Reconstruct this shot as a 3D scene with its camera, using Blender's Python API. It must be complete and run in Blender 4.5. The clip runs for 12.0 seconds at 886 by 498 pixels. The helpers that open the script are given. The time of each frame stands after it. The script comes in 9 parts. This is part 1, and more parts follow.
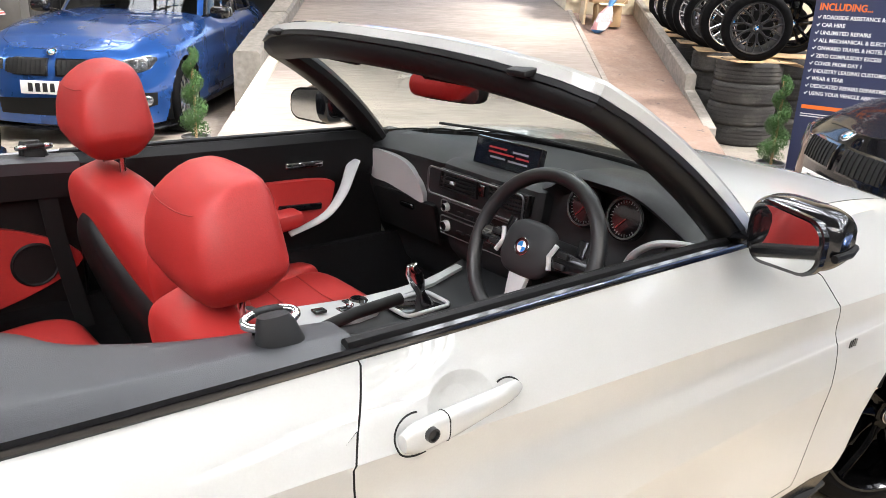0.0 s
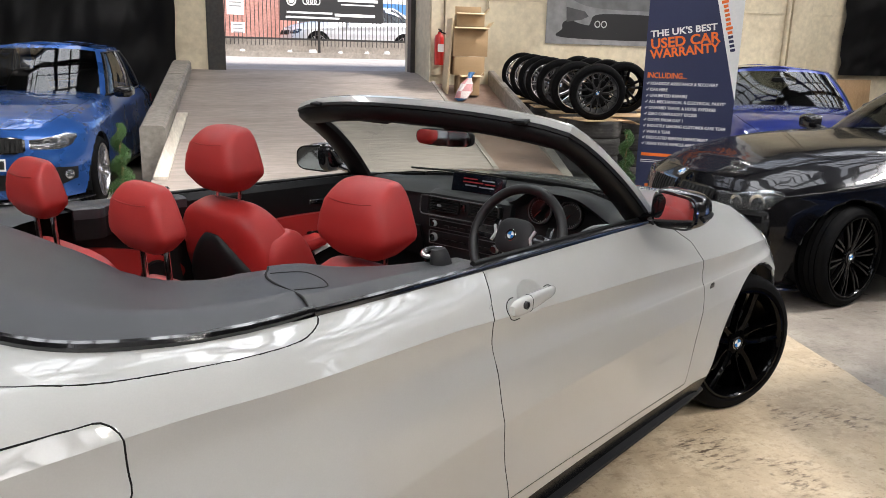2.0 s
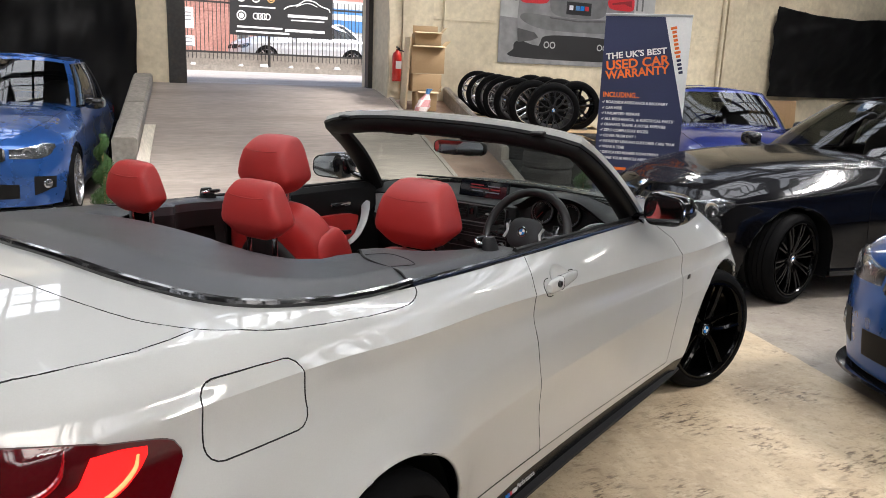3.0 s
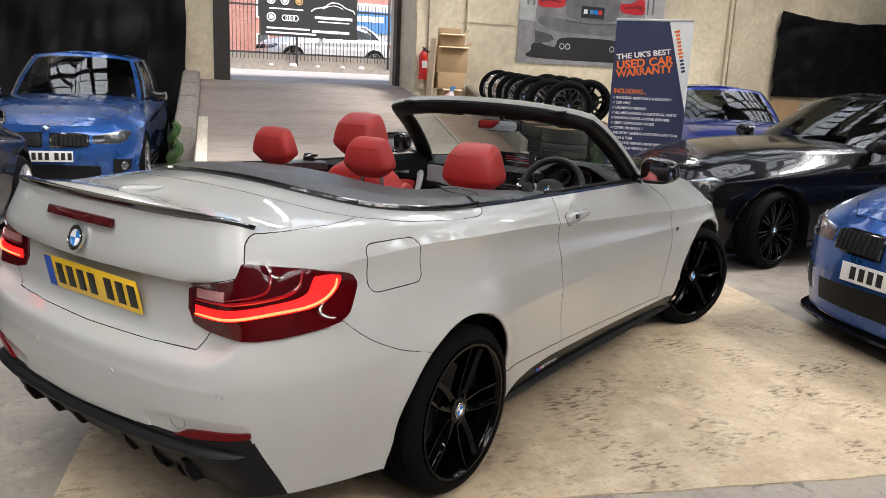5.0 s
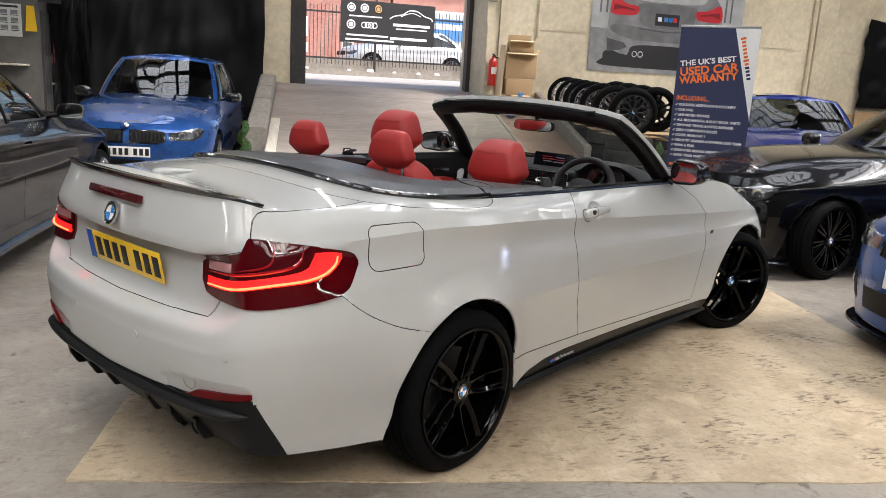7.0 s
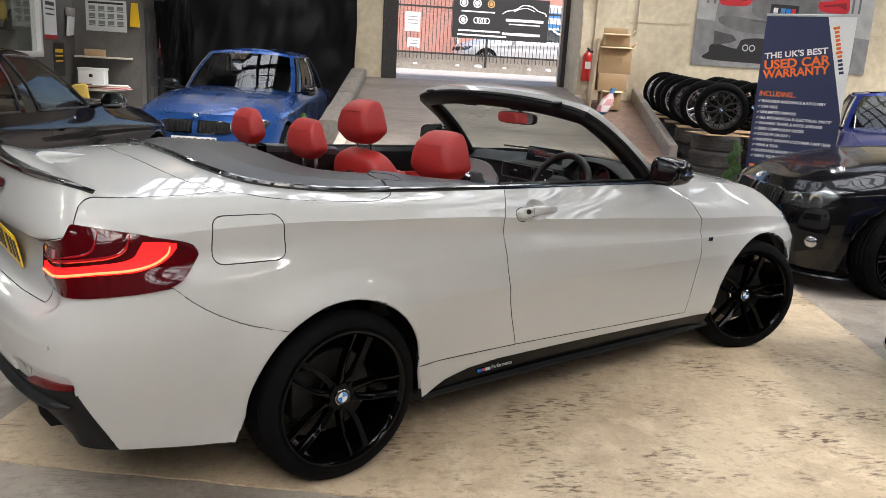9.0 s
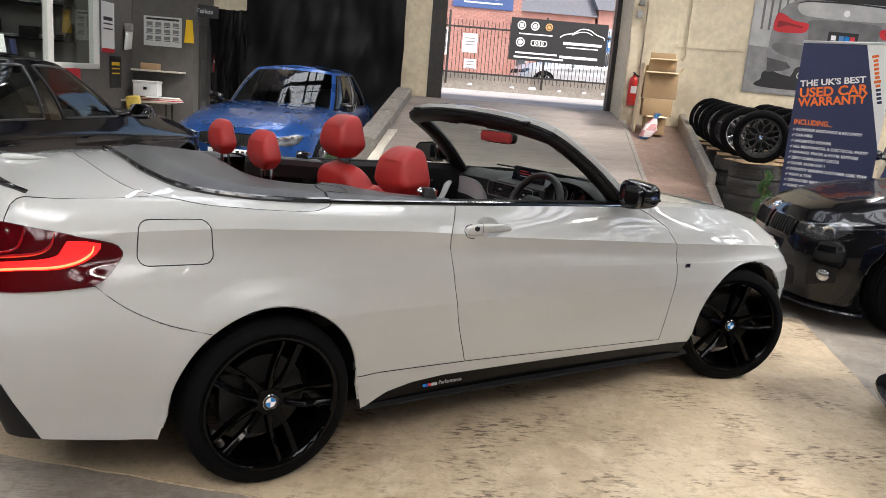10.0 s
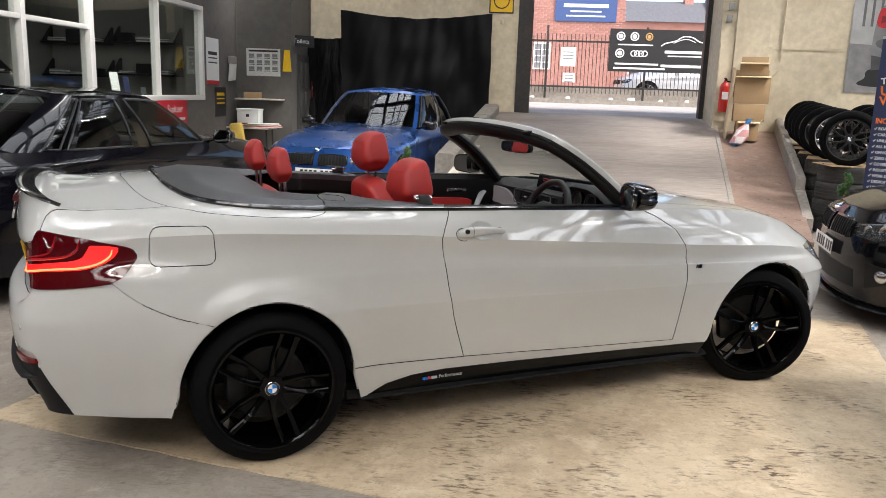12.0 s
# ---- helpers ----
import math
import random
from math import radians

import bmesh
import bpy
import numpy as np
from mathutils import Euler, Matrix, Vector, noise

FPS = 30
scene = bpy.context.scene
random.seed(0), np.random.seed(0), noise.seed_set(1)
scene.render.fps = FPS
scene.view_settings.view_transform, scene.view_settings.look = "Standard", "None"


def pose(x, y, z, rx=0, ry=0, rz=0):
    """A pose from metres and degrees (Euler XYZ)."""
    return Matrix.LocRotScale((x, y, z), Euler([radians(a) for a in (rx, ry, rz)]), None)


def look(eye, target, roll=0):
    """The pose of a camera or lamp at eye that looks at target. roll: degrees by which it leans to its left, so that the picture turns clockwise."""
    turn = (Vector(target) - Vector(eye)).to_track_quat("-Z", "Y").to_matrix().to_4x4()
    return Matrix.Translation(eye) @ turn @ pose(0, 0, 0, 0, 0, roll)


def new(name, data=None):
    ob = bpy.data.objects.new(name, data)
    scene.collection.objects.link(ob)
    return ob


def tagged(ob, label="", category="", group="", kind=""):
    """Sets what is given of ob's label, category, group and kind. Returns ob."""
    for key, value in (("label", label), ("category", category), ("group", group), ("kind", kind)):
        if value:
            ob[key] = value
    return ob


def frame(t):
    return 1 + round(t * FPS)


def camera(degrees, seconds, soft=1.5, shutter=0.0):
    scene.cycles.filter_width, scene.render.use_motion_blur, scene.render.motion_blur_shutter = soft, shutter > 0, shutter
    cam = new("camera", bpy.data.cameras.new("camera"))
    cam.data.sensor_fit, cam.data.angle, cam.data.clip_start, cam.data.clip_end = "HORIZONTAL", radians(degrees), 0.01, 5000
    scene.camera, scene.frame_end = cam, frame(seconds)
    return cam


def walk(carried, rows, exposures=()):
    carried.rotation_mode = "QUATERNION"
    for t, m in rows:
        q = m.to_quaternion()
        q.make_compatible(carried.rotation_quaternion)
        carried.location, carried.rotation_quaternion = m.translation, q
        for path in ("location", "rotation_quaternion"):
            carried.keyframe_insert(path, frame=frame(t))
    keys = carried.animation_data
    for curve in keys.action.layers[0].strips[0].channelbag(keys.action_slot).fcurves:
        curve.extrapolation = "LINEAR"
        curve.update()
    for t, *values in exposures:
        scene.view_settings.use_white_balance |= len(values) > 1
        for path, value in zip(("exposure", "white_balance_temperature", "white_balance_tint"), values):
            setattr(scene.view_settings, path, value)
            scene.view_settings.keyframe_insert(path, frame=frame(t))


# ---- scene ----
cam = camera(59.1, 12.0, soft=0.55)
PATH = [
    (0, (0.283, -1.547, 1.513), (1.499, -0.104, 0.849), 2.3),
    (0.5, (0.054, -1.714, 1.551), (1.242, -0.22, 0.952), 2.5),
    (1, (-0.203, -1.745, 1.53), (1.104, -0.334, 0.981), 1.7),
    (1.5, (-0.495, -1.786, 1.553), (0.941, -0.498, 1.026), 1.5),
    (2, (-0.766, -1.876, 1.553), (0.748, -0.663, 1.065), 1.4),
    (2.5, (-1.024, -1.829, 1.565), (0.58, -0.722, 1.117), 1.9),
    (4.5, (-2.051, -2.16, 1.536), (-0.425, -1.082, 1.093), 2.6),
    (5, (-2.227, -2.298, 1.521), (-0.627, -1.183, 1.077), 2.6),
    (5.5, (-2.321, -2.477, 1.485), (-0.744, -1.321, 1.062), 2.7),
    (6, (-2.358, -2.533, 1.498), (-0.805, -1.345, 1.079), 2.8),
    (6.5, (-2.346, -2.578, 1.508), (-0.828, -1.348, 1.081), 3.0),
    (7, (-2.185, -2.597, 1.487), (-0.706, -1.322, 1.054), 3.2),
    (9, (-1.38, -3.07, 1.49), (-0.152, -1.56, 1.032), 3.3),
    (9.5, (-1.188, -3.195, 1.499), (-0.009, -1.642, 1.053), 4.6),
    (10, (-1.008, -3.376, 1.504), (0.089, -1.757, 1.086), 4.6),
    (10.5, (-0.79, -3.408, 1.495), (0.232, -1.732, 1.111), 3.8),
    (11, (-0.653, -3.486, 1.507), (0.28, -1.758, 1.127), 3.2),
    (11.5, (-0.632, -3.742, 1.5), (0.23, -1.98, 1.106), 2.4),
    (12, (-0.66, -3.865, 1.524), (0.17, -2.088, 1.131), 1.9),
]
walk(cam, [(t, look(eye, target, roll)) for t, eye, target, roll in PATH],
     [(0, 2.15), (0.3, 1.8), (0.6, 1.55), (1.0, 1.42), (1.5, 1.28), (2.0, 1.2), (4.5, 1.15), (12, 1.13)])

# ---------------------------------------------------------------- light
world = bpy.data.worlds.new("sky")
scene.world = world
world.use_nodes = True
_wn = world.node_tree.nodes
_sky = _wn.new("ShaderNodeTexSky")
_sky.sky_type, _sky.sun_disc = "NISHITA", False
_sky.sun_elevation, _sky.sun_rotation = radians(48), radians(200)
_sky.air_density, _sky.dust_density, _sky.ozone_density = 1.0, 3.0, 1.0
world.node_tree.links.new(_sky.outputs[0], _wn["Background"].inputs[0])
_wn["Background"].inputs[1].default_value = 0.15

TURN = -29.5                       # the hall is turned against the car
HALL = pose(0, 0, 0, 0, 0, TURN)


def hall(u, v, z, rz=0):
    return HALL @ pose(u, v, z, 0, 0, rz)


def lamp(name, kind, m, energy, color=(1, 1, 1), size=(1, 1), angle=0.0):
    data = bpy.data.lights.new(name, kind)
    data.energy, data.color = energy, color
    if kind == "AREA":
        data.shape, data.size, data.size_y = "RECTANGLE", size[0], size[1]
    if kind == "SUN":
        data.angle = radians(angle)
    ob = new(name, data)
    ob.matrix_world = m
    return ob


sun = lamp("sun", "SUN", look((10, -14, 20), (0, 0, 0)), 4.0, (1.0, 0.96, 0.93), angle=12)

ROOF_Z = 6.2
# roof lights: place and daylight; most added unseen, powers fitted to brighten cars and walls
SKYLIGHTS = [(-7.4, -5.2, 45), (-7.4, -1.7, 55), (-4.8, -5.2, 60), (-4.8, -1.7, 75), (-2.1, -2.2, 115), (8.4, -0.4, 70), (8.4, -4.0, 70), (11.4, -0.4, 50), (11.4, -4.0, 50),
             (8.4, 3.2, 35), (11.4, 3.2, 60), (14.4, 3.2, 98), (14.4, -4.0, 30), (14.4, 6.8, 40), (11.4, 6.8, 36), (8.2, 7.2, 22), (-0.2, 3.2, 60), (2.6, 3.2, 95), (5.4, 3.2, 60), (2.6, 6.8, 25),
             (-1.4, 9.0, 55), (-1.6, -6.4, 42), (1.2, -6.4, 42), (4.0, -6.4, 42), (6.8, -6.4, 40), (-1.6, -9.4, 40), (1.2, -9.4, 40), (4.0, -9.4, 40)]
for u, v, power in SKYLIGHTS:
    lamp("skylight_lamp", "AREA", hall(u, v, ROOF_Z + 0.30), 0.88 * power, (0.985, 0.99, 1.0), (2.2, 3.2))

# ---------------------------------------------------------------- materials
def nodes_of(name):
    m = bpy.data.materials.new(name)
    m.use_nodes = True
    t = m.node_tree
    return m, t.nodes, t.links, t.nodes["Principled BSDF"]


def surface(name, color, rough=0.5, metal=0.0, grain=40.0, vary=0.12, bump=0.0, coat=0.0, stain=0.0, stain_color=(0.05, 0.045, 0.04),
            stain_scale=1.5, spec=0.5, stretch=(1, 1, 1), rand=0.0, sheen=0.0, bump_dist=0.01):
    """A surface with fine grain and broad stains at real-world scale, in object space."""
    m, n, l, b = nodes_of(name)
    co = n.new("ShaderNodeTexCoord")
    mp = n.new("ShaderNodeMapping")
    mp.inputs["Scale"].default_value = stretch
    l.new(co.outputs["Object"], mp.inputs[0])
    fine, broad = n.new("ShaderNodeTexNoise"), n.new("ShaderNodeTexNoise")
    fine.inputs["Scale"].default_value, fine.inputs["Detail"].default_value = grain, 5
    broad.inputs["Scale"].default_value, broad.inputs["Detail"].default_value, broad.inputs["Roughness"].default_value = stain_scale, 6, 0.62
    l.new(mp.outputs[0], fine.inputs[0]), l.new(mp.outputs[0], broad.inputs[0])
    ramp = n.new("ShaderNodeMapRange")
    ramp.inputs[1].default_value, ramp.inputs[2].default_value = 0.3, 0.7
    ramp.inputs[3].default_value, ramp.inputs[4].default_value = 1 - vary, 1 + vary
    l.new(fine.outputs[0], ramp.inputs[0])
    base = n.new("ShaderNodeVectorMath")
    base.operation = "SCALE"
    base.inputs[0].default_value = color
    l.new(ramp.outputs[0], base.inputs["Scale"])
    out = base.outputs[0]
    if rand:
        info = n.new("ShaderNodeObjectInfo")
        rr = n.new("ShaderNodeMapRange")
        rr.inputs[3].default_value, rr.inputs[4].default_value = 1 - rand, 1 + rand
        l.new(info.outputs["Random"], rr.inputs[0])
        sc = n.new("ShaderNodeVectorMath")
        sc.operation = "SCALE"
        l.new(out, sc.inputs[0]), l.new(rr.outputs[0], sc.inputs["Scale"])
        out = sc.outputs[0]
    if stain:
        mask = n.new("ShaderNodeMapRange")
        mask.inputs[1].default_value, mask.inputs[2].default_value = 0.48, 0.72
        mask.inputs[3].default_value, mask.inputs[4].default_value = 0, stain
        l.new(broad.outputs[0], mask.inputs[0])
        mix = n.new("ShaderNodeMix")
        mix.data_type = "RGBA"
        mix.inputs[7].default_value = (*stain_color, 1)
        l.new(mask.outputs[0], mix.inputs[0]), l.new(out, mix.inputs[6])
        out = mix.outputs[2]
    l.new(out, b.inputs["Base Color"])
    rg = n.new("ShaderNodeMapRange")
    rg.inputs[3].default_value, rg.inputs[4].default_value = max(0.0, rough - 0.08), min(1.0, rough + 0.08)
    l.new(broad.outputs[0], rg.inputs[0])
    l.new(rg.outputs[0], b.inputs["Roughness"])
    b.inputs["Metallic"].default_value = metal
    b.inputs["Coat Weight"].default_value = coat
    b.inputs["Coat Roughness"].default_value = 0.03
    b.inputs["Specular IOR Level"].default_value = spec
    b.inputs["Sheen Weight"].default_value = sheen
    if bump:
        bp = n.new("ShaderNodeBump")
        bp.inputs["Strength"].default_value, bp.inputs["Distance"].default_value = bump, bump_dist
        l.new(fine.outputs[0], bp.inputs["Height"])
        l.new(bp.outputs[0], b.inputs["Normal"])
    return m


def ground(name, base, light, dark, rough=0.45, streak=(1, 9, 1), turn=30, streak_color=(0.05, 0.04, 0.03), streaks=0.6, patch=1.6, fleck=16.0):
    """A trodden floor: broad worn patches, hand-sized mottling, fine grit, and long scuff marks one way."""
    m, n, l, b = nodes_of(name)
    co = n.new("ShaderNodeTexCoord")

    def noise_of(scale, detail, rough_, lo, hi, vec=None):
        t, r = n.new("ShaderNodeTexNoise"), n.new("ShaderNodeMapRange")
        t.inputs["Scale"].default_value, t.inputs["Detail"].default_value, t.inputs["Roughness"].default_value = scale, detail, rough_
        l.new(vec or co.outputs["Object"], t.inputs[0])
        r.inputs[1].default_value, r.inputs[2].default_value = lo, hi
        l.new(t.outputs[0], r.inputs[0])
        return r.outputs[0]

    def blend(fac, a, c, amount=1.0):
        x = n.new("ShaderNodeMix")
        x.data_type = "RGBA"
        if amount < 1:
            k = n.new("ShaderNodeMath")
            k.operation = "MULTIPLY"
            k.inputs[1].default_value = amount
            l.new(fac, k.inputs[0])
            fac = k.outputs[0]
        l.new(fac, x.inputs[0])
        for sock, val in ((x.inputs[6], a), (x.inputs[7], c)):
            if isinstance(val, tuple):
                sock.default_value = (*val, 1)
            else:
                l.new(val, sock)
        return x.outputs[2]
    mp = n.new("ShaderNodeMapping")
    mp.inputs["Scale"].default_value, mp.inputs["Rotation"].default_value = streak, (0, 0, radians(turn))
    l.new(co.outputs["Object"], mp.inputs[0])
    col = blend(noise_of(patch, 9, 0.72, 0.44, 0.62), base, dark, 0.50)
    col = blend(noise_of(fleck * 0.4, 8, 0.72, 0.50, 0.64), col, light, 0.6)
    col = blend(noise_of(fleck, 9, 0.76, 0.53, 0.62), col, dark, 0.45)
    worn, scrape, both = noise_of(patch * 1.3, 5, 0.6, 0.50, 0.60), noise_of(13.0, 6, 0.7, 0.50, 0.60, mp.outputs[0]), n.new("ShaderNodeMath")
    both.operation = "MULTIPLY"
    l.new(worn, both.inputs[0]), l.new(scrape, both.inputs[1])
    col = blend(both.outputs[0], col, streak_color, streaks)
    col = blend(noise_of(48, 8, 0.74, 0.56, 0.63), col, dark, 0.45)
    col = blend(noise_of(7.5, 3, 0.5, 0.70, 0.74), col, streak_color, 0.7)
    l.new(col, b.inputs["Base Color"])
    rr = noise_of(patch * 1.7, 6, 0.65, 0.35, 0.65)
    k = n.new("ShaderNodeMapRange")
    k.inputs[3].default_value, k.inputs[4].default_value = rough - 0.12, rough + 0.15
    l.new(rr, k.inputs[0])
    l.new(k.outputs[0], b.inputs["Roughness"])
    bp = n.new("ShaderNodeBump")
    bp.inputs["Strength"].default_value, bp.inputs["Distance"].default_value = 0.12, 0.006
    l.new(noise_of(60, 6, 0.7, 0.3, 0.7), bp.inputs["Height"])
    l.new(bp.outputs[0], b.inputs["Normal"])
    return m


def glass(name, color=(1, 1, 1), rough=0.0, ior=1.45):
    """A thin pane: a clear pass-through with a real mirror gloss by Fresnel."""
    m, n, l, b = nodes_of(name)
    n.remove(b)
    out = n["Material Output"]
    tr, gl, mix, lw = n.new("ShaderNodeBsdfTransparent"), n.new("ShaderNodeBsdfGlossy"), n.new("ShaderNodeMixShader"), n.new("ShaderNodeLayerWeight")
    pw, sc = n.new("ShaderNodeMath"), n.new("ShaderNodeMapRange")
    tr.inputs[0].default_value = (*color, 1)
    gl.inputs["Roughness"].default_value = rough + 0.01
    lw.inputs[0].default_value = 0.5
    pw.operation, pw.inputs[1].default_value = "POWER", 5.0
    sc.inputs[3].default_value, sc.inputs[4].default_value = ((ior - 1) / (ior + 1)) ** 2 * 1.8, 1.0
    l.new(lw.outputs["Facing"], pw.inputs[0]), l.new(pw.outputs[0], sc.inputs[0])
    l.new(sc.outputs[0], mix.inputs[0]), l.new(tr.outputs[0], mix.inputs[1]), l.new(gl.outputs[0], mix.inputs[2])
    l.new(mix.outputs[0], out.inputs[0])
    return m


def glow(name, color, strength):
    m, n, l, b = nodes_of(name)
    b.inputs["Base Color"].default_value = (*color, 1)
    b.inputs["Emission Color"].default_value = (*color, 1)
    b.inputs["Emission Strength"].default_value = strength
    return m


def paint(name, color, metal=0.0, rough=0.35, coat=1.0):
    return surface(name, color, rough, metal, grain=1800 if metal else 300, vary=0.10 if metal else 0.015, coat=coat, stain=0.03, stain_scale=3, spec=0.1)


WHITE = paint("white_car_paint", (0.47, 0.475, 0.458), coat=1.0)
BLUE = paint("blue_metallic_paint", (0.022, 0.086, 0.30), 0.55, 0.28)
DEEPBLUE = paint("deep_blue_paint", (0.010, 0.022, 0.15), 0.2, 0.3)
BLACK = paint("black_car_paint", (0.003, 0.003, 0.004), 0.0, 0.2, 0.5)
INK = paint("blue_black_paint", (0.0028, 0.003, 0.006), 0.0, 0.2, 0.55)
SILVER = paint("silver_paint", (0.55, 0.56, 0.58), 0.5, 0.3)
GLOSSBLACK = surface("gloss_black_plastic", (0.006, 0.006, 0.007), 0.12, grain=200, coat=0.6, vary=0.1)
MATTBLACK = surface("matt_black_plastic", (0.008, 0.008, 0.0085), 0.5, grain=600, vary=0.2, bump=0.1, bump_dist=0.002, spec=0.2)
GREYTRIM = surface("dark_grey_soft_trim", (0.017, 0.0175, 0.019), 0.52, grain=900, vary=0.2, bump=0.15, bump_dist=0.002, spec=0.35)
TONNEAU = surface("grey_leatherette", (0.034, 0.036, 0.041), 0.42, grain=700, vary=0.22, bump=0.2, bump_dist=0.002, stain=0.1, stain_color=(0.07, 0.07, 0.07), stain_scale=3)
RED = surface("red_leather", (0.37, 0.021, 0.019), 0.50, grain=420, vary=0.10, bump=0.18, bump_dist=0.002, stain=0.12, stain_color=(0.33, 0.02, 0.018), stain_scale=7)
REDSTITCH = surface("dark_red_stitching", (0.26, 0.016, 0.014), 0.6)
RUBBER = surface("tyre_rubber", (0.0045, 0.0045, 0.0048), 0.72, grain=260, vary=0.3, bump=0.2, bump_dist=0.003, stain=0.12, stain_color=(0.010, 0.0095, 0.009), stain_scale=8, spec=0.05)
DUSTYTYRE = surface("dusty_tyre_rubber", (0.045, 0.043, 0.041), 0.85, grain=120, vary=0.35, bump=0.3, bump_dist=0.004, stain=0.7, stain_color=(0.13, 0.122, 0.11), stain_scale=5, spec=0.1)
RIM_BLACK = surface("gloss_black_alloy", (0.0012, 0.0012, 0.0013), 0.22, 0.0, grain=200, coat=0.32, vary=0.02, spec=0.02)
RIM_GRAPHITE = surface("graphite_alloy", (0.030, 0.030, 0.032), 0.3, 0.4, grain=120, vary=0.08, coat=0.5)
RIM_SILVER = surface("machined_alloy", (0.62, 0.62, 0.64), 0.25, 1.0, grain=120, vary=0.08)
CHROME = surface("chrome", (0.75, 0.76, 0.78), 0.08, 1.0, grain=100, vary=0.03)
SATIN = surface("satin_aluminium", (0.58, 0.60, 0.61), 0.30, 1.0, grain=300, vary=0.06, stretch=(1, 8, 1))
MIRROR = surface("mirror_glass", (0.86, 0.88, 0.88), 0.01, 1.0, vary=0.0)
GLASS = glass("clear_glass", (0.90, 0.94, 0.92))
WINDSCREEN = glass("green_tinted_windscreen", (0.72, 0.77, 0.73))
SCREENGLASS = glass("tinted_windscreen", (0.30, 0.32, 0.315))
DARKGLASS = glass("tinted_glass", (0.34, 0.37, 0.37))
LAMPGLASS = glass("lamp_cover", (0.96, 0.97, 0.98))
REDLENS = surface("red_lens", (0.30, 0.006, 0.010), 0.06, grain=90, vary=0.05, coat=1.0)
REFLECTOR = surface("reflector_red", (0.11, 0.0012, 0.003), 0.2, grain=90, vary=0.05, coat=0.12, spec=0.12)
DARKRED = surface("dark_red_lens", (0.060, 0.0012, 0.003), 0.06, grain=120, vary=0.05, coat=0.5, spec=0.3)
REDGLOW = glow("lit_tail_band", (1.0, 0.006, 0.006), 0.95)
REDCORE = glow("lit_tail_core", (1.0, 0.085, 0.03), 3.2)
SEAM = surface("shut_line_dark", (0.004, 0.004, 0.004), 0.9)
SKIRT = surface("gloss_black_skirt", (0.003, 0.003, 0.0033), 0.22, grain=200, vary=0.1, spec=0.16)
PLATE_Y = surface("yellow_plate", (0.83, 0.52, 0.02), 0.35, vary=0.04, coat=0.3)
PLATE_W = surface("white_plate", (0.80, 0.80, 0.78), 0.35, vary=0.04, coat=0.3)
PLATE_INK = surface("plate_characters", (0.010, 0.010, 0.010), 0.5)
EUROBLUE = surface("plate_blue_band", (0.01, 0.08, 0.42), 0.4)
BADGE_BLUE = surface("badge_blue", (0.02, 0.22, 0.62), 0.25, coat=0.5)
BADGE_WHITE = surface("badge_white", (0.82, 0.83, 0.84), 0.25, coat=0.5)
CAR_INSIDE = surface("dark_cabin_trim", (0.011, 0.011, 0.012), 0.7)
CARPET = surface("black_carpet", (0.010, 0.010, 0.011), 0.95, grain=500, vary=0.3, bump=0.4, spec=0.1)
SCREEN = surface("display_glass", (0.006, 0.008, 0.014), 0.05, coat=1.0)
SCREENTEXT = glow("display_text", (0.10, 0.10, 0.12), 0.22)
SCREENRED = glow("display_red", (0.12, 0.006, 0.008), 0.35)
TRIMGREY = surface("pale_silver_trim", (0.44, 0.45, 0.45), 0.42, 0.0, grain=300, vary=0.05, stretch=(1, 8, 1))

# ---------------------------------------------------------------- mesh tools
def thing(name, label, category, m=None, group="", kind=""):
    ob = tagged(new(name), label, category, group, kind)
    ob.empty_display_size = 0.1
    if m is not None:
        ob.matrix_world = m
    return ob


def finish(name, bm, mats, smooth=38.0):
    me = bpy.data.meshes.new(name)
    bmesh.ops.recalc_face_normals(bm, faces=bm.faces[:])
    bm.to_mesh(me)
    bm.free()
    for mt in (mats if isinstance(mats, (list, tuple)) else [mats]):
        me.materials.append(mt)
    if smooth:
        me.shade_smooth()
        me.set_sharp_from_angle(angle=radians(smooth))
    return me


def part(name, bm, mats, parent=None, label="", m=None, smooth=38.0):
    """One mesh object from a bmesh, under a thing or a part."""
    ob = new(name, finish(name, bm, mats, smooth))
    if parent is not None:
        ob.parent = parent
    if m is not None:
        ob.matrix_basis = m
    return tagged(ob, label)


def single(name, bm, mats, label, category, m=None, group="", kind="", smooth=38.0):
    return tagged(part(name, bm, mats, None, "", m, smooth), label, category, group, kind)


def box(bm, size, at=(0, 0, 0), rot=(0, 0, 0), bevel=0.0, seg=2, mat=0):
    m = Matrix.Translation(at) @ Euler([radians(a) for a in rot]).to_matrix().to_4x4() @ Matrix.Diagonal((*size, 1))
    r = bmesh.ops.create_cube(bm, size=1.0, matrix=m)
    vs = r["verts"]
    fs = {f for v in vs for f in v.link_faces}
    if bevel:
        es = list({e for v in vs for e in v.link_edges})
        r = bmesh.ops.bevel(bm, geom=es, offset=bevel, segments=seg, profile=0.5, affect="EDGES", clamp_overlap=True)
        fs |= set(r["faces"])
    for f in fs:
        if f.is_valid:
            f.material_index = mat
    return bm


def cyl(bm, r1, r2, depth, at=(0, 0, 0), rot=(0, 0, 0), seg=24, mat=0, caps=True):
    m = Matrix.Translation(at) @ Euler([radians(a) for a in rot]).to_matrix().to_4x4()
    r = bmesh.ops.create_cone(bm, cap_ends=caps, segments=seg, radius1=r1, radius2=r2, depth=depth, matrix=m)
    for f in {f for v in r["verts"] for f in v.link_faces}:
        f.material_index = mat
    return bm


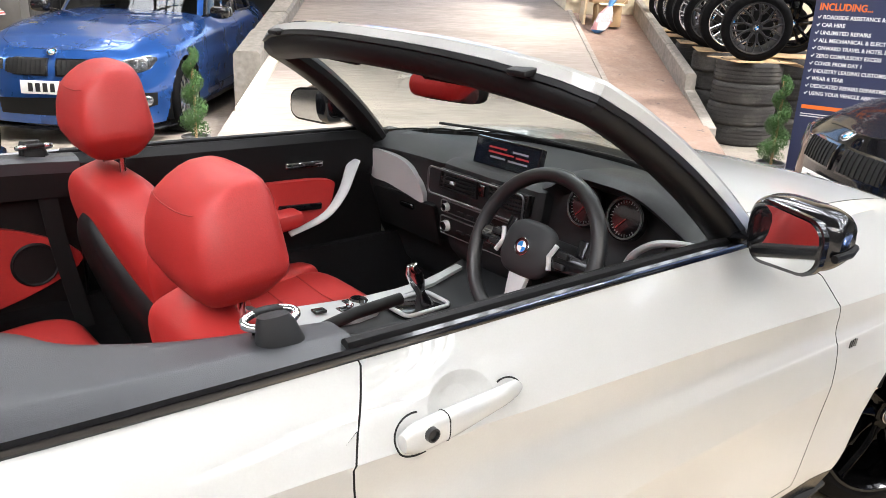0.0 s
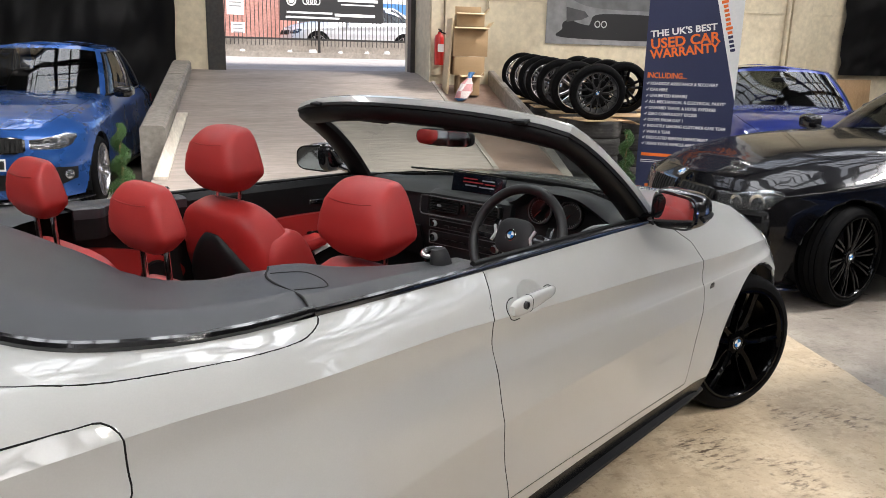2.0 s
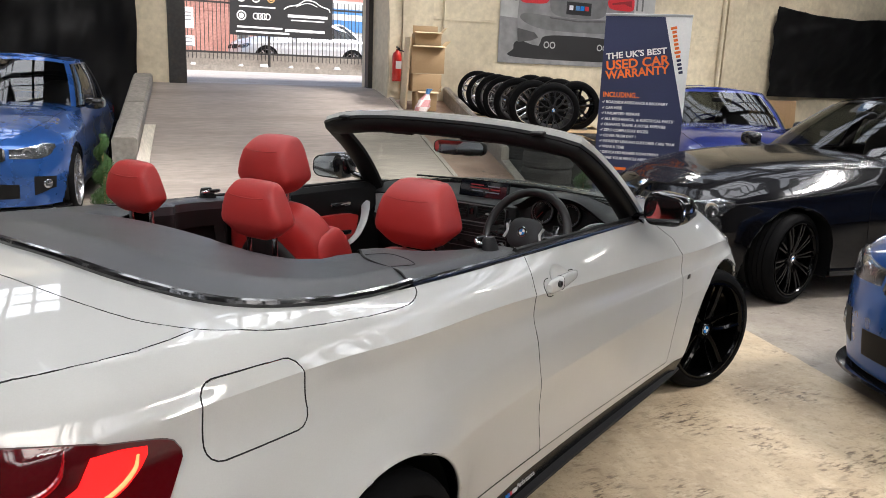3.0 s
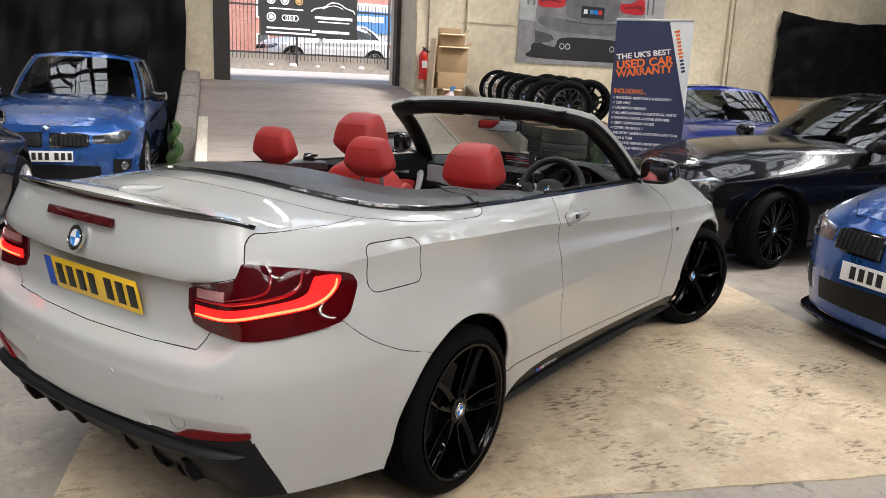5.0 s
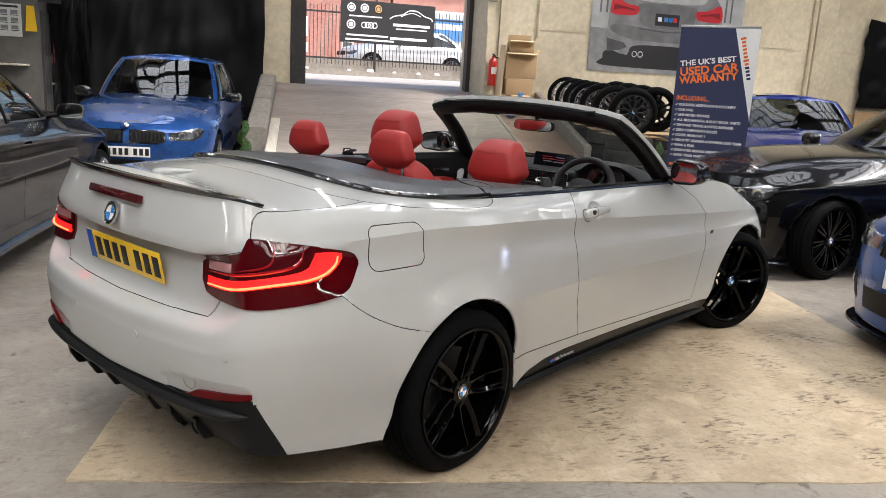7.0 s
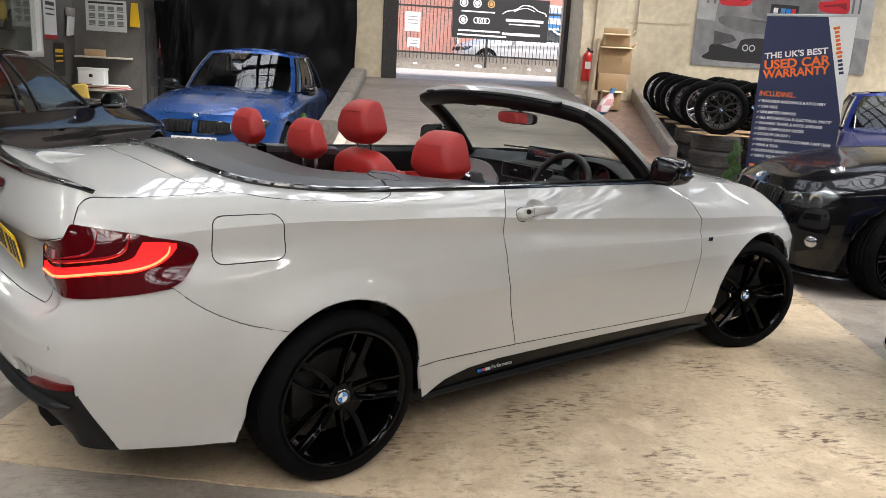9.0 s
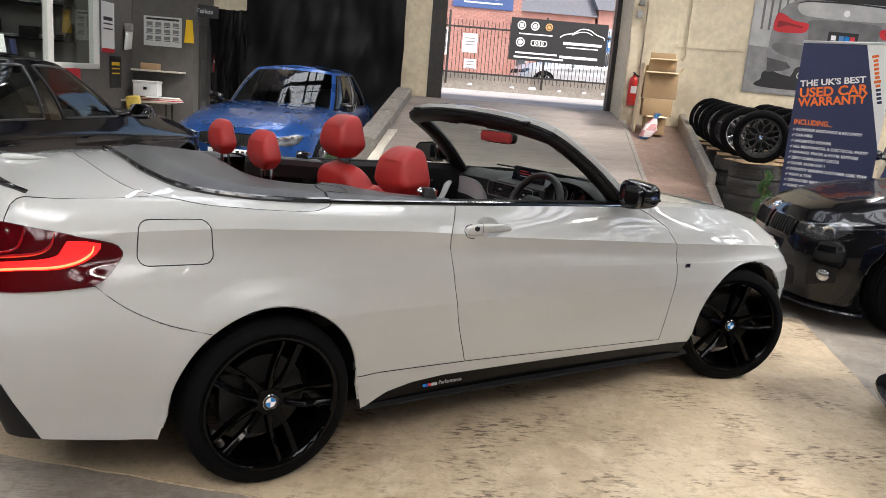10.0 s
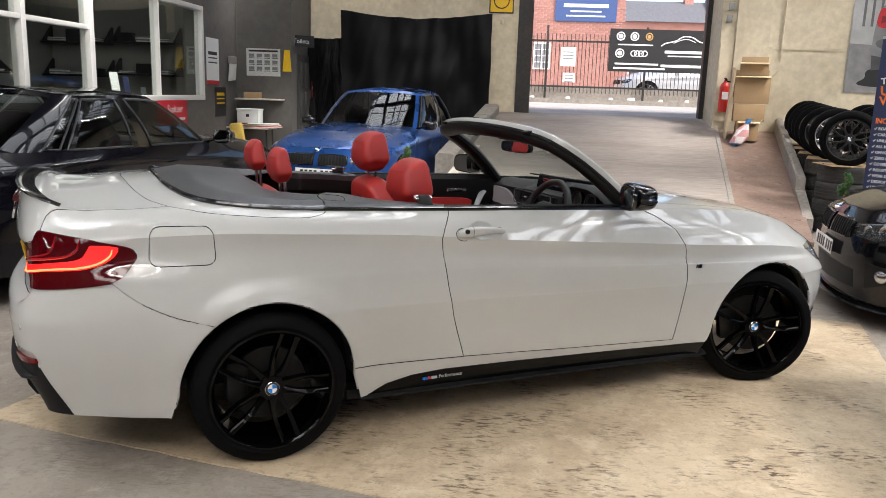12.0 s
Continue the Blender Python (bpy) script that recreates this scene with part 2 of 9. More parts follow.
def grid_faces(bm, rows, close_u=False, close_v=False, mat=0):
    """Faces between rows of BMVerts."""
    fs = []
    nr = len(rows)
    for i in range(nr if close_u else nr - 1):
        a, b = rows[i], rows[(i + 1) % nr]
        for j in range(len(a) if close_v else len(a) - 1):
            q = [a[j], a[(j + 1) % len(a)], b[(j + 1) % len(a)], b[j]]
            u = []
            for v in q:
                if v not in u:
                    u.append(v)
            if len(u) > 2:
                try:
                    f = bm.faces.new(u)
                    f.material_index = mat
                    fs.append(f)
                except ValueError:
                    pass
    return fs


def loft(bm, rings, close=True, cap=True, mat=0):
    rows = [[bm.verts.new(p) for p in r] for r in rings]
    grid_faces(bm, rows, close_v=close, mat=mat)
    if cap and close:
        for r in (rows[0], rows[-1]):
            try:
                bm.faces.new(r).material_index = mat
            except ValueError:
                pass
    return rows


def spin(bm, profile, seg=48, axis="y", mat=0, close=False):
    """A turned solid from (radius, along) pairs round the y or z axis."""
    rings = []
    for k in range(seg):
        a = 2 * math.pi * k / seg
        c, s = math.cos(a), math.sin(a)
        rings.append([bm.verts.new((r * c, h, r * s) if axis == "y" else (r * c, r * s, h)) for r, h in profile])
    grid_faces(bm, rings, close_u=True, close_v=close, mat=mat)
    return rings


def catmull(pts, n, closed=False):
    """n points along a Catmull-Rom curve, evenly in its parameter."""
    P = [Vector(p) for p in pts]
    k = len(P)
    out = []
    span = k if closed else k - 1
    for i in range(n):
        q = span * i / (n if closed else n - 1)
        a = min(int(q), span - 1)
        t = q - a
        if closed:
            p0, p1, p2, p3 = P[(a - 1) % k], P[a % k], P[(a + 1) % k], P[(a + 2) % k]
        else:
            p1, p2 = P[a], P[a + 1]
            p0 = P[a - 1] if a > 0 else p1 * 2 - p2
            p3 = P[a + 2] if a + 2 < k else p2 * 2 - p1
        out.append(0.5 * ((2 * p1) + (p2 - p0) * t + (2 * p0 - 5 * p1 + 4 * p2 - p3) * t * t + (3 * p1 - p0 - 3 * p2 + p3) * t ** 3))
    return out


def ease(keys, q):
    """A smooth value at q from (place, value) pairs, by monotone cubic steps."""
    if q <= keys[0][0]:
        return keys[0][1]
    if q >= keys[-1][0]:
        return keys[-1][1]
    n = len(keys)
    for i in range(n - 1):
        if q <= keys[i + 1][0]:
            break
    d = [(keys[j + 1][1] - keys[j][1]) / (keys[j + 1][0] - keys[j][0]) for j in range(n - 1)]

    def slope(j):
        if j == 0 or j == n - 1:
            return 0.0 if j == 0 else d[-1]
        a, b = d[j - 1], d[j]
        return 0.0 if a * b <= 0 else 2 * a * b / (a + b)
    h = keys[i + 1][0] - keys[i][0]
    t = (q - keys[i][0]) / h
    m0, m1 = slope(i) * h, slope(i + 1) * h
    return ((2 * t ** 3 - 3 * t * t + 1) * keys[i][1] + (t ** 3 - 2 * t * t + t) * m0
            + (-2 * t ** 3 + 3 * t * t) * keys[i + 1][1] + (t ** 3 - t * t) * m1)


def tube(bm, pts, r, seg=10, closed=False, mat=0, flat=1.0, taper=None):
    """A round bar along points; flat squeezes its section, taper gives the radius along it."""
    P = [Vector(p) for p in pts]
    n = len(P)
    rows, up = [], None
    for i in range(n):
        if closed:
            d = (P[(i + 1) % n] - P[i - 1]).normalized()
        else:
            d = (P[min(i + 1, n - 1)] - P[max(i - 1, 0)]).normalized()
        if up is None:
            up = Vector((0, 0, 1)) if abs(d.z) < 0.9 else Vector((1, 0, 0))
        up = (up - d * up.dot(d)).normalized()
        side = d.cross(up)
        rr = r * (taper(i / (n - 1)) if taper else 1.0)
        rows.append([bm.verts.new(P[i] + (side * math.cos(a) + up * math.sin(a) * flat) * rr) for a in [2 * math.pi * j / seg for j in range(seg)]])
    grid_faces(bm, rows, close_u=closed, close_v=True, mat=mat)
    if not closed:
        for r_ in (rows[0], rows[-1]):
            f = bm.faces.new(r_)
            f.material_index = mat
    return bm


def prism(bm, outline, depth, to, mat=0):
    """A flat outline (list of 2D points) given thickness; to(a, b, d) maps it into space."""
    front = [bm.verts.new(to(a, b, 0.0)) for a, b in outline]
    back = [bm.verts.new(to(a, b, depth)) for a, b in outline]
    bm.faces.new(front).material_index = mat
    bm.faces.new(back[::-1]).material_index = mat
    n = len(outline)
    for i in range(n):
        bm.faces.new((front[i], front[(i + 1) % n], back[(i + 1) % n], back[i])).material_index = mat
    return bm


def rounded(w, h, r, n=5):
    pts = []
    for cx, cy, a0 in ((w / 2 - r, h / 2 - r, 0), (-w / 2 + r, h / 2 - r, 90), (-w / 2 + r, -h / 2 + r, 180), (w / 2 - r, -h / 2 + r, 270)):
        for k in range(n + 1):
            a = radians(a0 + 90 * k / n)
            pts.append((cx + r * math.cos(a), cy + r * math.sin(a)))
    return pts


def lettering(name, text, size, material, parent, m, depth=0.002, align="LEFT", shear=0.0, space=1.0, bold=0.0):
    """Raised letters in the built-in font, as one mesh."""
    cu = bpy.data.curves.new(name, "FONT")
    cu.body, cu.size, cu.extrude, cu.align_x, cu.shear, cu.space_character, cu.resolution_u = text, size, depth, align, shear, space, 3
    cu.offset = bold
    tmp = bpy.data.objects.new(name, cu)
    scene.collection.objects.link(tmp)
    me = bpy.data.meshes.new_from_object(tmp.evaluated_get(bpy.context.evaluated_depsgraph_get()))
    bpy.data.objects.remove(tmp)
    bpy.data.curves.remove(cu)
    me.materials.append(material)
    ob = new(name, me)
    if parent is not None:
        ob.parent = parent
    ob.matrix_basis = m
    return ob


def superell(cx, cy, cz, sx, sy, sz, e=0.5, nu=20, nv=14, tweak=None, bm=None, mat=0):
    """A soft cushion: a superellipsoid, reshaped point by point by tweak(x, y, z) in -1..1."""
    bm = bm or bmesh.new()

    def pw(c):
        return math.copysign(abs(c) ** e, c)
    rows = []
    for i in range(nv + 1):
        ph = -math.pi / 2 + math.pi * i / nv
        row = []
        for j in range(nu):
            th = 2 * math.pi * j / nu
            p = Vector((pw(math.cos(ph)) * pw(math.cos(th)), pw(math.cos(ph)) * pw(math.sin(th)), pw(math.sin(ph))))
            if tweak:
                p = Vector(tweak(*p))
            row.append((cx + sx * p.x, cy + sy * p.y, cz + sz * p.z))
        rows.append(row)
    poles = [rows[0][0], rows[-1][0]]
    vr = [[bm.verts.new(p) for p in r] for r in rows[1:-1]]
    grid_faces(bm, vr, close_v=True, mat=mat)
    for pole, ring in ((poles[0], vr[0]), (poles[1], vr[-1])):
        c = bm.verts.new(pole)
        for j in range(nu):
            bm.faces.new((ring[j], ring[(j + 1) % nu], c)).material_index = mat
    return bm

# ---------------------------------------------------------------- the hall
CONCRETE = ground("worn_grey_concrete", (0.315, 0.276, 0.232), (0.44, 0.395, 0.34), (0.148, 0.126, 0.104), 0.40, streaks=0.4)
PALE = ground("pale_painted_floor", (0.525, 0.425, 0.292), (0.64, 0.545, 0.40), (0.275, 0.193, 0.117), 0.42, turn=148, streak_color=(0.10, 0.062, 0.033), streaks=1.0, patch=1.7, streak=(1, 3.2, 1))
RAMP = surface("ridged_ramp_concrete", (0.30, 0.255, 0.222), 0.75, grain=10, vary=0.15, stain=0.65, stain_color=(0.195, 0.165, 0.145), stain_scale=1.1, bump=0.35, stretch=(0.5, 2.6, 1), bump_dist=0.02)
LANE = ground("brown_worn_tarmac", (0.25, 0.165, 0.125), (0.33, 0.24, 0.19), (0.14, 0.095, 0.075), 0.7, streaks=0.2)
KERB = surface("weathered_kerb_stone", (0.29, 0.262, 0.228), 0.75, grain=18, vary=0.2, stain=0.5, stain_color=(0.18, 0.17, 0.15), stain_scale=2.5, bump=0.3)
CREAM = surface("cream_painted_wall", (0.60, 0.53, 0.385), 0.6, grain=11, vary=0.11, stain=0.65, stain_color=(0.37, 0.30, 0.20), stain_scale=1.1, bump=0.25)
GREYWALL = surface("dark_grey_wall_paint", (0.11, 0.104, 0.096), 0.6, grain=10, vary=0.12, stain=0.4, stain_color=(0.12, 0.11, 0.10), stain_scale=1.2, bump=0.1)
DRAPE = surface("black_cloth", (0.006, 0.006, 0.0068), 0.5, grain=300, vary=0.3, sheen=0.05, spec=0.35)
ROOFING = surface("roof_boarding", (0.11, 0.105, 0.10), 0.8, grain=6, vary=0.15, stain=0.4)
STEEL = surface("dark_painted_steel", (0.035, 0.034, 0.033), 0.5, 0.4, grain=30, vary=0.2, stain=0.4, stain_color=(0.09, 0.06, 0.04), stain_scale=4)
WHITEFRAME = surface("white_upvc", (0.74, 0.73, 0.70), 0.35, grain=40, vary=0.04, stain=0.15, stain_color=(0.5, 0.47, 0.42))
PLANK = surface("whitewashed_plank", (0.60, 0.55, 0.46), 0.7, grain=10, vary=0.15, stain=0.4, stain_color=(0.35, 0.30, 0.24), stretch=(6, 0.6, 1))
ASPHALT = surface("pale_worn_asphalt", (0.36, 0.325, 0.30), 0.85, grain=30, vary=0.2, stain=0.4, stain_color=(0.13, 0.125, 0.12))
PAVING = surface("pavement_slabs", (0.48, 0.44, 0.41), 0.85, grain=12, vary=0.15, stain=0.4, stain_color=(0.22, 0.20, 0.19))
BRICK = surface("red_brick", (0.39, 0.20, 0.165), 0.85, grain=16, vary=0.22, stain=0.4, stain_color=(0.22, 0.07, 0.05), stain_scale=1.2, rand=0.12)
CARD = surface("brown_cardboard", (0.43, 0.29, 0.155), 0.8, grain=30, vary=0.07, stain=0.15, stain_color=(0.30, 0.19, 0.09), stain_scale=3, stretch=(1, 1, 8))
LEAF = surface("box_leaves", (0.045, 0.115, 0.022), 0.55, grain=60, vary=0.35, stain=0.5, stain_color=(0.02, 0.05, 0.012), stain_scale=25)
POT = surface("grey_plastic_pot", (0.12, 0.12, 0.12), 0.6)
NAVY = surface("navy_banner_print", (0.024, 0.031, 0.085), 0.45, grain=60, vary=0.05)
ORANGE = surface("orange_print", (0.85, 0.17, 0.02), 0.5, vary=0.03)
WHITEPRINT = surface("white_print", (0.80, 0.80, 0.79), 0.5, vary=0.03)
BLACKPRINT = surface("black_print", (0.012, 0.012, 0.013), 0.5, vary=0.05)
GREYPRINT = surface("grey_print", (0.20, 0.205, 0.21), 0.45, grain=4, vary=0.25)
PALEPRINT = surface("pale_grey_print", (0.40, 0.41, 0.41), 0.45, grain=3, vary=0.2)
REDPRINT = surface("red_print", (0.50, 0.02, 0.03), 0.45)
BLUEPRINT = surface("blue_print", (0.06, 0.20, 0.45), 0.5)
YELLOW = surface("yellow_plastic", (0.80, 0.50, 0.01), 0.5, vary=0.05)
FIRERED = surface("fire_red_enamel", (0.55, 0.02, 0.015), 0.3, coat=0.5)
WOOD = surface("raw_timber", (0.36, 0.235, 0.12), 0.7, grain=20, vary=0.2, stretch=(8, 1, 1), stain=0.3, stain_color=(0.2, 0.12, 0.06))
PAPER = surface("white_paper", (0.76, 0.76, 0.74), 0.7, vary=0.03)


def slab(name, size, at, mt, label, category, rz=0, bevel=0.0, kind="structure", group=""):
    b = bmesh.new()
    box(b, size, bevel=bevel)
    return single(name, b, mt, label, category, hall(*at, rz), kind=kind, group=group)


def hold(name, label, category, at, rz=0, group="", kind=""):
    return thing(name, label, category, hall(*at, rz), group, kind)


def block(parent, name, size, at, mt, bevel=0.004, rot=(0, 0, 0), label=""):
    b = bmesh.new()
    box(b, size, bevel=bevel)
    return part(name, b, mt, parent, label, pose(*at, *rot))


def between(u0, u1, v0, v1, z0, z1):
    return ((u1 - u0, v1 - v0, z1 - z0), ((u0 + u1) / 2, (v0 + v1) / 2, (z0 + z1) / 2))


def wall(name, u0, u1, v0, v1, z0, z1, mt, label):
    s, c = between(u0, u1, v0, v1, z0, z1)
    return slab(name, s, c, mt, label, "wall")


VW, VR = 10.70, 9.95            # street wall: outer line at the opening, inner face of the stretch beside it
DU0, DU1, DTOP = 1.67, 4.71, 4.3  # the opening to the street
RISE = 1.22

slab("floor", (34.3, 22.0, 0.2), (2.85, -0.4, -0.1), CONCRETE, "worn grey concrete showroom floor with dirty stains", "floor")

# pale painted patch under the white car
pad = bmesh.new()
e1, e2, org = Vector((0.972, -0.236, 0)), Vector((0.236, 0.972, 0)), Vector((-1.12, -0.49, 0))
rng = random.Random(5)
edge = []
for a, b_, n_ in (((0.13, 0), (4.30, 0), 40), ((4.30, 0), (4.30, 3.5), 34), ((4.30, 3.5), (0.13, 3.5), 20), ((0.13, 3.5), (0.13, 0), 24)):
    for k in range(n_):
        f = k / n_
        edge.append(org + e1 * (a[0] + (b_[0] - a[0]) * f + rng.uniform(-.006, .006)) + e2 * (a[1] + (b_[1] - a[1]) * f + rng.uniform(-.006, .006)))
prism(pad, [(p.x, p.y) for p in edge], 0.006, lambda a, b_, d: (a, b_, d))
single("floor_patch", pad, PALE, "pale painted floor patch with tyre scuffs and oil stains", "floor", HALL, kind="structure", smooth=0)


def ramp_z(v):
    return max(0.0, 0.2033 * (v - 4.6)) if v < 10.6 else RISE


def sloped(name, left, right, v0, v1, mt, label, lift=0.0, n=26, thick=None):
    """A rising slab between two straight plan edges u = a + b (v - 6)."""
    b = bmesh.new()
    rings = []
    for k in range(n + 1):
        v = v0 + (v1 - v0) * k / n
        ul, ur = left[0] + left[1] * (v - 6), right[0] + right[1] * (v - 6)
        z = ramp_z(v) + lift
        zb = -0.05 if thick is None else z - thick
        rings.append([(ul, v, z), (ur, v, z), (ur, v, zb), (ul, v, zb)])
    loft(b, rings)
    return single(name, b, mt, label, "ramp", HALL, kind="structure", smooth=20)


sloped("ramp", (0.40, 0.165), (4.06, 0.180), 4.55, 11.0, RAMP, "broad grey concrete ramp rising to the street door")
sloped("side_lane", (4.07, 0.180), (4.93, 0.22), 5.0, 10.6, LANE, "narrow brown tarmac strip beside the ramp", -0.03)

sloped("lane_edging", (4.055, 0.180), (4.115, 0.180), 4.9, 10.6, KERB, "narrow concrete edging between the ramp and the tarmac strip", 0.012)

# ridges across the ramp
rb = bmesh.new()
for k in range(62):
    v = 5.3 + 0.085 * k
    ul, ur = 0.46 + 0.165 * (v - 6), 4.0 + 0.18 * (v - 6)
    z0, z1 = ramp_z(v), ramp_z(v + 0.03)
    a = [rb.verts.new(p) for p in ((ul, v, z0 + 0.001), (ur, v, z0 + 0.001), (ur, v + 0.015, (z0 + z1) / 2 + 0.0022), (ul, v + 0.015, (z0 + z1) / 2 + 0.0022), (ul, v + 0.03, z1 + 0.001), (ur, v + 0.03, z1 + 0.001))]
    rb.faces.new((a[0], a[1], a[2], a[3])), rb.faces.new((a[3], a[2], a[5], a[4]))
single("ramp_ridges", rb, RAMP, "shallow worn ridges cast across the concrete ramp", "ramp ridges", HALL, kind="stuff", smooth=0)

kerb = hold("kerb_run", "weathered concrete kerb along the ramp's upper edge", "kerb", (0, 0, 0), kind="structure")
for k in range(4):
    v0, v1 = 7.15 + k * 0.83, 7.95 + k * 0.83
    b = bmesh.new()
    rings = []
    for f in (0, .33, .66, 1):
        v = v0 + (v1 - v0) * f
        u = 0.38 + 0.165 * (v - 6)
        z = ramp_z(v) + 0.16 + (0.0 if k else 0.02)
        rings.append([(u - 0.24, v, z - 0.03), (u - 0.21, v, z), (u + 0.0, v, z), (u + 0.03, v, z - 0.03), (u + 0.03, v, -0.02), (u - 0.24, v, -0.02)])
    loft(b, rings)
    part("kerb_stone", b, KERB, kerb, smooth=25)
b = bmesh.new()
rings = []
for k in range(5):
    v = 6.0 + 2.2 * k / 4
    u = 0.42 + 0.165 * (v - 6)
    z = ramp_z(v)
    rings.append([(u, v, z + 0.002), (u + 0.13, v, z + 0.002), (u + 0.13, v, z + 0.03), (u, v, z + 0.03)])
loft(b, rings)
single("plank", b, PLANK, "whitewashed wooden plank lying along the ramp's edge", "plank", HALL, smooth=25)

dwarf = hold("dwarf_wall", "low concrete retaining wall between the lane and the stacked tyres", "low wall", (0, 0, 0), kind="structure")
for k in range(3):
    v0, v1 = 6.65 + k * 1.10, 7.73 + k * 1.10
    b = bmesh.new()
    rings = []
    for f in (0, .5, 1):
        v = v0 + (v1 - v0) * f
        u = 5.03 + 0.22 * (v - 6.65)
        z = ramp_z(v) + 0.20
        rings.append([(u, v, z - 0.02), (u + 0.02, v, z), (u + 0.10, v, z), (u + 0.12, v, z - 0.02), (u + 0.12, v, -0.02), (u, v, -0.02)])
    loft(b, rings)
    part("coping_block", b, KERB, dwarf, smooth=25)
b = bmesh.new()
loft(b, [[(4.84 + 0.22 * (v - 5.75), v, h), (4.96 + 0.22 * (v - 5.75), v, h), (4.96 + 0.22 * (v - 5.75), v, -0.02), (4.84 + 0.22 * (v - 5.75), v, -0.02)] for v, h in ((5.75, 0.20), (6.2, 0.32), (6.645, 0.44))])
part("low_kerb", b, KERB, dwarf, smooth=25)

# walls
wall("wall_street_left", -2.35, DU0 - 0.26, VW, VW + 0.45, 0, ROOF_Z, CREAM, "cream painted masonry wall, chipped and stained")
wall("wall_street_lintel", DU0 - 0.26, DU1, VW, VW + 0.45, DTOP, ROOF_Z, CREAM, "cream painted wall over the street door")
wall("wall_street_right", DU1 + 0.02, 20.0, VR, VW + 0.45, 0, ROOF_Z, CREAM, "long cream painted wall with pilasters and faint stains")
wall("pilaster_1", 4.96, 5.50, VR - 0.06, VR, 0, ROOF_Z, CREAM, "shallow cream pilaster")
wall("pilaster_2", 12.02, 12.5, VR - 0.05, VR, 0, ROOF_Z, CREAM, "shallow cream pilaster")
wall("ledge_1", 5.50, 12.02, VR - 0.014, VR, 2.39, 2.43, CREAM, "thin cream string course")
wall("ledge_2", 12.5, 20.0, VR - 0.014, VR, 2.39, 2.43, CREAM, "thin cream string course")
wall("plinth_1", DU1 + 0.03, 4.95, VR - 0.03, VR, 1.2, 2.5, CREAM, "slightly proud cream render beside the door")
wall("wall_toilets", -2.65, -2.35, 9.5, VW + 0.45, 0, ROOF_Z, GREYWALL, "dark grey painted partition with a door")
wall("wall_alcove", -3.6, -2.65, 9.5, 9.8, 0, ROOF_Z, GREYWALL, "dark grey painted alcove wall")
wall("wall_office_sill", -3.6, -3.3, 0.6, 8.08, 0, 1.30, GREYWALL, "dark grey panel below the office windows")
wall("wall_office_head", -3.6, -3.3, 0.6, 8.08, 2.66, ROOF_Z, GREYWALL, "dark grey wall above the office windows")
wall("wall_office_end", -3.6, -3.3, 8.08, 9.5, 0, ROOF_Z, GREYWALL, "dark grey wall with pinned notices")
# the next four walls are added out of view, dark to cut bounce and reflections
wall("wall_office_near", -14.0, -3.3, 0.3, 0.6, 0, ROOF_Z, GREYWALL, "added unseen wall closing the office's end, dark grey to deepen reflections")
wall("wall_west", -14.3, -14.0, -11.3, 0.6, 0, ROOF_Z, GREYWALL, "added unseen wall closing the hall's side, dark grey to deepen reflections")
wall("wall_south", -14.0, 20.0, -11.3, -11.0, 0, ROOF_Z, GREYWALL, "added unseen wall closing the hall's far end, dark grey to deepen reflections")
wall("wall_east", 20.0, 20.3, -11.0, VW + 0.45, 0, ROOF_Z, GREYWALL, "added unseen side wall, dark grey to deepen reflections")
wall("door_rail_1", DU0 - 0.26, DU0, VW - 0.04, VW + 0.2, 0.9, DTOP, STEEL, "dark steel guide rail of the street shutter")
wall("door_rail_2", DU1 - 0.06, DU1 + 0.02, VW - 0.06, VW + 0.1, 1.1, DTOP, STEEL, "dark steel guide rail of the street shutter")
wall("office_wall_back", -6.2, -6.0, 0.8, 9.0, 0, 3.2, surface("office_wall", (0.22, 0.215, 0.205), 0.7), "grey back wall of the office")
wall("office_wall_end", -6.0, -3.6, 8.6, 8.8, 0, 3.2, surface("office_end", (0.20, 0.195, 0.185), 0.7), "grey end wall of the office")
wall("office_wall_near", -6.0, -3.6, 0.602, 0.8, 0, 3.2, surface("office_near", (0.20, 0.195, 0.19), 0.7), "grey partition of the office")
wall("office_ceiling", -6.2, -3.6, 0.602, 9.0, 3.2, 3.3, ROOFING, "plain office ceiling")
wall("office_floor", -6.2, -3.6, 0.602, 9.0, 0.0, 0.02, CONCRETE, "plain office floor")

# roof with glazed skylights
ceil = bmesh.new()
us = sorted({-14.3, 20.3} | {round(u + s * 1.1, 3) for u, _, _ in SKYLIGHTS for s in (-1, 1)})
vs = sorted({-11.3, VW + 0.45} | {round(v + s * 1.6, 3) for _, v, _ in SKYLIGHTS for s in (-1, 1)})
for u0, u1 in zip(us, us[1:]):
    for v0, v1 in zip(vs, vs[1:]):
        if any(abs((u0 + u1) / 2 - u) < 1.1 and abs((v0 + v1) / 2 - v) < 1.6 for u, v, _ in SKYLIGHTS):
            continue
        s, c = between(u0, u1, v0, v1, ROOF_Z, ROOF_Z + 0.2)
        box(ceil, s, c)
single("ceiling", ceil, ROOFING, "boarded industrial roof with skylight openings", "ceiling", HALL, kind="structure", smooth=0)
for u, v, _ in SKYLIGHTS:
    sk = hold("skylight", "glazed roof light with steel glazing bars", "skylight", (u, v, ROOF_Z), group="roof lights", kind="structure")
    for k in range(4):
        block(sk, "glazing_bar", (0.07, 3.2, 0.10), (-0.66 + 0.44 * k, 0, 0.05), STEEL, 0)
    for k in range(3):
        block(sk, "cross_bar", (2.2, 0.06, 0.06), (0, -0.8 + 0.8 * k, 0.06), STEEL, 0)
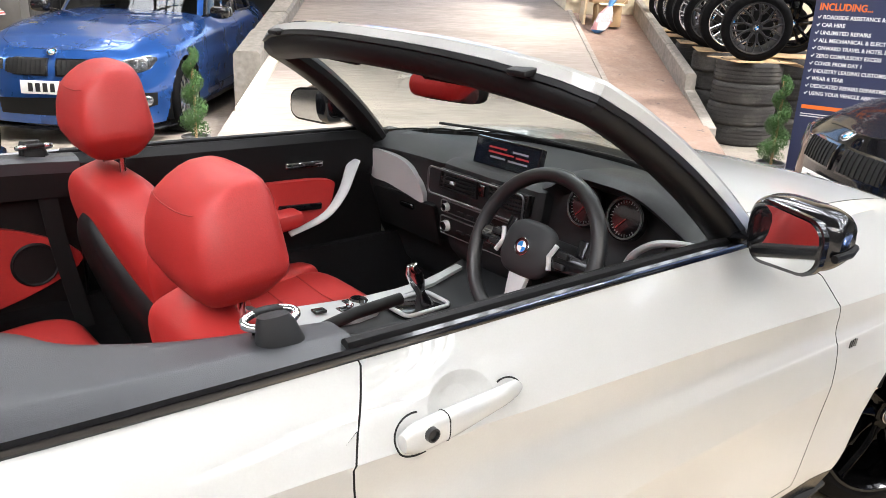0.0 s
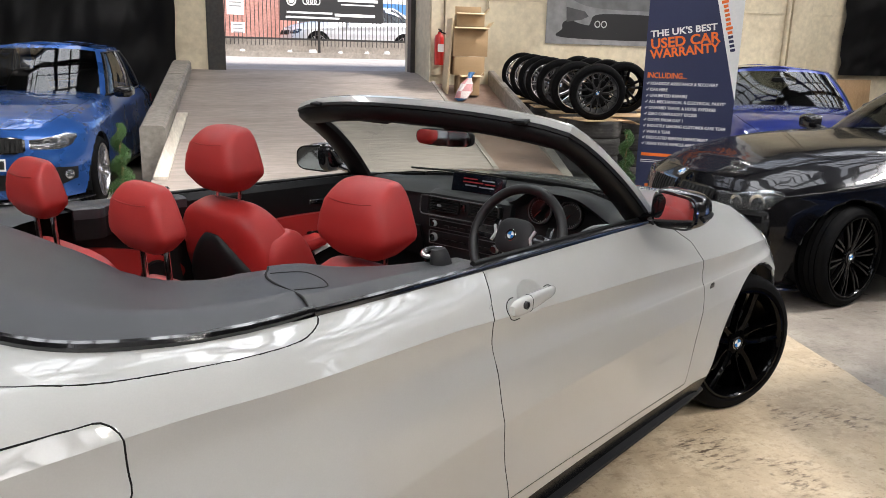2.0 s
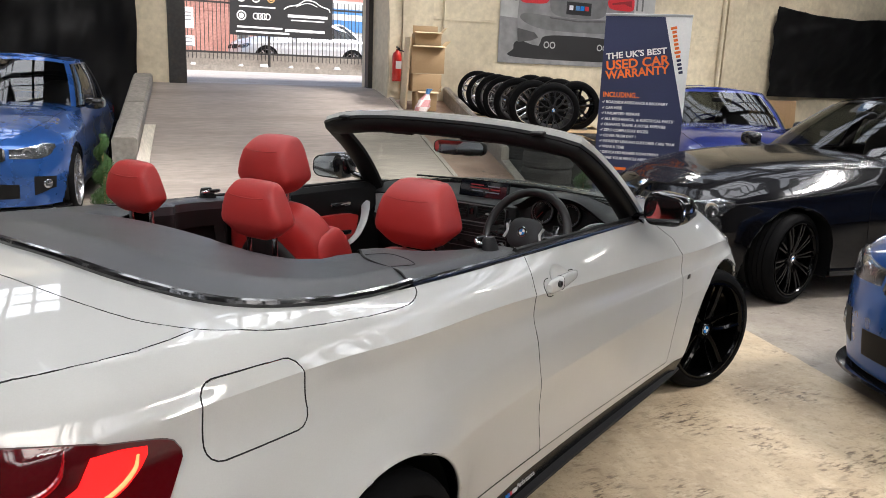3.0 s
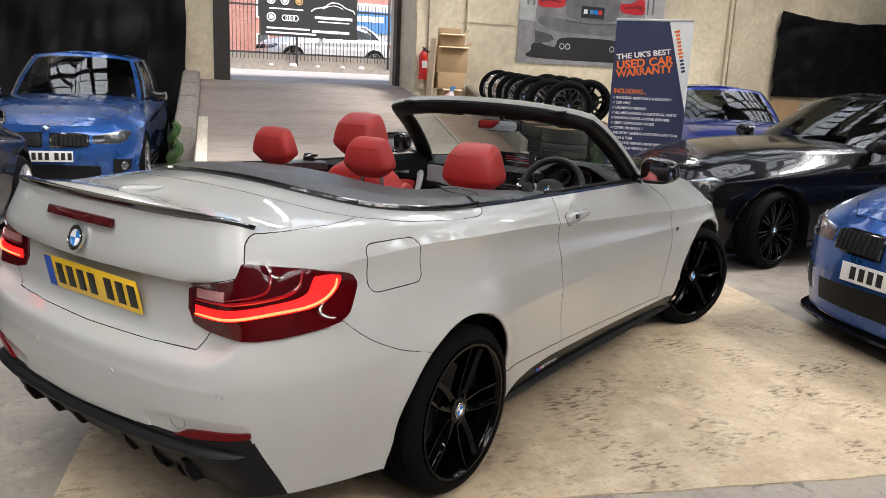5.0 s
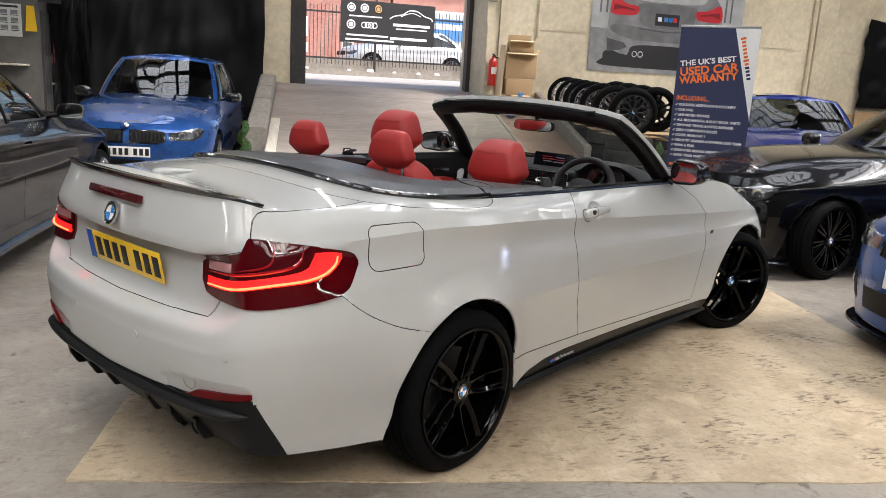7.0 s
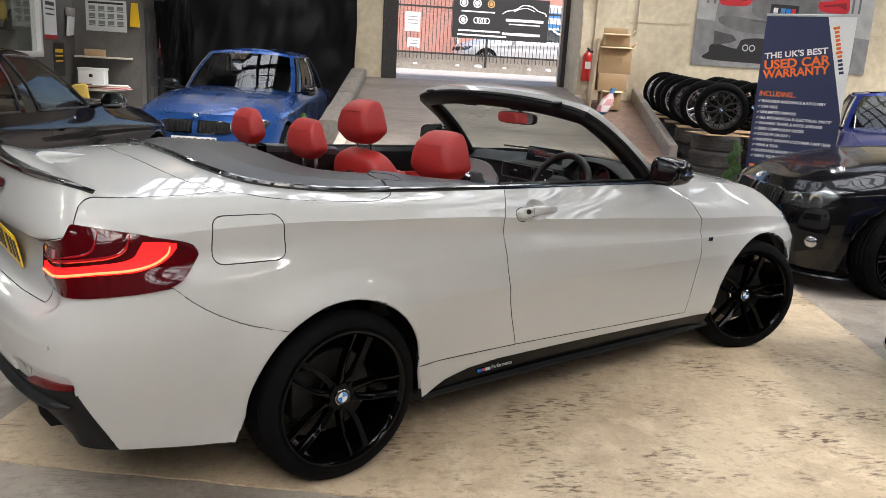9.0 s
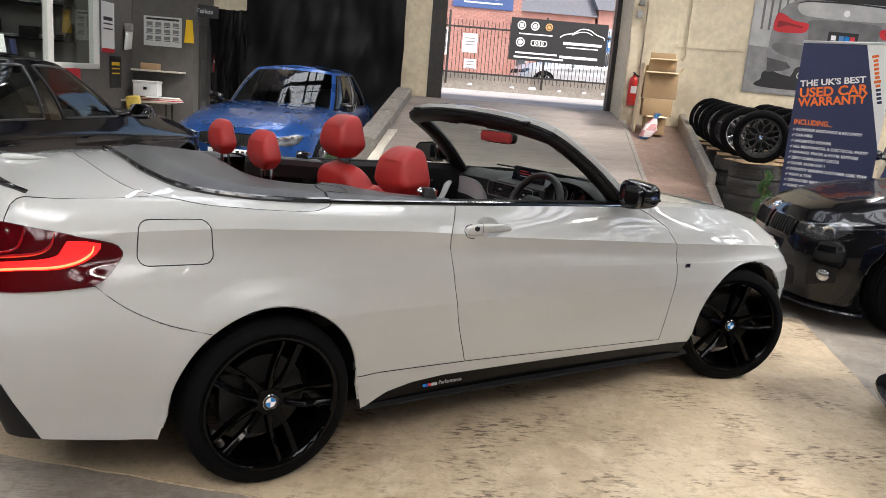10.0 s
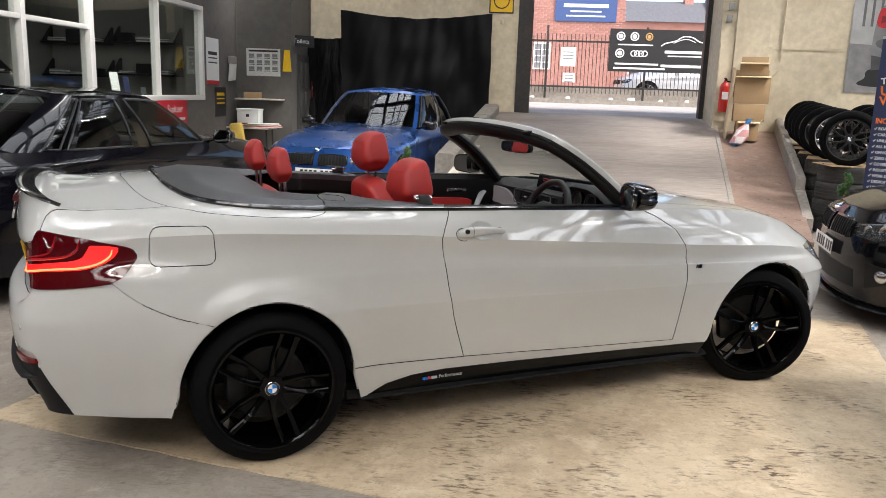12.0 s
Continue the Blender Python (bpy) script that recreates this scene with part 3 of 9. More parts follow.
for k in range(6):
    v = -8.4 + 3.6 * k
    tr = hold("roof_beam", "dark steel roof beam", "beam", (3.0, v, ROOF_Z - 0.25), group="roof beams", kind="structure")
    block(tr, "web", (33.6, 0.02, 0.36), (0, 0, 0), STEEL, 0)
    block(tr, "top_flange", (33.6, 0.18, 0.02), (0, 0, 0.19), STEEL, 0)
    block(tr, "bottom_flange", (33.6, 0.18, 0.02), (0, 0, -0.19), STEEL, 0)

TUBE = glow("lit_fluorescent_tube", (1.0, 0.97, 0.92), 36.0)
for u, v, rz in ((6.6, 6.6, 55), (3.0, 2.2, 0), (-0.6, -1.8, 0), (3.4, -3.4, 0), (7.4, 1.4, 0), (-1.6, 3.6, 90), (1.2, -5.2, 0), (5.2, -6.4, 0), (9.0, -4.2, 0), (6.4, -2.0, 0), (-5.5, -7.0, 0), (7.2, -6.8, 0), (-6.6, -2.6, 0), (-4.4, -1.0, 0), (-8.5, -5.0, 0), (9.5, 4.6, 0), (1.25, 5.0, 90)):
    tl = hold("tube_light", "white fluorescent batten hanging from the roof", "ceiling light", (u, v, 4.0), rz, "hanging tube lights")
    block(tl, "batten", (1.55, 0.06, 0.05), (0, 0, 0.05), WHITEFRAME)
    b = bmesh.new()
    cyl(b, 0.016, 0.016, 1.48, rot=(0, 90, 0), seg=12)
    part("tube", b, TUBE, tl, "", pose(0, 0, 0.0))
    for x in (-0.6, 0.6):
        b = bmesh.new()
        cyl(b, 0.004, 0.004, 2.1, seg=6)
        part("chain", b, STEEL, tl, "", pose(x, 0, 1.12))



def drape(name, u0, u1, z0, z1, v, label, seed, sag=0.0, folds=9.0, lean=0.0, m=None):
    """Hanging cloth with gathered folds and a sagging hem."""
    b = bmesh.new()
    noise.seed_set(seed)
    nu, nz = 90, 40
    rows = []
    for i in range(nu + 1):
        f = i / nu
        row = []
        for k in range(nz + 1):
            g = k / nz
            w = 0.016 * math.sin(f * folds * 2 * math.pi + 2.2 * math.sin(g * 2.6 + f * 4)) * (0.45 + 0.55 * (1 - g)) + 0.12 * noise.noise(Vector((f * 2.6, g * 1.7, seed)))
            w += 0.07 * noise.noise(Vector((f * 5 + g * 2.2, g * 2.6 - f * 2, seed + 3))) + 0.022 * noise.noise(Vector((f * 17 - g * 9, g * 5 + f * 6, seed + 7)))
            w += 0.05 * math.sin(7.5 * g - 5.0 * f + 2.0 * noise.noise(Vector((f * 2, g * 2, seed + 11)))) ** 3
            zt = z1 - sag * math.sin(math.pi * f) + 0.02 * noise.noise(Vector((f * 9, 0, seed)))
            row.append(b.verts.new((u0 + (u1 - u0) * f + lean * (1 - g) + 0.02 * noise.noise(Vector((g * 5, f, 1))), v - 0.08 - w, z0 + (zt - z0) * g)))
        rows.append(row)
    fs = grid_faces(b, rows)
    bmesh.ops.solidify(b, geom=fs, thickness=0.006)
    noise.seed_set(1)
    cloth = thing(name, label, "curtain", m or HALL)
    part("cloth", b, DRAPE, cloth, smooth=60)
    for k in range(7):
        f = (k + 0.5) / 7
        e = bmesh.new()
        cyl(e, 0.010, 0.010, 0.012, rot=(90, 0, 0), seg=10)
        part("pin", e, STEEL, cloth, "", pose(u0 + (u1 - u0) * f, v - 0.01, z1 - sag * math.sin(math.pi * f) - 0.03))
    return cloth


drape("black_drape", -1.74, 0.95, 0.02, 2.90, VW - 0.04, "black cloth backdrop hung on the cream wall behind the blue saloon", 3, 0.10)
drape("black_drape", -2.33, -1.72, 0.02, 2.42, VW - 0.06, "narrow black cloth hung beside the toilets door", 8, 0.02, 3)
drape("black_drape", 13.3, 17.6, 1.30, 3.12, VR - 0.02, "black cloth pinned up on the cream wall", 5, 0.12, 7)

# ---------------------------------------------------------------- car bodies
class Shell:
    """A car's skin: a plan outline from the rear's middle round the right side to the front's middle, and levels from the
    sill up to the belt, each with its height and its inset from the outline along the way."""

    def __init__(self, outline, levels, crown, n=172, sub=5, crease=None):
        self.crease = crease
        self.outline, self.levels, self.crown, self.n, self.sub = [Vector((x, y, 0)) for x, y in outline], levels, crown, n, sub
        self.span = len(outline) - 1
        self.top = [self.column(self.span * i / (n - 1))[-1] for i in range(n)]

    def base(self, q):
        P, a = self.outline, min(int(q), self.span - 1)
        t = q - a
        p1, p2 = P[a], P[a + 1]
        p0 = P[a - 1] if a > 0 else Vector((p2.x, -p2.y, 0))
        p3 = P[a + 2] if a + 2 <= self.span else Vector((p1.x, -p1.y, 0))
        c = 0.5 * ((2 * p1) + (p2 - p0) * t + (2 * p0 - 5 * p1 + 4 * p2 - p3) * t * t + (3 * p1 - p0 - 3 * p2 + p3) * t ** 3)
        d = 0.5 * ((p2 - p0) + 2 * (2 * p0 - 5 * p1 + 4 * p2 - p3) * t + 3 * (3 * p1 - p0 - 3 * p2 + p3) * t * t)
        return c, Vector((d.y, -d.x, 0)).normalized()

    def column(self, q):
        c, nrm = self.base(q)
        out = []
        for zk, ik in self.levels:
            p = c - nrm * ease(ik, q)
            if q <= 0 or q >= self.span:
                p.y = 0.0
            p.z = ease(zk, q)
            out.append(p)
        return out

    def line(self, q, sub):
        """The skin's line up the side at q; it breaks at the crease."""
        c, k = self.column(q), self.crease
        if k is None:
            return catmull(c, (len(c) - 1) * sub + 1)
        low, up = c[:k + 1], c[k:]
        return catmull(low, (len(low) - 1) * sub + 1) + catmull(up, (len(up) - 1) * sub + 1)[1:]

    def at(self, q, z, out=0.0):
        """The skin's point at outline place q and height z, moved outwards by out."""
        _, nrm = self.base(q)
        line = self.line(q, 8)
        for a, b in zip(line, line[1:]):
            if a.z <= z <= b.z:
                f = (z - a.z) / max(b.z - a.z, 1e-6)
                slope = (b - a).normalized()
                up = Vector((0, 0, 1))
                nn = (nrm - slope * nrm.dot(slope)).normalized() if abs(slope.z) > 0.05 else up
                return a.lerp(b, f) + nn * out
        return (line[-1] if z > line[-1].z else line[0]) + nrm * out

    def q_at(self, x):
        lo, hi = 2.0, self.span - 2.0
        for _ in range(40):
            mid = (lo + hi) / 2
            lo, hi = (mid, hi) if self.base(mid)[0].x < x else (lo, mid)
        return lo

    def side(self, x, z, out=0.0):
        return self.at(self.q_at(x), z, out)

    def deck_z(self, x, y):
        """Height of the bonnet or boot over plan point x, y."""
        best = min((p for p in self.top), key=lambda p: abs(p.x - x))
        return best.z + ease(self.crown, x) * max(0.0, 1 - abs(y / max(abs(best.y), 0.05)) ** (4 if x > 1.6 else 2))

    def build(self, decks, across=18):
        """The whole skin as a bmesh; decks: stretches of x that are closed on top."""
        bm = bmesh.new()
        R, L = [], []
        for i in range(self.n):
            q = self.span * i / (self.n - 1)
            pts = self.line(q, self.sub)
            R.append([bm.verts.new(p) for p in pts])
            if i in (0, self.n - 1):
                L.append(R[-1])
            else:
                L.append([bm.verts.new((p.x, -p.y, p.z)) for p in pts])
        grid_faces(bm, R)
        grid_faces(bm, [c[::-1] for c in L])
        for x0, x1 in decks:
            rows = []
            for i in range(self.n):
                p = R[i][-1].co
                if x0 <= p.x <= x1:
                    if i in (0, self.n - 1):
                        rows.append([R[i][-1]] * (across + 1))
                        continue
                    row = [R[i][-1]]
                    cr = ease(self.crown, p.x)
                    for k in range(1, across):
                        f = -1 + 2 * k / across
                        row.append(bm.verts.new((p.x, -p.y * f, p.z + cr * (1 - abs(f) ** (4 if p.x > 1.6 else 2)))))
                    rows.append(row + [L[i][-1]])
            grid_faces(bm, rows)
        bm.normal_update()
        f = min(bm.faces, key=lambda f: f.calc_center_median().y)
        if f.normal.y > 0:
            bmesh.ops.reverse_faces(bm, faces=bm.faces[:])
        return bm


def arches(bm, centres, radius, hub=0.32, ymin=0.5):
    """Opens the wheel arches and rounds their rims."""
    for cx in centres:
        inside = {}
        for v in bm.verts:
            if abs(v.co.y) < ymin or abs(v.co.x - cx) > 0.6 or v.co.z > 0.85:
                continue
            dx, dz = v.co.x - cx, v.co.z - hub
            if dz >= 0:
                r, lim = math.hypot(dx, dz), radius
            else:
                r, lim = abs(dx), radius + 0.28 * -dz
            if r < lim:
                inside[v] = (dx, dz, r, lim)
        dead = [f for f in bm.faces if all(v in inside for v in f.verts)]
        keep = {v for f in bm.faces if not all(w in inside for w in f.verts) for v in f.verts if v in inside}
        bmesh.ops.delete(bm, geom=dead, context="FACES")
        for v in keep:
            if not v.is_valid:
                continue
            dx, dz, r, lim = inside[v]
            if dz >= 0:
                v.co.x, v.co.z = cx + dx / r * lim, hub + dz / r * lim
            else:
                v.co.x = cx + math.copysign(lim, dx)


def inside_poly(p, poly):
    x, y = p
    c = False
    for (x1, y1), (x2, y2) in zip(poly, poly[1:] + poly[:1]):
        if (y1 > y) != (y2 > y) and x < (x2 - x1) * (y - y1) / (y2 - y1) + x1:
            c = not c
    return c


def cut_panel(bm, layer, number, poly, axes, cond):
    """Cuts the skin along a polygon seen along one axis, and numbers the faces inside it. axes: 'xz', 'xy' or 'yz'."""
    ia, ib = "xyz".index(axes[0]), "xyz".index(axes[1])
    view = Vector((0, 0, 0))
    view["xyz".index(({"x", "y", "z"} - set(axes)).pop())] = 1
    lo = [min(p[k] for p in poly) - 0.02 for k in (0, 1)]
    hi = [max(p[k] for p in poly) + 0.02 for k in (0, 1)]
    for p, q in zip(poly, poly[1:] + poly[:1]):
        a, b = Vector((0, 0, 0)), Vector((0, 0, 0))
        a[ia], a[ib], b[ia], b[ib] = p[0], p[1], q[0], q[1]
        x0, x1, y0, y1 = min(p[0], q[0]) - 0.03, max(p[0], q[0]) + 0.03, min(p[1], q[1]) - 0.03, max(p[1], q[1]) + 0.03
        near = []
        for f in bm.faces:
            c = f.calc_center_median()
            if cond(c) and x0 <= c[ia] <= x1 and y0 <= c[ib] <= y1:
                near.append(f)
        geom = list({e for f in near for e in f.edges} | {v for f in near for v in f.verts}) + near
        if geom:
            bmesh.ops.bisect_plane(bm, geom=geom, dist=1e-5, plane_co=a, plane_no=(b - a).cross(view).normalized())
    for f in bm.faces:
        c = f.calc_center_median()
        if f[layer] == 0 and cond(c) and lo[0] <= c[ia] <= hi[0] and lo[1] <= c[ib] <= hi[1] and inside_poly((c[ia], c[ib]), poly):
            f[layer] = number


def lip(bm, gap=0.0017, depth=0.016):
    """Draws open edges back a little and turns them inwards, as a pressed panel's edge."""
    bm.normal_update()
    edges = [e for e in bm.edges if e.is_boundary]
    shift, normal = {}, {}
    for e in edges:
        f = e.link_faces[0]
        a, b = e.verts
        d = (b.co - a.co).normalized()
        w = f.calc_center_median() - (a.co + b.co) / 2
        w = (w - d * w.dot(d))
        if w.length > 1e-9:
            w.normalize()
        for v in (a, b):
            shift[v] = shift.get(v, Vector()) + w
            normal[v] = normal.get(v, Vector()) + f.normal
    for v, w in shift.items():
        if w.length > 1e-6:
            v.co += w.normalized() * gap
    keep = {v: n.normalized() for v, n in normal.items() if n.length > 1e-6}
    r = bmesh.ops.extrude_edge_only(bm, edges=edges)
    for f in [g for g in r["geom"] if isinstance(g, bmesh.types.BMFace)]:
        f.material_index = 1
    for v in [g for g in r["geom"] if isinstance(g, bmesh.types.BMVert)]:
        best = None
        for e in v.link_edges:
            o = e.other_vert(v)
            if o in keep:
                best = keep[o]
                break
        if best is not None:
            v.co -= best * depth


def panels(bm, layer, names):
    """Splits the skin by face number into bmeshes with turned edges."""
    out = {}
    for number, name in names.items():
        c = bm.copy()
        lay = c.faces.layers.int[layer.name]
        bmesh.ops.delete(c, geom=[f for f in c.faces if f[lay] != number], context="FACES")
        if c.faces:
            lip(c)
            out[name] = c
        else:
            c.free()
    return out


def patch(sh, q0, q1, zlo, zhi, nq=20, nz=8, out=0.004, depth=0.02, mirror=False, mat=0, bm=None):
    """A piece lying on the skin between outline places q0 and q1 and heights zlo(q), zhi(q), with turned edges."""
    bm = bm or bmesh.new()
    s = -1 if mirror else 1
    rows = []
    for i in range(nq + 1):
        q = q0 + (q1 - q0) * i / nq
        a, b = zlo(q), zhi(q)
        row = []
        for k in range(nz + 1):
            z = a + (b - a) * k / nz
            p = sh.at(q, z, out)
            row.append(bm.verts.new((p.x, p.y * s, p.z)))
        rows.append(row)
    fs = grid_faces(bm, rows, mat=mat)
    bm.normal_update()
    _, nrm = sh.base((q0 + q1) / 2)
    nrm = Vector((nrm.x, nrm.y * s, 0))
    border = [e for e in {e for f in fs for e in f.edges} if e.is_boundary]
    r = bmesh.ops.extrude_edge_only(bm, edges=border)
    for v in [g for g in r["geom"] if isinstance(g, bmesh.types.BMVert)]:
        v.co -= nrm * depth
    for f in bm.faces:
        f.material_index = mat if f.material_index == 0 else f.material_index
    return bm


def ribbon(sh, path, width, out=0.006, thick=0.004, mirror=False, n=40, bm=None, mat=0):
    """A band on the skin along (outline place, height) points."""
    bm = bm or bmesh.new()
    s = -1 if mirror else 1
    pts = [Vector((p[0], p[1], 0)) for p in catmull([(q, z, 0) for q, z in path], n)]
    scale = (sh.base(path[0][0] + 0.5)[0] - sh.base(path[0][0])[0]).length * 2 + 1e-6
    rows = []
    for i, p in enumerate(pts):
        d = pts[min(i + 1, n - 1)] - pts[max(i - 1, 0)]
        d = Vector((d.x * scale, d.y, 0)).normalized()
        w = width * min(1.0, 0.35 + 3.0 * min(i, n - 1 - i) / n)
        row = []
        for side, o in ((-1, out - thick), (-1, out), (-0.4, out + thick * 0.6), (0.4, out + thick * 0.6), (1, out), (1, out - thick)):
            q, z = p.x - d.y * side * w / 2 / scale, p.y + d.x * side * w / 2
            v = sh.at(q, z, o)
            row.append(bm.verts.new((v.x, v.y * s, v.z)))
        rows.append(row)
    grid_faces(bm, rows, mat=mat)
    return bm


def roundel(parent, m, r=0.041, name="roundel"):
    """A round badge: chrome ring, black band, blue and white quarters. Faces +z of m."""
    bm = bmesh.new()
    spin(bm, [(0.0, 0.002), (r * 0.62, 0.002), (r * 0.62, 0.004), (r * 0.66, 0.004), (r * 0.68, 0.0025), (r * 0.93, 0.0025), (r * 0.95, 0.005), (r, 0.004), (r, -0.004)], 40, "z")
    for f in bm.faces:
        c = f.calc_center_median()
        d = math.hypot(c.x, c.y)
        f.material_index = (2 if c.x * c.y > 0 else 3) if d < r * 0.6 else (0 if d < r * 0.67 or d > r * 0.93 else 1)
    return part(name, bm, [CHROME, GLOSSBLACK, BADGE_BLUE, BADGE_WHITE], parent, "round blue and white badge", m)


def plate(parent, m, ground, band=True, bars=(0.2, 0.33, 0.46, 0.59, 0.72, 0.85, 0.98)):
    """A number plate with its characters as plain bars; lies in x (across) and y (up), faces +z."""
    bm = bmesh.new()
    box(bm, (0.52, 0.111, 0.004), (0, 0, 0), bevel=0.0015)
    ob = part("number_plate", bm, ground, parent, "", m)
    for k in range(7):
        x = -0.175 + k * 0.062 + (0.03 if k > 3 else 0)
        bm = bmesh.new()
        box(bm, (0.040, 0.074, 0.0016), bevel=0.0005)
        part("character_bar", bm, PLATE_INK, ob, "", pose(x, 0, 0.0026))
    if band:
        bm = bmesh.new()
        box(bm, (0.042, 0.108, 0.0016), (-0.238, 0, 0.0024))
        part("blue_band", bm, EUROBLUE, ob)
    return ob


def tyre_mesh(R=0.317, rim=0.232, w=0.225):
    bm = bmesh.new()
    h = w / 2
    prof = [(rim - 0.004, h - 0.022), (rim + 0.004, h - 0.006), (rim + 0.022, h), (R - 0.05, h + 0.003), (R - 0.022, h - 0.004), (R - 0.008, h - 0.018)]
    tread = []
    for y in (0.068, 0.030, -0.008, -0.046):
        tread += [(R - 0.001, y + 0.012), (R, y), (R - 0.001, y - 0.008), (R - 0.009, y - 0.0085), (R - 0.009, y - 0.0145), (R - 0.001, y - 0.015)]
    prof = prof + tread + [(r, -y) for r, y in prof[::-1]]
    rings = spin(bm, [(r, -y) for r, y in prof], 96)
    for k, ring in enumerate(rings):
        if k % 2:
            for v, (r, y) in zip(ring, prof):
                if r > R - 0.012 and abs(y) > h - 0.05:
                    s = (r - 0.0012) / r
                    v.co.x, v.co.z = v.co.x * s, v.co.z * s
    return bm


def spoke(bm, a, r0, r1, w0, w1, y0, y1, t=0.03, off0=0.0, off1=0.0, mat=0):
    """One tapered spoke from hub to rim, at angle a."""
    c, s = math.cos(a), math.sin(a)
    rings = []
    for f in (0.0, 0.3, 0.65, 1.0):
        r, w, y = r0 + (r1 - r0) * f, w0 + (w1 - w0) * f, y0 + (y1 - y0) * f ** 1.6 - 0.012 * math.sin(math.pi * f)
        o = off0 + (off1 - off0) * f
        ring = []
        for dx, dy in ((-w, t), (-w, 0.005), (-w * 0.62, 0), (w * 0.62, 0), (w, 0.005), (w, t)):
            x, z = r, o + dx
            ring.append((x * c - z * s, y + dy, x * s + z * c))
        rings.append(ring)
    loft(bm, rings, mat=mat)


def fork(bm, a, rim, yh, yr):
    """A pair of slim spokes that leave the hub apart, bow outwards and run side by side to the rim, each with a raised sharp ridge."""
    c, s = math.cos(a), math.sin(a)
    for g in (-1, 1):
        rings = []
        for k in range(11):
            f = k / 10
            r = 0.040 + (rim - 0.046) * f
            o = g * ease([(0, 0.012), (0.18, 0.022), (0.5, 0.032), (0.85, 0.033), (1, 0.034)], f)
            w = ease([(0, 0.018), (0.2, 0.0105), (0.6, 0.0095), (0.88, 0.0100), (1, 0.0135)], f)
            y = yh + (yr - yh) * f ** 2.2 - 0.006 * math.sin(math.pi * f)
            ring = []
            for dx, dy in ((-w, 0.034), (-w, 0.010), (g * w * 0.55 - w * 0.22, 0.0), (g * w * 0.55 + w * 0.22, 0.0), (w, 0.010), (w, 0.034)):
                z = o + dx
                ring.append((r * c - z * s, y + dy, r * s + z * c))
            rings.append(ring)
        loft(bm, rings)


WHEELS = {}


def wheel(parent, m, R=0.317, rim_mat=None, style="double", rim=0.232, w=0.225):
    """A wheel whose outer face looks along -y: tyre, rim with spokes, brake disc, centre cap."""
    rim_mat = rim_mat or RIM_BLACK
    key = (round(R, 3), rim_mat.name, style, rim)
    hub = thing("wheel", "", "")
    hub.parent, hub.matrix_basis = parent, m
    if key not in WHEELS:
        h = w / 2
        bm = bmesh.new()
        spin(bm, [(rim + 0.004, -h + 0.004), (rim + 0.006, -h - 0.002), (rim - 0.003, -h - 0.003), (rim - 0.010, -h + 0.006), (rim - 0.016, -h + 0.02), (rim - 0.02, 0.03), (rim - 0.03, h - 0.02), (rim, h - 0.01)], 64)
        yh, yr = -h + 0.030, -h + 0.006
        if style == "fork":
            for k in range(5):
                fork(bm, radians(72 * k), rim, yh, yr)
        elif style == "double":
            for k in range(5):
                a = radians(90 + 72 * k)
                spoke(bm, a, 0.045, rim - 0.008, 0.0165, 0.0165, yh, yr, off0=-0.022, off1=-0.045)
                spoke(bm, a, 0.045, rim - 0.008, 0.0165, 0.0165, yh, yr, off0=0.022, off1=0.045)
        elif style == "multi":
            for k in range(10):
                a = radians(36 * k)
                spoke(bm, a, 0.045, rim - 0.008, 0.011, 0.009, yh, yr, off0=-0.005, off1=-0.022)
                spoke(bm, a, 0.045, rim - 0.008, 0.011, 0.009, yh, yr, off0=0.005, off1=0.022)
        elif style == "mesh":
            for k in range(9):
                a = radians(40 * k)
                spoke(bm, a, 0.045, 0.135, 0.013, 0.010, yh, yh - 0.008)
                for g in (-1, 1):
                    spoke(bm, a, 0.125, rim - 0.008, 0.0085, 0.0085, yh - 0.006, yr, off0=g * 0.004, off1=g * 0.052)
        else:
            for k in range(7):
                a = radians(360 / 7 * k)
                spoke(bm, a, 0.045, rim - 0.008, 0.022, 0.017, yh, yr)
        cyl(bm, 0.062, 0.050, 0.05, (0, yh + 0.022, 0), (90, 0, 0), 30)
        for k in range(5):
            a = radians(54 + 72 * k)
            cyl(bm, 0.009, 0.009, 0.012, (0.05 * math.cos(a), yh, 0.05 * math.sin(a)), (90, 0, 0), 8)
        rim_me = finish("rim", bm, rim_mat)
        # disc and caliper: the shade behind the spokes is put into their near-black colour
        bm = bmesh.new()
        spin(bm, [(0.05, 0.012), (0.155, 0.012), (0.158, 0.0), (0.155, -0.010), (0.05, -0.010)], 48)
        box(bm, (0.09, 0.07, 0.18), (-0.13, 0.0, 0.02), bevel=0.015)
        disc = finish("brake_disc", bm, surface("shaded_brake_steel_" + style + rim_mat.name, (0.006, 0.006, 0.006), 0.5, 0.3, grain=80))
        WHEELS[key] = (finish("tyre", tyre_mesh(R, rim, w), RUBBER), rim_me, disc, yh)
    ty, ri, di, yh = WHEELS[key]
    for nm, me, lab in (("tyre", ty, ""), ("rim", ri, ""), ("brake_disc", di, "")):
        o = new(nm, me)
        o.parent = hub
    roundel(hub, pose(0, yh - 0.004, 0, 90), 0.030, "centre_cap")
    return hub

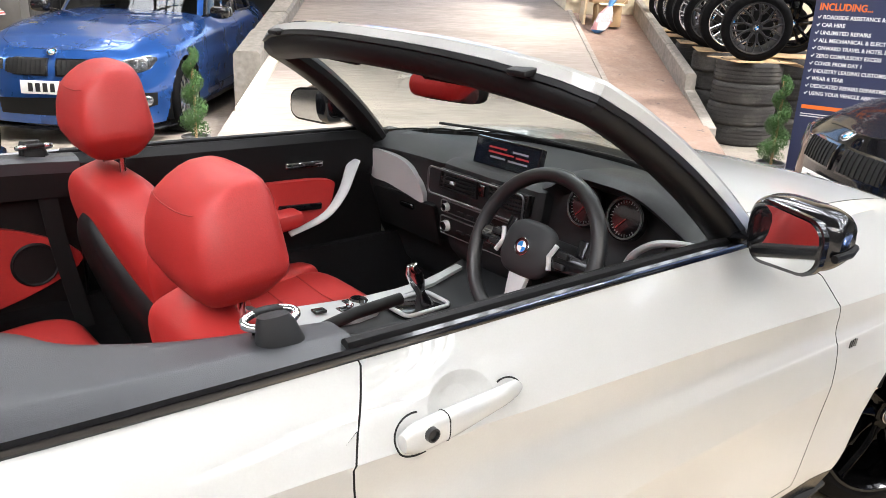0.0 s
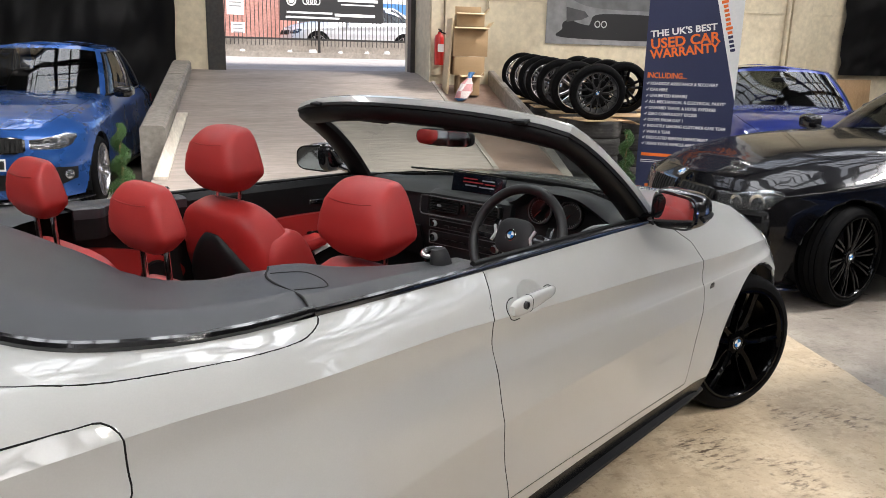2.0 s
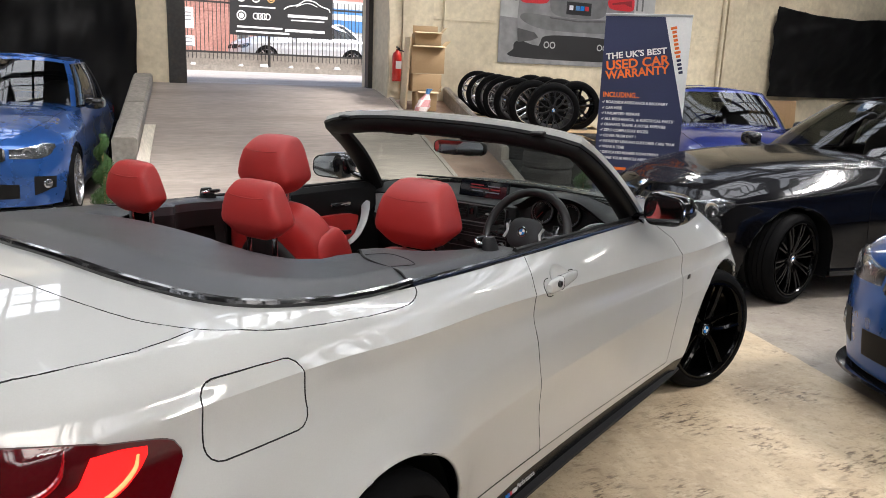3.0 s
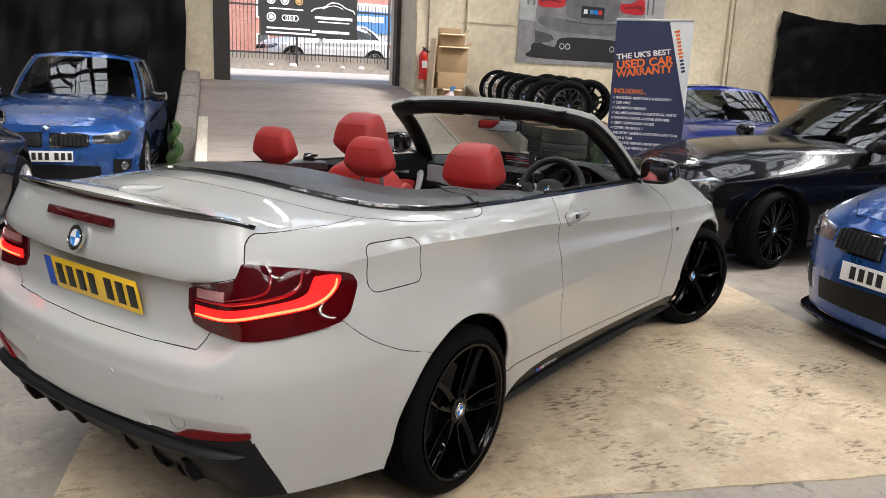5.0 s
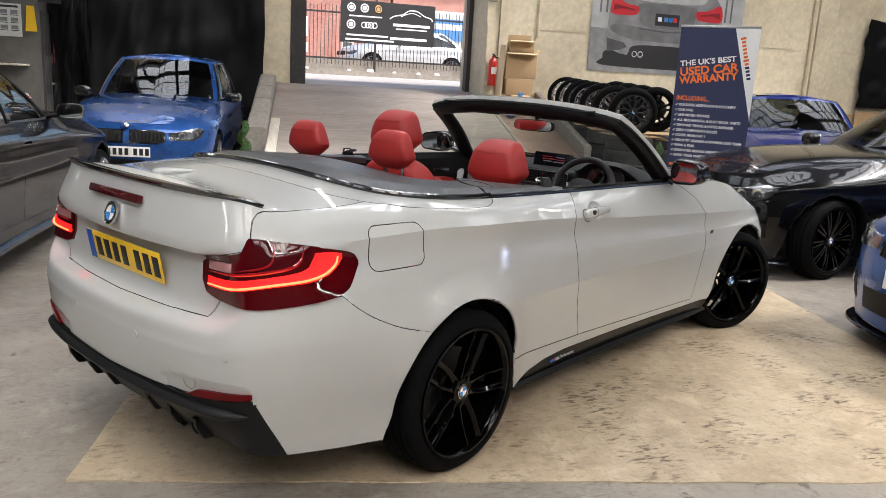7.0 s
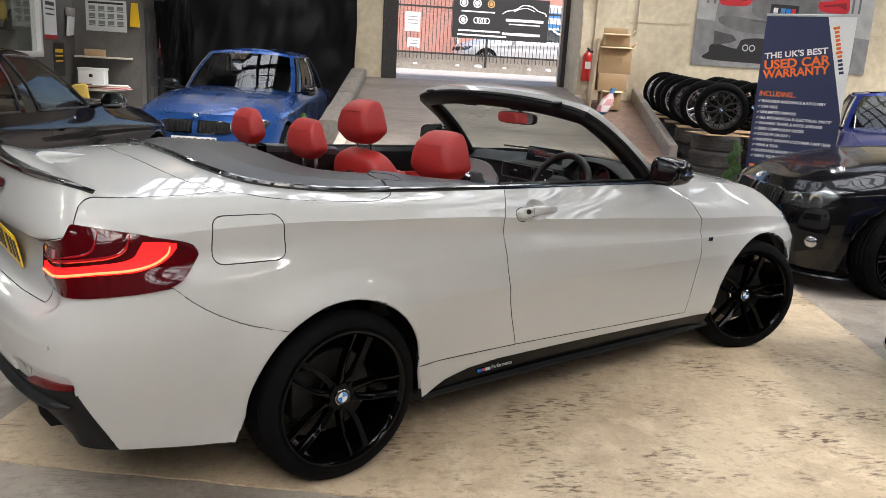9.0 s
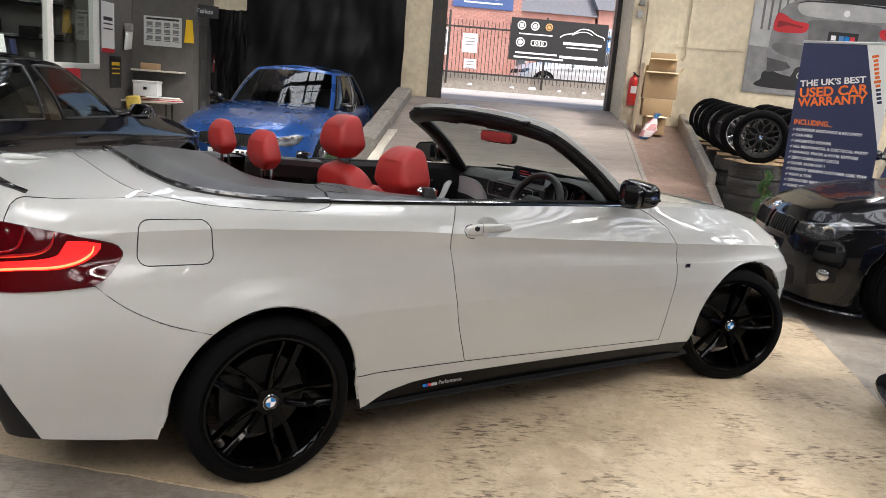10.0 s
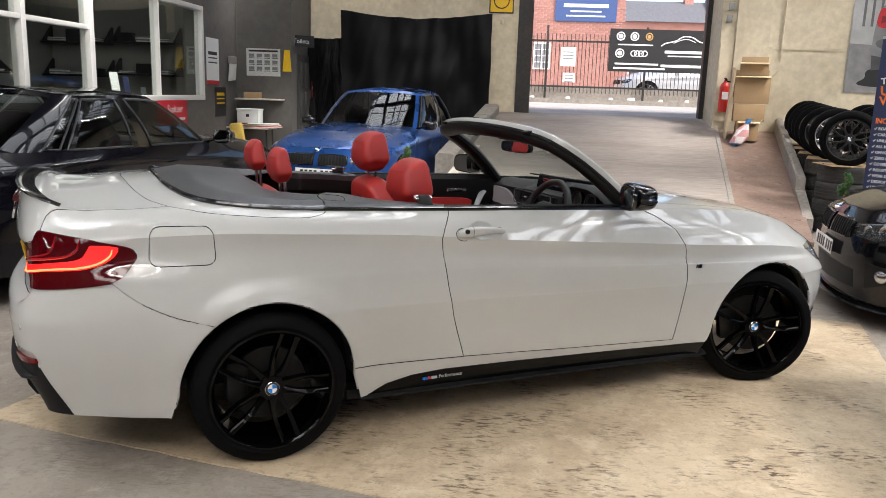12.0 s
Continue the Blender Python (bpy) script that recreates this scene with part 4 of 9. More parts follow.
# ---------------------------------------------------------------- the white convertible
WB = 2.69
OUTLINE = [(-0.975, 0), (-0.962, -0.30), (-0.928, -0.55), (-0.862, -0.705), (-0.70, -0.80), (-0.45, -0.850), (-0.15, -0.876), (0.15, -0.880),
           (0.55, -0.854), (1.1, -0.843), (1.7, -0.852), (2.3, -0.873), (2.7, -0.882), (2.95, -0.872), (3.15, -0.81), (3.30, -0.68), (3.40, -0.42), (3.44, 0)]
LEVELS = [
    ([(0, .27), (3, .265), (4, .26), (5, .235), (6, .22), (8, .20), (11, .19), (13, .20), (17, .20)],
     [(0, .12), (2, .10), (3, .06), (4, .05), (5, .05), (7, .065), (8, .07), (11, .07), (13, .05), (17, .08)]),
    ([(0, .40), (4, .37), (7, .385), (8, .37), (9, .335), (11, .30), (13, .34), (17, .36)],
     [(0, .03), (3, .03), (5, .03), (7, .045), (9, .035), (11, .035), (13, .02), (17, .03)]),
    ([(0, .50), (5, .50), (8, .48), (11, .46), (13, .47), (17, .45)],
     [(0, .008), (4, .008), (6, .006), (8, .026), (10, .028), (11, .016), (12, 0.0), (17, 0.0)]),
    ([(0, .575), (5, .605), (8, .60), (11, .58), (13, .59), (17, .54)],
     [(0, 0.0), (5, .002), (8, .009), (10, .011), (12, 0.0), (17, 0.0)]),
    ([(0, .612), (2, .618), (3, .648), (5, .668), (8, .635), (11, .607), (13, .617), (17, .562)],
     [(0, 0.0), (3, .001), (5, .005), (8, .008), (10, .010), (12, 0.0), (17, 0.0)]),
    ([(0, .672), (2, .678), (3, .725), (5, .76), (8, .745), (11, .69), (13, .68), (15, .64), (17, .60)],
     [(0, .012), (2, .012), (3, .020), (4, .022), (6, .036), (8, .016), (10, .012), (12, .010), (13, .02), (15, .03), (17, .01)]),
    ([(0, .702), (2, .708), (3, .765), (5, .80), (8, .785), (11, .706), (13, .692), (15, .65), (17, .612)],
     [(0, .082), (2, .072), (3, .032), (4, .034), (6, .048), (8, .022), (10, .017), (12, .016), (13, .026), (15, .036), (17, .014)]),
    ([(0, .80), (2, .81), (3, .82), (4, .86), (6, .885), (7, .88), (8, .855), (9, .81), (10, .77), (11, .735), (12, .72), (13, .71), (15, .665), (17, .63)],
     [(0, .098), (1.5, .09), (2.5, .05), (3, .042), (4, .058), (5, .074), (6, .072), (7, .050), (8, .034), (10, .026), (11, .022), (12, .030), (13, .04), (15, .045), (17, .02)]),
    ([(0, .888), (2, .890), (3, .90), (4, .935), (5, .950), (6, .957), (7, .947), (8, .925), (9, .875), (10, .835), (11, .795), (12, .772), (13, .745), (15, .69), (17, .66)],
     [(0, .098), (1.5, .095), (2.5, .058), (3, .060), (4, .074), (5, .080), (6, .068), (7, .043), (8, .026), (10, .018), (11, .016), (12, .032), (13, .05), (15, .06), (17, .03)]),
    ([(0, .914), (1.5, .918), (2.2, .945), (3, .975), (4, .998), (5, 1.003), (6, 1.008), (7, .998), (8, .977), (9, .942), (10, .91), (11, .875), (12, .842), (13, .805), (15, .735), (17, .69)],
     [(0, .050), (2, .052), (3, .085), (4, .122), (5, .118), (6, .108), (7, .088), (8, .064), (10, .062), (11, .068), (12, .095), (13, .11), (15, .09), (17, .045)]),
    ([(0, 1.085), (2, 1.078), (3, 1.055), (4, 1.040), (5, 1.042), (6, 1.040), (7, 1.028), (8, 1.014), (9, 1.0), (10, .985), (11, .962), (12, .92), (13, .875), (14, .83), (15, .785), (16, .75), (17, .735)],
     [(0, .075), (1, .078), (2, .10), (3, .15), (4, .19), (5, .175), (6, .16), (7, .155), (8, .120), (9, .104), (10, .108), (11, .148), (12, .19), (13, .20), (14, .19), (15, .15), (16, .09), (17, .06)]),
]
CROWN = [(-0.9, 0.0), (-0.8, 0.030), (-0.45, 0.066), (0.0, 0.082), (0.4, 0.08), (1.8, 0.04), (2.4, 0.038), (3.0, 0.04), (3.38, 0.015)]
skin = Shell(OUTLINE, LEVELS, CROWN, crease=8)

car = thing("white_convertible", "white two-door convertible with its roof down and red leather seats", "car")

bm = skin.build([(-0.92, 0.22), (1.80, 3.45)])
arches(bm, (0.0, WB), 0.362, 0.325)


def flare(x, z):
    """How far the skin swells out round a wheel arch."""
    r = min(math.hypot(x - cx, max(0.0, z - 0.325)) for cx in (0.0, WB))
    t = min(1.0, max(0.0, (0.462 - r) / 0.085))
    return 0.011 * t * t * (3 - 2 * t)


for v in bm.verts:
    if abs(v.co.y) > 0.6 and v.co.z < 0.80:
        v.co.y += math.copysign(flare(v.co.x, v.co.z), v.co.y)


def cowl_x(y):
    """Where the windscreen's foot stands over plan line y."""
    return 2.20 - 0.34 * min(1.0, abs(y) / 0.70) ** 2.6


bmesh.ops.delete(bm, geom=[f for f in bm.faces for c in (f.calc_center_median(),) if c.z > 0.88 and 1.7 < c.x < cowl_x(c.y) + 0.005 and abs(c.y) < 0.66], context="FACES")
lay = bm.faces.layers.int.new("panel")
DOOR = [(0.826, 1.10), (0.820, 1.0), (0.778, 0.94), (0.757, 0.90), (0.768, 0.815), (0.791, 0.675), (0.822, 0.546), (0.890, 0.338), (1.5, 0.314), (2.095, 0.298), (2.118, 0.45), (2.132, 0.64),
        (2.118, 0.78), (2.07, 0.88), (1.97, 0.945), (1.875, 0.985), (1.86, 1.10)]
cut_panel(bm, lay, 1, DOOR, "xz", lambda c: c.y < -0.55)
cut_panel(bm, lay, 2, DOOR, "xz", lambda c: c.y > 0.55)


def dish(bm, cx, cz, rx, rz, depth):
    """A hollow pressed into the near door behind the handle."""
    for k in (1.0, 0.72, 0.42):
        cut_panel(bm, lay, 1, [(cx + rx * k * math.cos(a), cz + rz * k * math.sin(a)) for a in [2 * math.pi * j / 20 for j in range(20)]], "xz", lambda c: c.y < -0.6)
    for v in bm.verts:
        if v.co.y < -0.6:
            r = math.hypot((v.co.x - cx) / rx, (v.co.z - cz) / rz)
            if r < 1:
                v.co.y += depth * (1 - r * r) ** 1.2


dish(bm, 0.960, 0.921, 0.066, 0.040, 0.020)
FLAP = [(-0.324 + a * (1 - 0.6 * b), 0.913 + b) for a, b in rounded(0.236, 0.148, 0.035, 4)]
cut_panel(bm, lay, 3, FLAP, "xz", lambda c: c.y < -0.6)
TSEAM = [(-0.50, 0.0), (-0.488, 0.20), (-0.465, 0.40), (-0.433, 0.531), (-0.401, 0.594), (-0.356, 0.65), (-0.308, 0.688), (-0.244, 0.719), (-0.165, 0.743), (-0.06, 0.763), (0.03, 0.775), (0.12, 0.78), (0.178, 0.777), (0.222, 0.761), (0.254, 0.738), (0.275, 0.70)]
TSEAM = [(p.x, p.y) for p in catmull([(x, y, 0) for x, y in TSEAM], 34)]
TPOLY = TSEAM + [(0.275, 0.60), (0.275, -0.60)] + [(x, -y) for x, y in TSEAM[:0:-1]]
cut_panel(bm, lay, 4, TPOLY, "xy", lambda c: c.z > 0.96 and -0.54 < c.x < 0.3)
LID_TOP = [(-0.72, -0.607), (-0.66, -0.617), (-0.58, -0.638), (-0.50, -0.654), (-0.42, -0.656), (-0.356, -0.650), (-0.30, -0.60), (-0.20, 0.0), (-0.30, 0.60), (-0.356, 0.650), (-0.42, 0.656), (-0.50, 0.654), (-0.58, 0.638), (-0.66, 0.617), (-0.72, 0.607)]
cut_panel(bm, lay, 5, LID_TOP, "xy", lambda c: c.z > 1.0 and -0.75 < c.x < -0.15)
LID_REAR = [(0.0, 0.690), (-0.30, 0.693), (-0.495, 0.700), (-0.545, 0.765), (-0.52, 0.90), (-0.632, 0.932), (-0.640, 0.972), (-0.618, 1.02), (-0.606, 1.06), (-0.606, 1.3)]
LID_REAR = LID_REAR + [(-a, b) for a, b in LID_REAR[:0:-1]]
cut_panel(bm, lay, 5, LID_REAR, "yz", lambda c: c.x < -0.64)
BUMPER = [(-0.15, 0.588), (-0.235, 0.613), (-0.35, 0.645), (-0.45, 0.690), (-0.52, 0.735), (-0.575, 0.785), (-0.70, 0.775), (-0.82, 0.77), (-1.2, 0.765), (-1.2, 0.1), (-0.15, 0.1)]
BUMPER = [(p.x, p.y) for p in catmull([(x, z, 0) for x, z in BUMPER[:6]], 18)] + BUMPER[6:]
cut_panel(bm, lay, 6, BUMPER, "xz", lambda c: c.x < -0.1)
DIFF = [(-0.95, 0.10), (-0.95, 0.50), (-0.72, 0.482), (-0.60, 0.463), (-0.45, 0.445), (0.0, 0.43)]
DIFF_SIDE = [(-1.2, 0.10), (-1.2, 0.55), (-0.885, 0.55), (-0.858, 0.49), (-0.808, 0.391), (-0.747, 0.286), (-0.69, 0.18), (-0.69, 0.10)]
DIFF = DIFF + [(-a, b) for a, b in DIFF[-2::-1]]
cut_panel(bm, lay, 6, DIFF, "yz", lambda c: c.x < -0.6 and c.z < 0.55)
cut_panel(bm, lay, 6, DIFF_SIDE, "xz", lambda c: c.x < -0.6 and c.z < 0.55)
# the bumper's corner pocket over each reflector
SWAGE = [(-0.345, 0.486), (-0.40, 0.503), (-0.52, 0.514), (-0.655, 0.522), (-0.692, 0.520), (-0.712, 0.494), (-0.712, 0.470), (-0.60, 0.455), (-0.45, 0.437), (-0.36, 0.440)]
for sg in (1, -1):
    poly = [(y * sg, z) for y, z in SWAGE]
    cut_panel(bm, lay, 6, poly, "yz", lambda c: c.x < -0.7 and 0.4 < c.z < 0.56)
    for v in bm.verts:
        if v.co.x < -0.7 and 0.40 < v.co.z < 0.56 and inside_poly((v.co.y, v.co.z), poly):
            edge_d = min(abs((q[1] - p[1]) * v.co.y - (q[0] - p[0]) * v.co.z + q[0] * p[1] - q[1] * p[0]) / math.hypot(q[0] - p[0], q[1] - p[1]) for p, q in zip(poly[:6], poly[1:7]))
            v.co.x += 0.007 * min(1.0, edge_d / 0.018)
for f in bm.faces:
    c = f.calc_center_median()
    if f[lay] == 6 and c.x < -0.6 and inside_poly((c.y, c.z), DIFF) and inside_poly((c.x, c.z), DIFF_SIDE):
        f[lay] = 7
bmesh.ops.delete(bm, geom=[f for f in bm.faces for c in (f.calc_center_median(),) if c.z > 0.99 and -0.03 < c.x < 0.35 and abs(c.y) < 0.53], context="FACES")
HOOD = [(2.255, 0.0), (2.23, -0.25), (2.12, -0.45), (1.96, -0.61), (2.3, -0.655), (2.9, -0.62), (3.2, -0.52), (3.36, -0.30), (3.375, 0.0)]
HOOD = HOOD + [(x, -y) for x, y in HOOD[-2:0:-1]]
cut_panel(bm, lay, 8, HOOD, "xy", lambda c: c.z > 0.66 and c.x > 1.82)
SILL = [(0.35, 0.16), (0.425, 0.205), (0.52, 0.250), (0.64, 0.275), (0.80, 0.285), (1.4, 0.276), (2.1, 0.266), (2.5, 0.262), (2.5, 0.16)]
cut_panel(bm, lay, 9, SILL, "xz", lambda c: c.z < 0.36 and c.y < -0.6)
cut_panel(bm, lay, 10, SILL, "xz", lambda c: c.z < 0.36 and c.y > 0.6)
names = {0: "body_shell", 1: "driver_door", 2: "passenger_door", 3: "fuel_flap", 4: "tonneau_frame", 5: "boot_lid", 6: "rear_bumper", 7: "rear_diffuser", 8: "bonnet", 9: "side_skirt", 10: "side_skirt_left"}
pan = panels(bm, lay, names)
bm.free()
PART = {}
for nm, b in pan.items():
    PART[nm] = part(nm, b, [{"rear_diffuser": MATTBLACK, "side_skirt": SKIRT, "side_skirt_left": SKIRT}.get(nm, WHITE), SEAM], car,
                    {"rear_diffuser": "matt black rear diffuser", "side_skirt": "gloss black side skirt"}.get(nm, ""), smooth=30)

# wheels; the front pair is steered to the right
STEER = -24
for x, side, turn in ((0, -1, 0), (0, 1, 0), (WB, -1, STEER), (WB, 1, STEER)):
    wheel(car, pose(x, side * 0.765, 0.317, 0, -3 * x, turn + (0 if side < 0 else 180)), style="fork", rim=0.248)

# ---- outside details of the white car
def strip_along(points, w, h):
    b = bmesh.new()
    tube(b, points, w, 8, flat=h / w)
    return b


for cx in (0.0, WB):
    for s in (-1, 1):
        b = bmesh.new()
        prof = []
        for k in range(25):
            a = radians(-3 + 188 * k / 24)
            prof.append((cx + 0.372 * math.cos(a), 0.325 + 0.372 * math.sin(a)))
        rows = [[b.verts.new((x, s * y, z)) for x, z in prof] for y in (0.80, 0.70, 0.52)]
        grid_faces(b, rows)
        b.faces.new(rows[-1])
        part("arch_liner", b, MATTBLACK, car)
        b = bmesh.new()
        pts = []
        way = [(cx + 0.3625 + 0.28 * d, 0.325 - d) for d in (0.075, 0.05, 0.025)]
        way += [(cx + 0.3625 * math.cos(radians(180 * k / 60)), 0.325 + 0.3625 * math.sin(radians(180 * k / 60))) for k in range(61)]
        way += [(cx - 0.3625 - 0.28 * d, 0.325 - d) for d in (0.025, 0.05)]
        for x, z in way:
            c = skin.side(x, z, -0.0062)
            pts.append((x, s * (abs(c.y) + flare(x, z)), z))
        tube(b, pts, 0.0060, 10)
        part("arch_lip", b, WHITE, car)
b = bmesh.new()
box(b, (2.0, 1.50, 0.05), (1.35, 0, 0.20), bevel=0.01)
box(b, (1.12, 1.22, 0.05), (-0.14, 0, 0.295), bevel=0.01)
box(b, (0.28, 1.36, 0.05), (-0.56, 0, 0.30), bevel=0.01)
box(b, (0.5, 1.0, 0.05), (3.1, 0, 0.22), bevel=0.01)
part("underbody", b, MATTBLACK, car)

# tail lamps
def lamp_hi(q):
    return ease([(1.62, 0.872), (1.78, 0.902), (2.60, 0.926), (2.66, 0.930), (2.80, 0.970), (3.85, 0.951), (4.6, 0.922), (4.76, 0.908), (4.82, 0.885)], q)


def lamp_lo(q):
    return ease([(1.62, 0.815), (1.72, 0.778), (2.15, 0.762), (3.0, 0.760), (3.9, 0.770), (4.4, 0.782), (4.60, 0.80), (4.74, 0.84), (4.82, 0.872)], q)


def band_lo(q):
    return ease([(1.78, 0.802), (2.6, 0.812), (3.4, 0.828), (4.0, 0.834), (4.3, 0.848), (4.48, 0.872), (4.57, 0.900)], q)


def band_hi(q):
    return ease([(1.78, 0.832), (2.6, 0.842), (3.4, 0.857), (3.85, 0.866), (4.06, 0.882), (4.16, 0.922), (4.35, 0.922), (4.57, 0.914)], q)


REVERSE = surface("clear_reverse_lens", (0.42, 0.20, 0.20), 0.1, coat=1.0)
for mirror in (False, True):
    s = -1 if mirror else 1
    b = patch(skin, 1.62, 4.82, lamp_lo, lamp_hi, 64, 12, 0.005, 0.03, mirror)
    tail = part("tail_lamp", b, DARKRED, car, "dark red tail lamp with a lit red light band")
    b = patch(skin, 1.78, 4.57, band_lo, band_hi, 48, 5, 0.009, 0.006, mirror)
    part("light_band", b, REDGLOW, tail)
    b = ribbon(skin, [(1.80, 0.809), (2.6, 0.818), (3.4, 0.834), (4.0, 0.841), (4.3, 0.856), (4.46, 0.882), (4.50, 0.908)], 0.007, 0.014, 0.004, mirror)
    part("light_core", b, REDCORE, tail)
    b = ribbon(skin, [(1.80, 0.850), (2.6, 0.860), (3.4, 0.874), (3.75, 0.884), (3.92, 0.905), (3.98, 0.940)], 0.010, 0.010, 0.005, mirror)
    part("upper_band", b, REDLENS, tail)
    b = ribbon(skin, [(2.45, 0.868), (3.0, 0.879), (3.3, 0.890), (3.42, 0.910), (3.46, 0.952)], 0.008, 0.009, 0.005, mirror)
    part("lens_rib", b, REDLENS, tail)
    b = patch(skin, 1.80, 2.42, lambda q: 0.856 + 0.012 * (q - 1.8), lambda q: 0.884 + 0.016 * (q - 1.8), 10, 3, 0.009, 0.006, mirror)
    part("reverse_lens", b, REVERSE, tail)
    b = patch(skin, 1.62, 3.02, lambda q: ease([(1.62, .447), (2.4, .462), (3.02, .476)], q), lambda q: ease([(1.62, .449), (1.85, .474), (2.5, .488), (3.02, .494)], q), 18, 3, 0.004, 0.02, mirror)
    part("rear_reflector", b, REFLECTOR, car, "slim red reflector in the bumper")
    for q, z in ((2.50, 0.605), (0.70, 0.589)):
        p, nr = skin.at(q, z, 0.001), skin.base(q)[1]
        b = bmesh.new()
        spin(b, [(0.0, 0.0015), (0.0088, 0.0015), (0.0094, -0.002), (0.0102, 0.0015), (0.0110, 0.001), (0.0112, -0.004)], 24, "z")
        part("parking_sensor", b, WHITE, car, "", Matrix.Translation((p.x, p.y * s, p.z)) @ Vector((nr.x, nr.y * s, 0)).to_track_quat("Z", "Y").to_matrix().to_4x4())

b = bmesh.new()
box(b, (0.020, 0.350, 0.030), (0, 0, 0), bevel=0.006)
part("brake_light", b, DARKRED, car, "slim red high-level brake light", pose(-0.917, 0, 1.032, 0, 14, 0))

# round tow-eye cover in the corner of the bumper
b = bmesh.new()
tube(b, [skin.at(1.68 + 0.115 * math.cos(2 * math.pi * k / 28), 0.492 + 0.027 * math.sin(2 * math.pi * k / 28), -0.0045) for k in range(28)], 0.0012, 6, closed=True)
part("tow_cover_gap", b, surface("tow_cover_joint", (0.20, 0.20, 0.19), 0.6), car)

# boot-lip spoiler
b = bmesh.new()
tops = sorted(((p.y, p.x, p.z) for p in skin.top if p.x < -0.6), key=lambda p: p[0])
rings = []
for k in range(-26, 27):
    y = 0.604 * k / 26
    ay = -abs(y)
    lo = max((t for t in tops if t[0] <= ay), default=tops[0], key=lambda t: t[0])
    hi = min((t for t in tops if t[0] >= ay), default=tops[-1], key=lambda t: t[0])
    f = 0 if hi[0] == lo[0] else (ay - lo[0]) / (hi[0] - lo[0])
    x, z = lo[1] + (hi[1] - lo[1]) * f, lo[2] + (hi[2] - lo[2]) * f
    g = 1 - 0.72 * abs(k / 26) ** 6
    z += 0.001
    rings.append([(x + 0.055 * g, y, z + 0.008), (x + 0.03 * g, y, z + 0.012 * g + 0.003), (x - 0.004, y, z + 0.024 * g), (x - 0.018 * g, y, z + 0.022 * g), (x - 0.012 * g, y, z + 0.010), (x + 0.004, y, z - 0.006)])
loft(b, rings)
part("boot_spoiler", b, GLOSSBLACK, car, "gloss black boot-lip spoiler")

plate(car, Matrix(((0, -0.18, -0.984, -0.893), (-1, 0, 0, 0), (0, 0.984, -0.18, 0.810), (0, 0, 0, 1))), PLATE_Y)
roundel(car, Matrix(((0, 0.25, -0.968, -0.934), (-1, 0, 0, 0), (0, 0.968, 0.25, 0.964), (0, 0, 0, 1))), 0.042)
b = superell(-0.69, 0.0, skin.deck_z(-0.69, 0) + 0.004, 0.085, 0.032, 0.020, 0.8, 20, 10, lambda x, y, z: (x, y * (1 - 0.35 * x), z * (0.75 - 0.45 * x)))
part("aerial_fin", b, WHITE, car)

# rear diffuser: rounded ledge, fins, tailpipes
def diff_path(z, out):
    r = [skin.at(q, z + 0.012 * (q / 3.0) ** 2, out) for q in (2.95, 2.7, 2.4, 2.0, 1.5, 1.0, 0.5, 0.0)]
    return r + [Vector((p.x, -p.y, p.z)) for p in r[-2::-1]]


b = bmesh.new()
tube(b, diff_path(0.405, 0.004), 0.026, 10, flat=0.75, taper=lambda f: min(1.0, 0.12 + 7.0 * min(f, 1 - f)))
part("diffuser_ledge", b, MATTBLACK, car)
for y in (-0.46, -0.30, -0.15, 0.15, 0.30, 0.46):
    b = bmesh.new()
    prism(b, [(-0.906, 0.350), (-0.900, 0.316), (-0.872, 0.270), (-0.66, 0.246), (-0.66, 0.345)], 0.020, lambda a, c, d, y=y: (a, y - 0.010 + d, c))
    part("diffuser_fin", b, MATTBLACK, car)
DARKCHROME = surface("dark_chrome", (0.03, 0.03, 0.03), 0.3, 1.0)
for y in (-0.41, -0.325):
    b = bmesh.new()
    spin(b, [(0.036, 0.0), (0.040, 0.004), (0.041, 0.012), (0.041, 0.12), (0.034, 0.12), (0.034, 0.002)], 28, "z", close=True)
    part("tailpipe", b, DARKCHROME, car, "", pose(-0.865, y, 0.300, 0, 90, 0))

# black belt mouldings, door glass slot
for s in (-1, 1):
    pts = []
    for k in range(50):
        x = 0.265 + (1.86 - 0.265) * k / 49
        q = skin.q_at(x)
        t = skin.column(q)[-1]
        pts.append((t.x, s * (abs(t.y) - 0.006), t.z + 0.004))
    part("belt_moulding", strip_along(pts, 0.009, 0.012), GLOSSBLACK, car)
    inner = [(x, y - s * 0.022, z + 0.004) for x, y, z in pts if x > 0.80]
    part("window_seal", strip_along(inner, 0.011, 0.014), MATTBLACK, car)

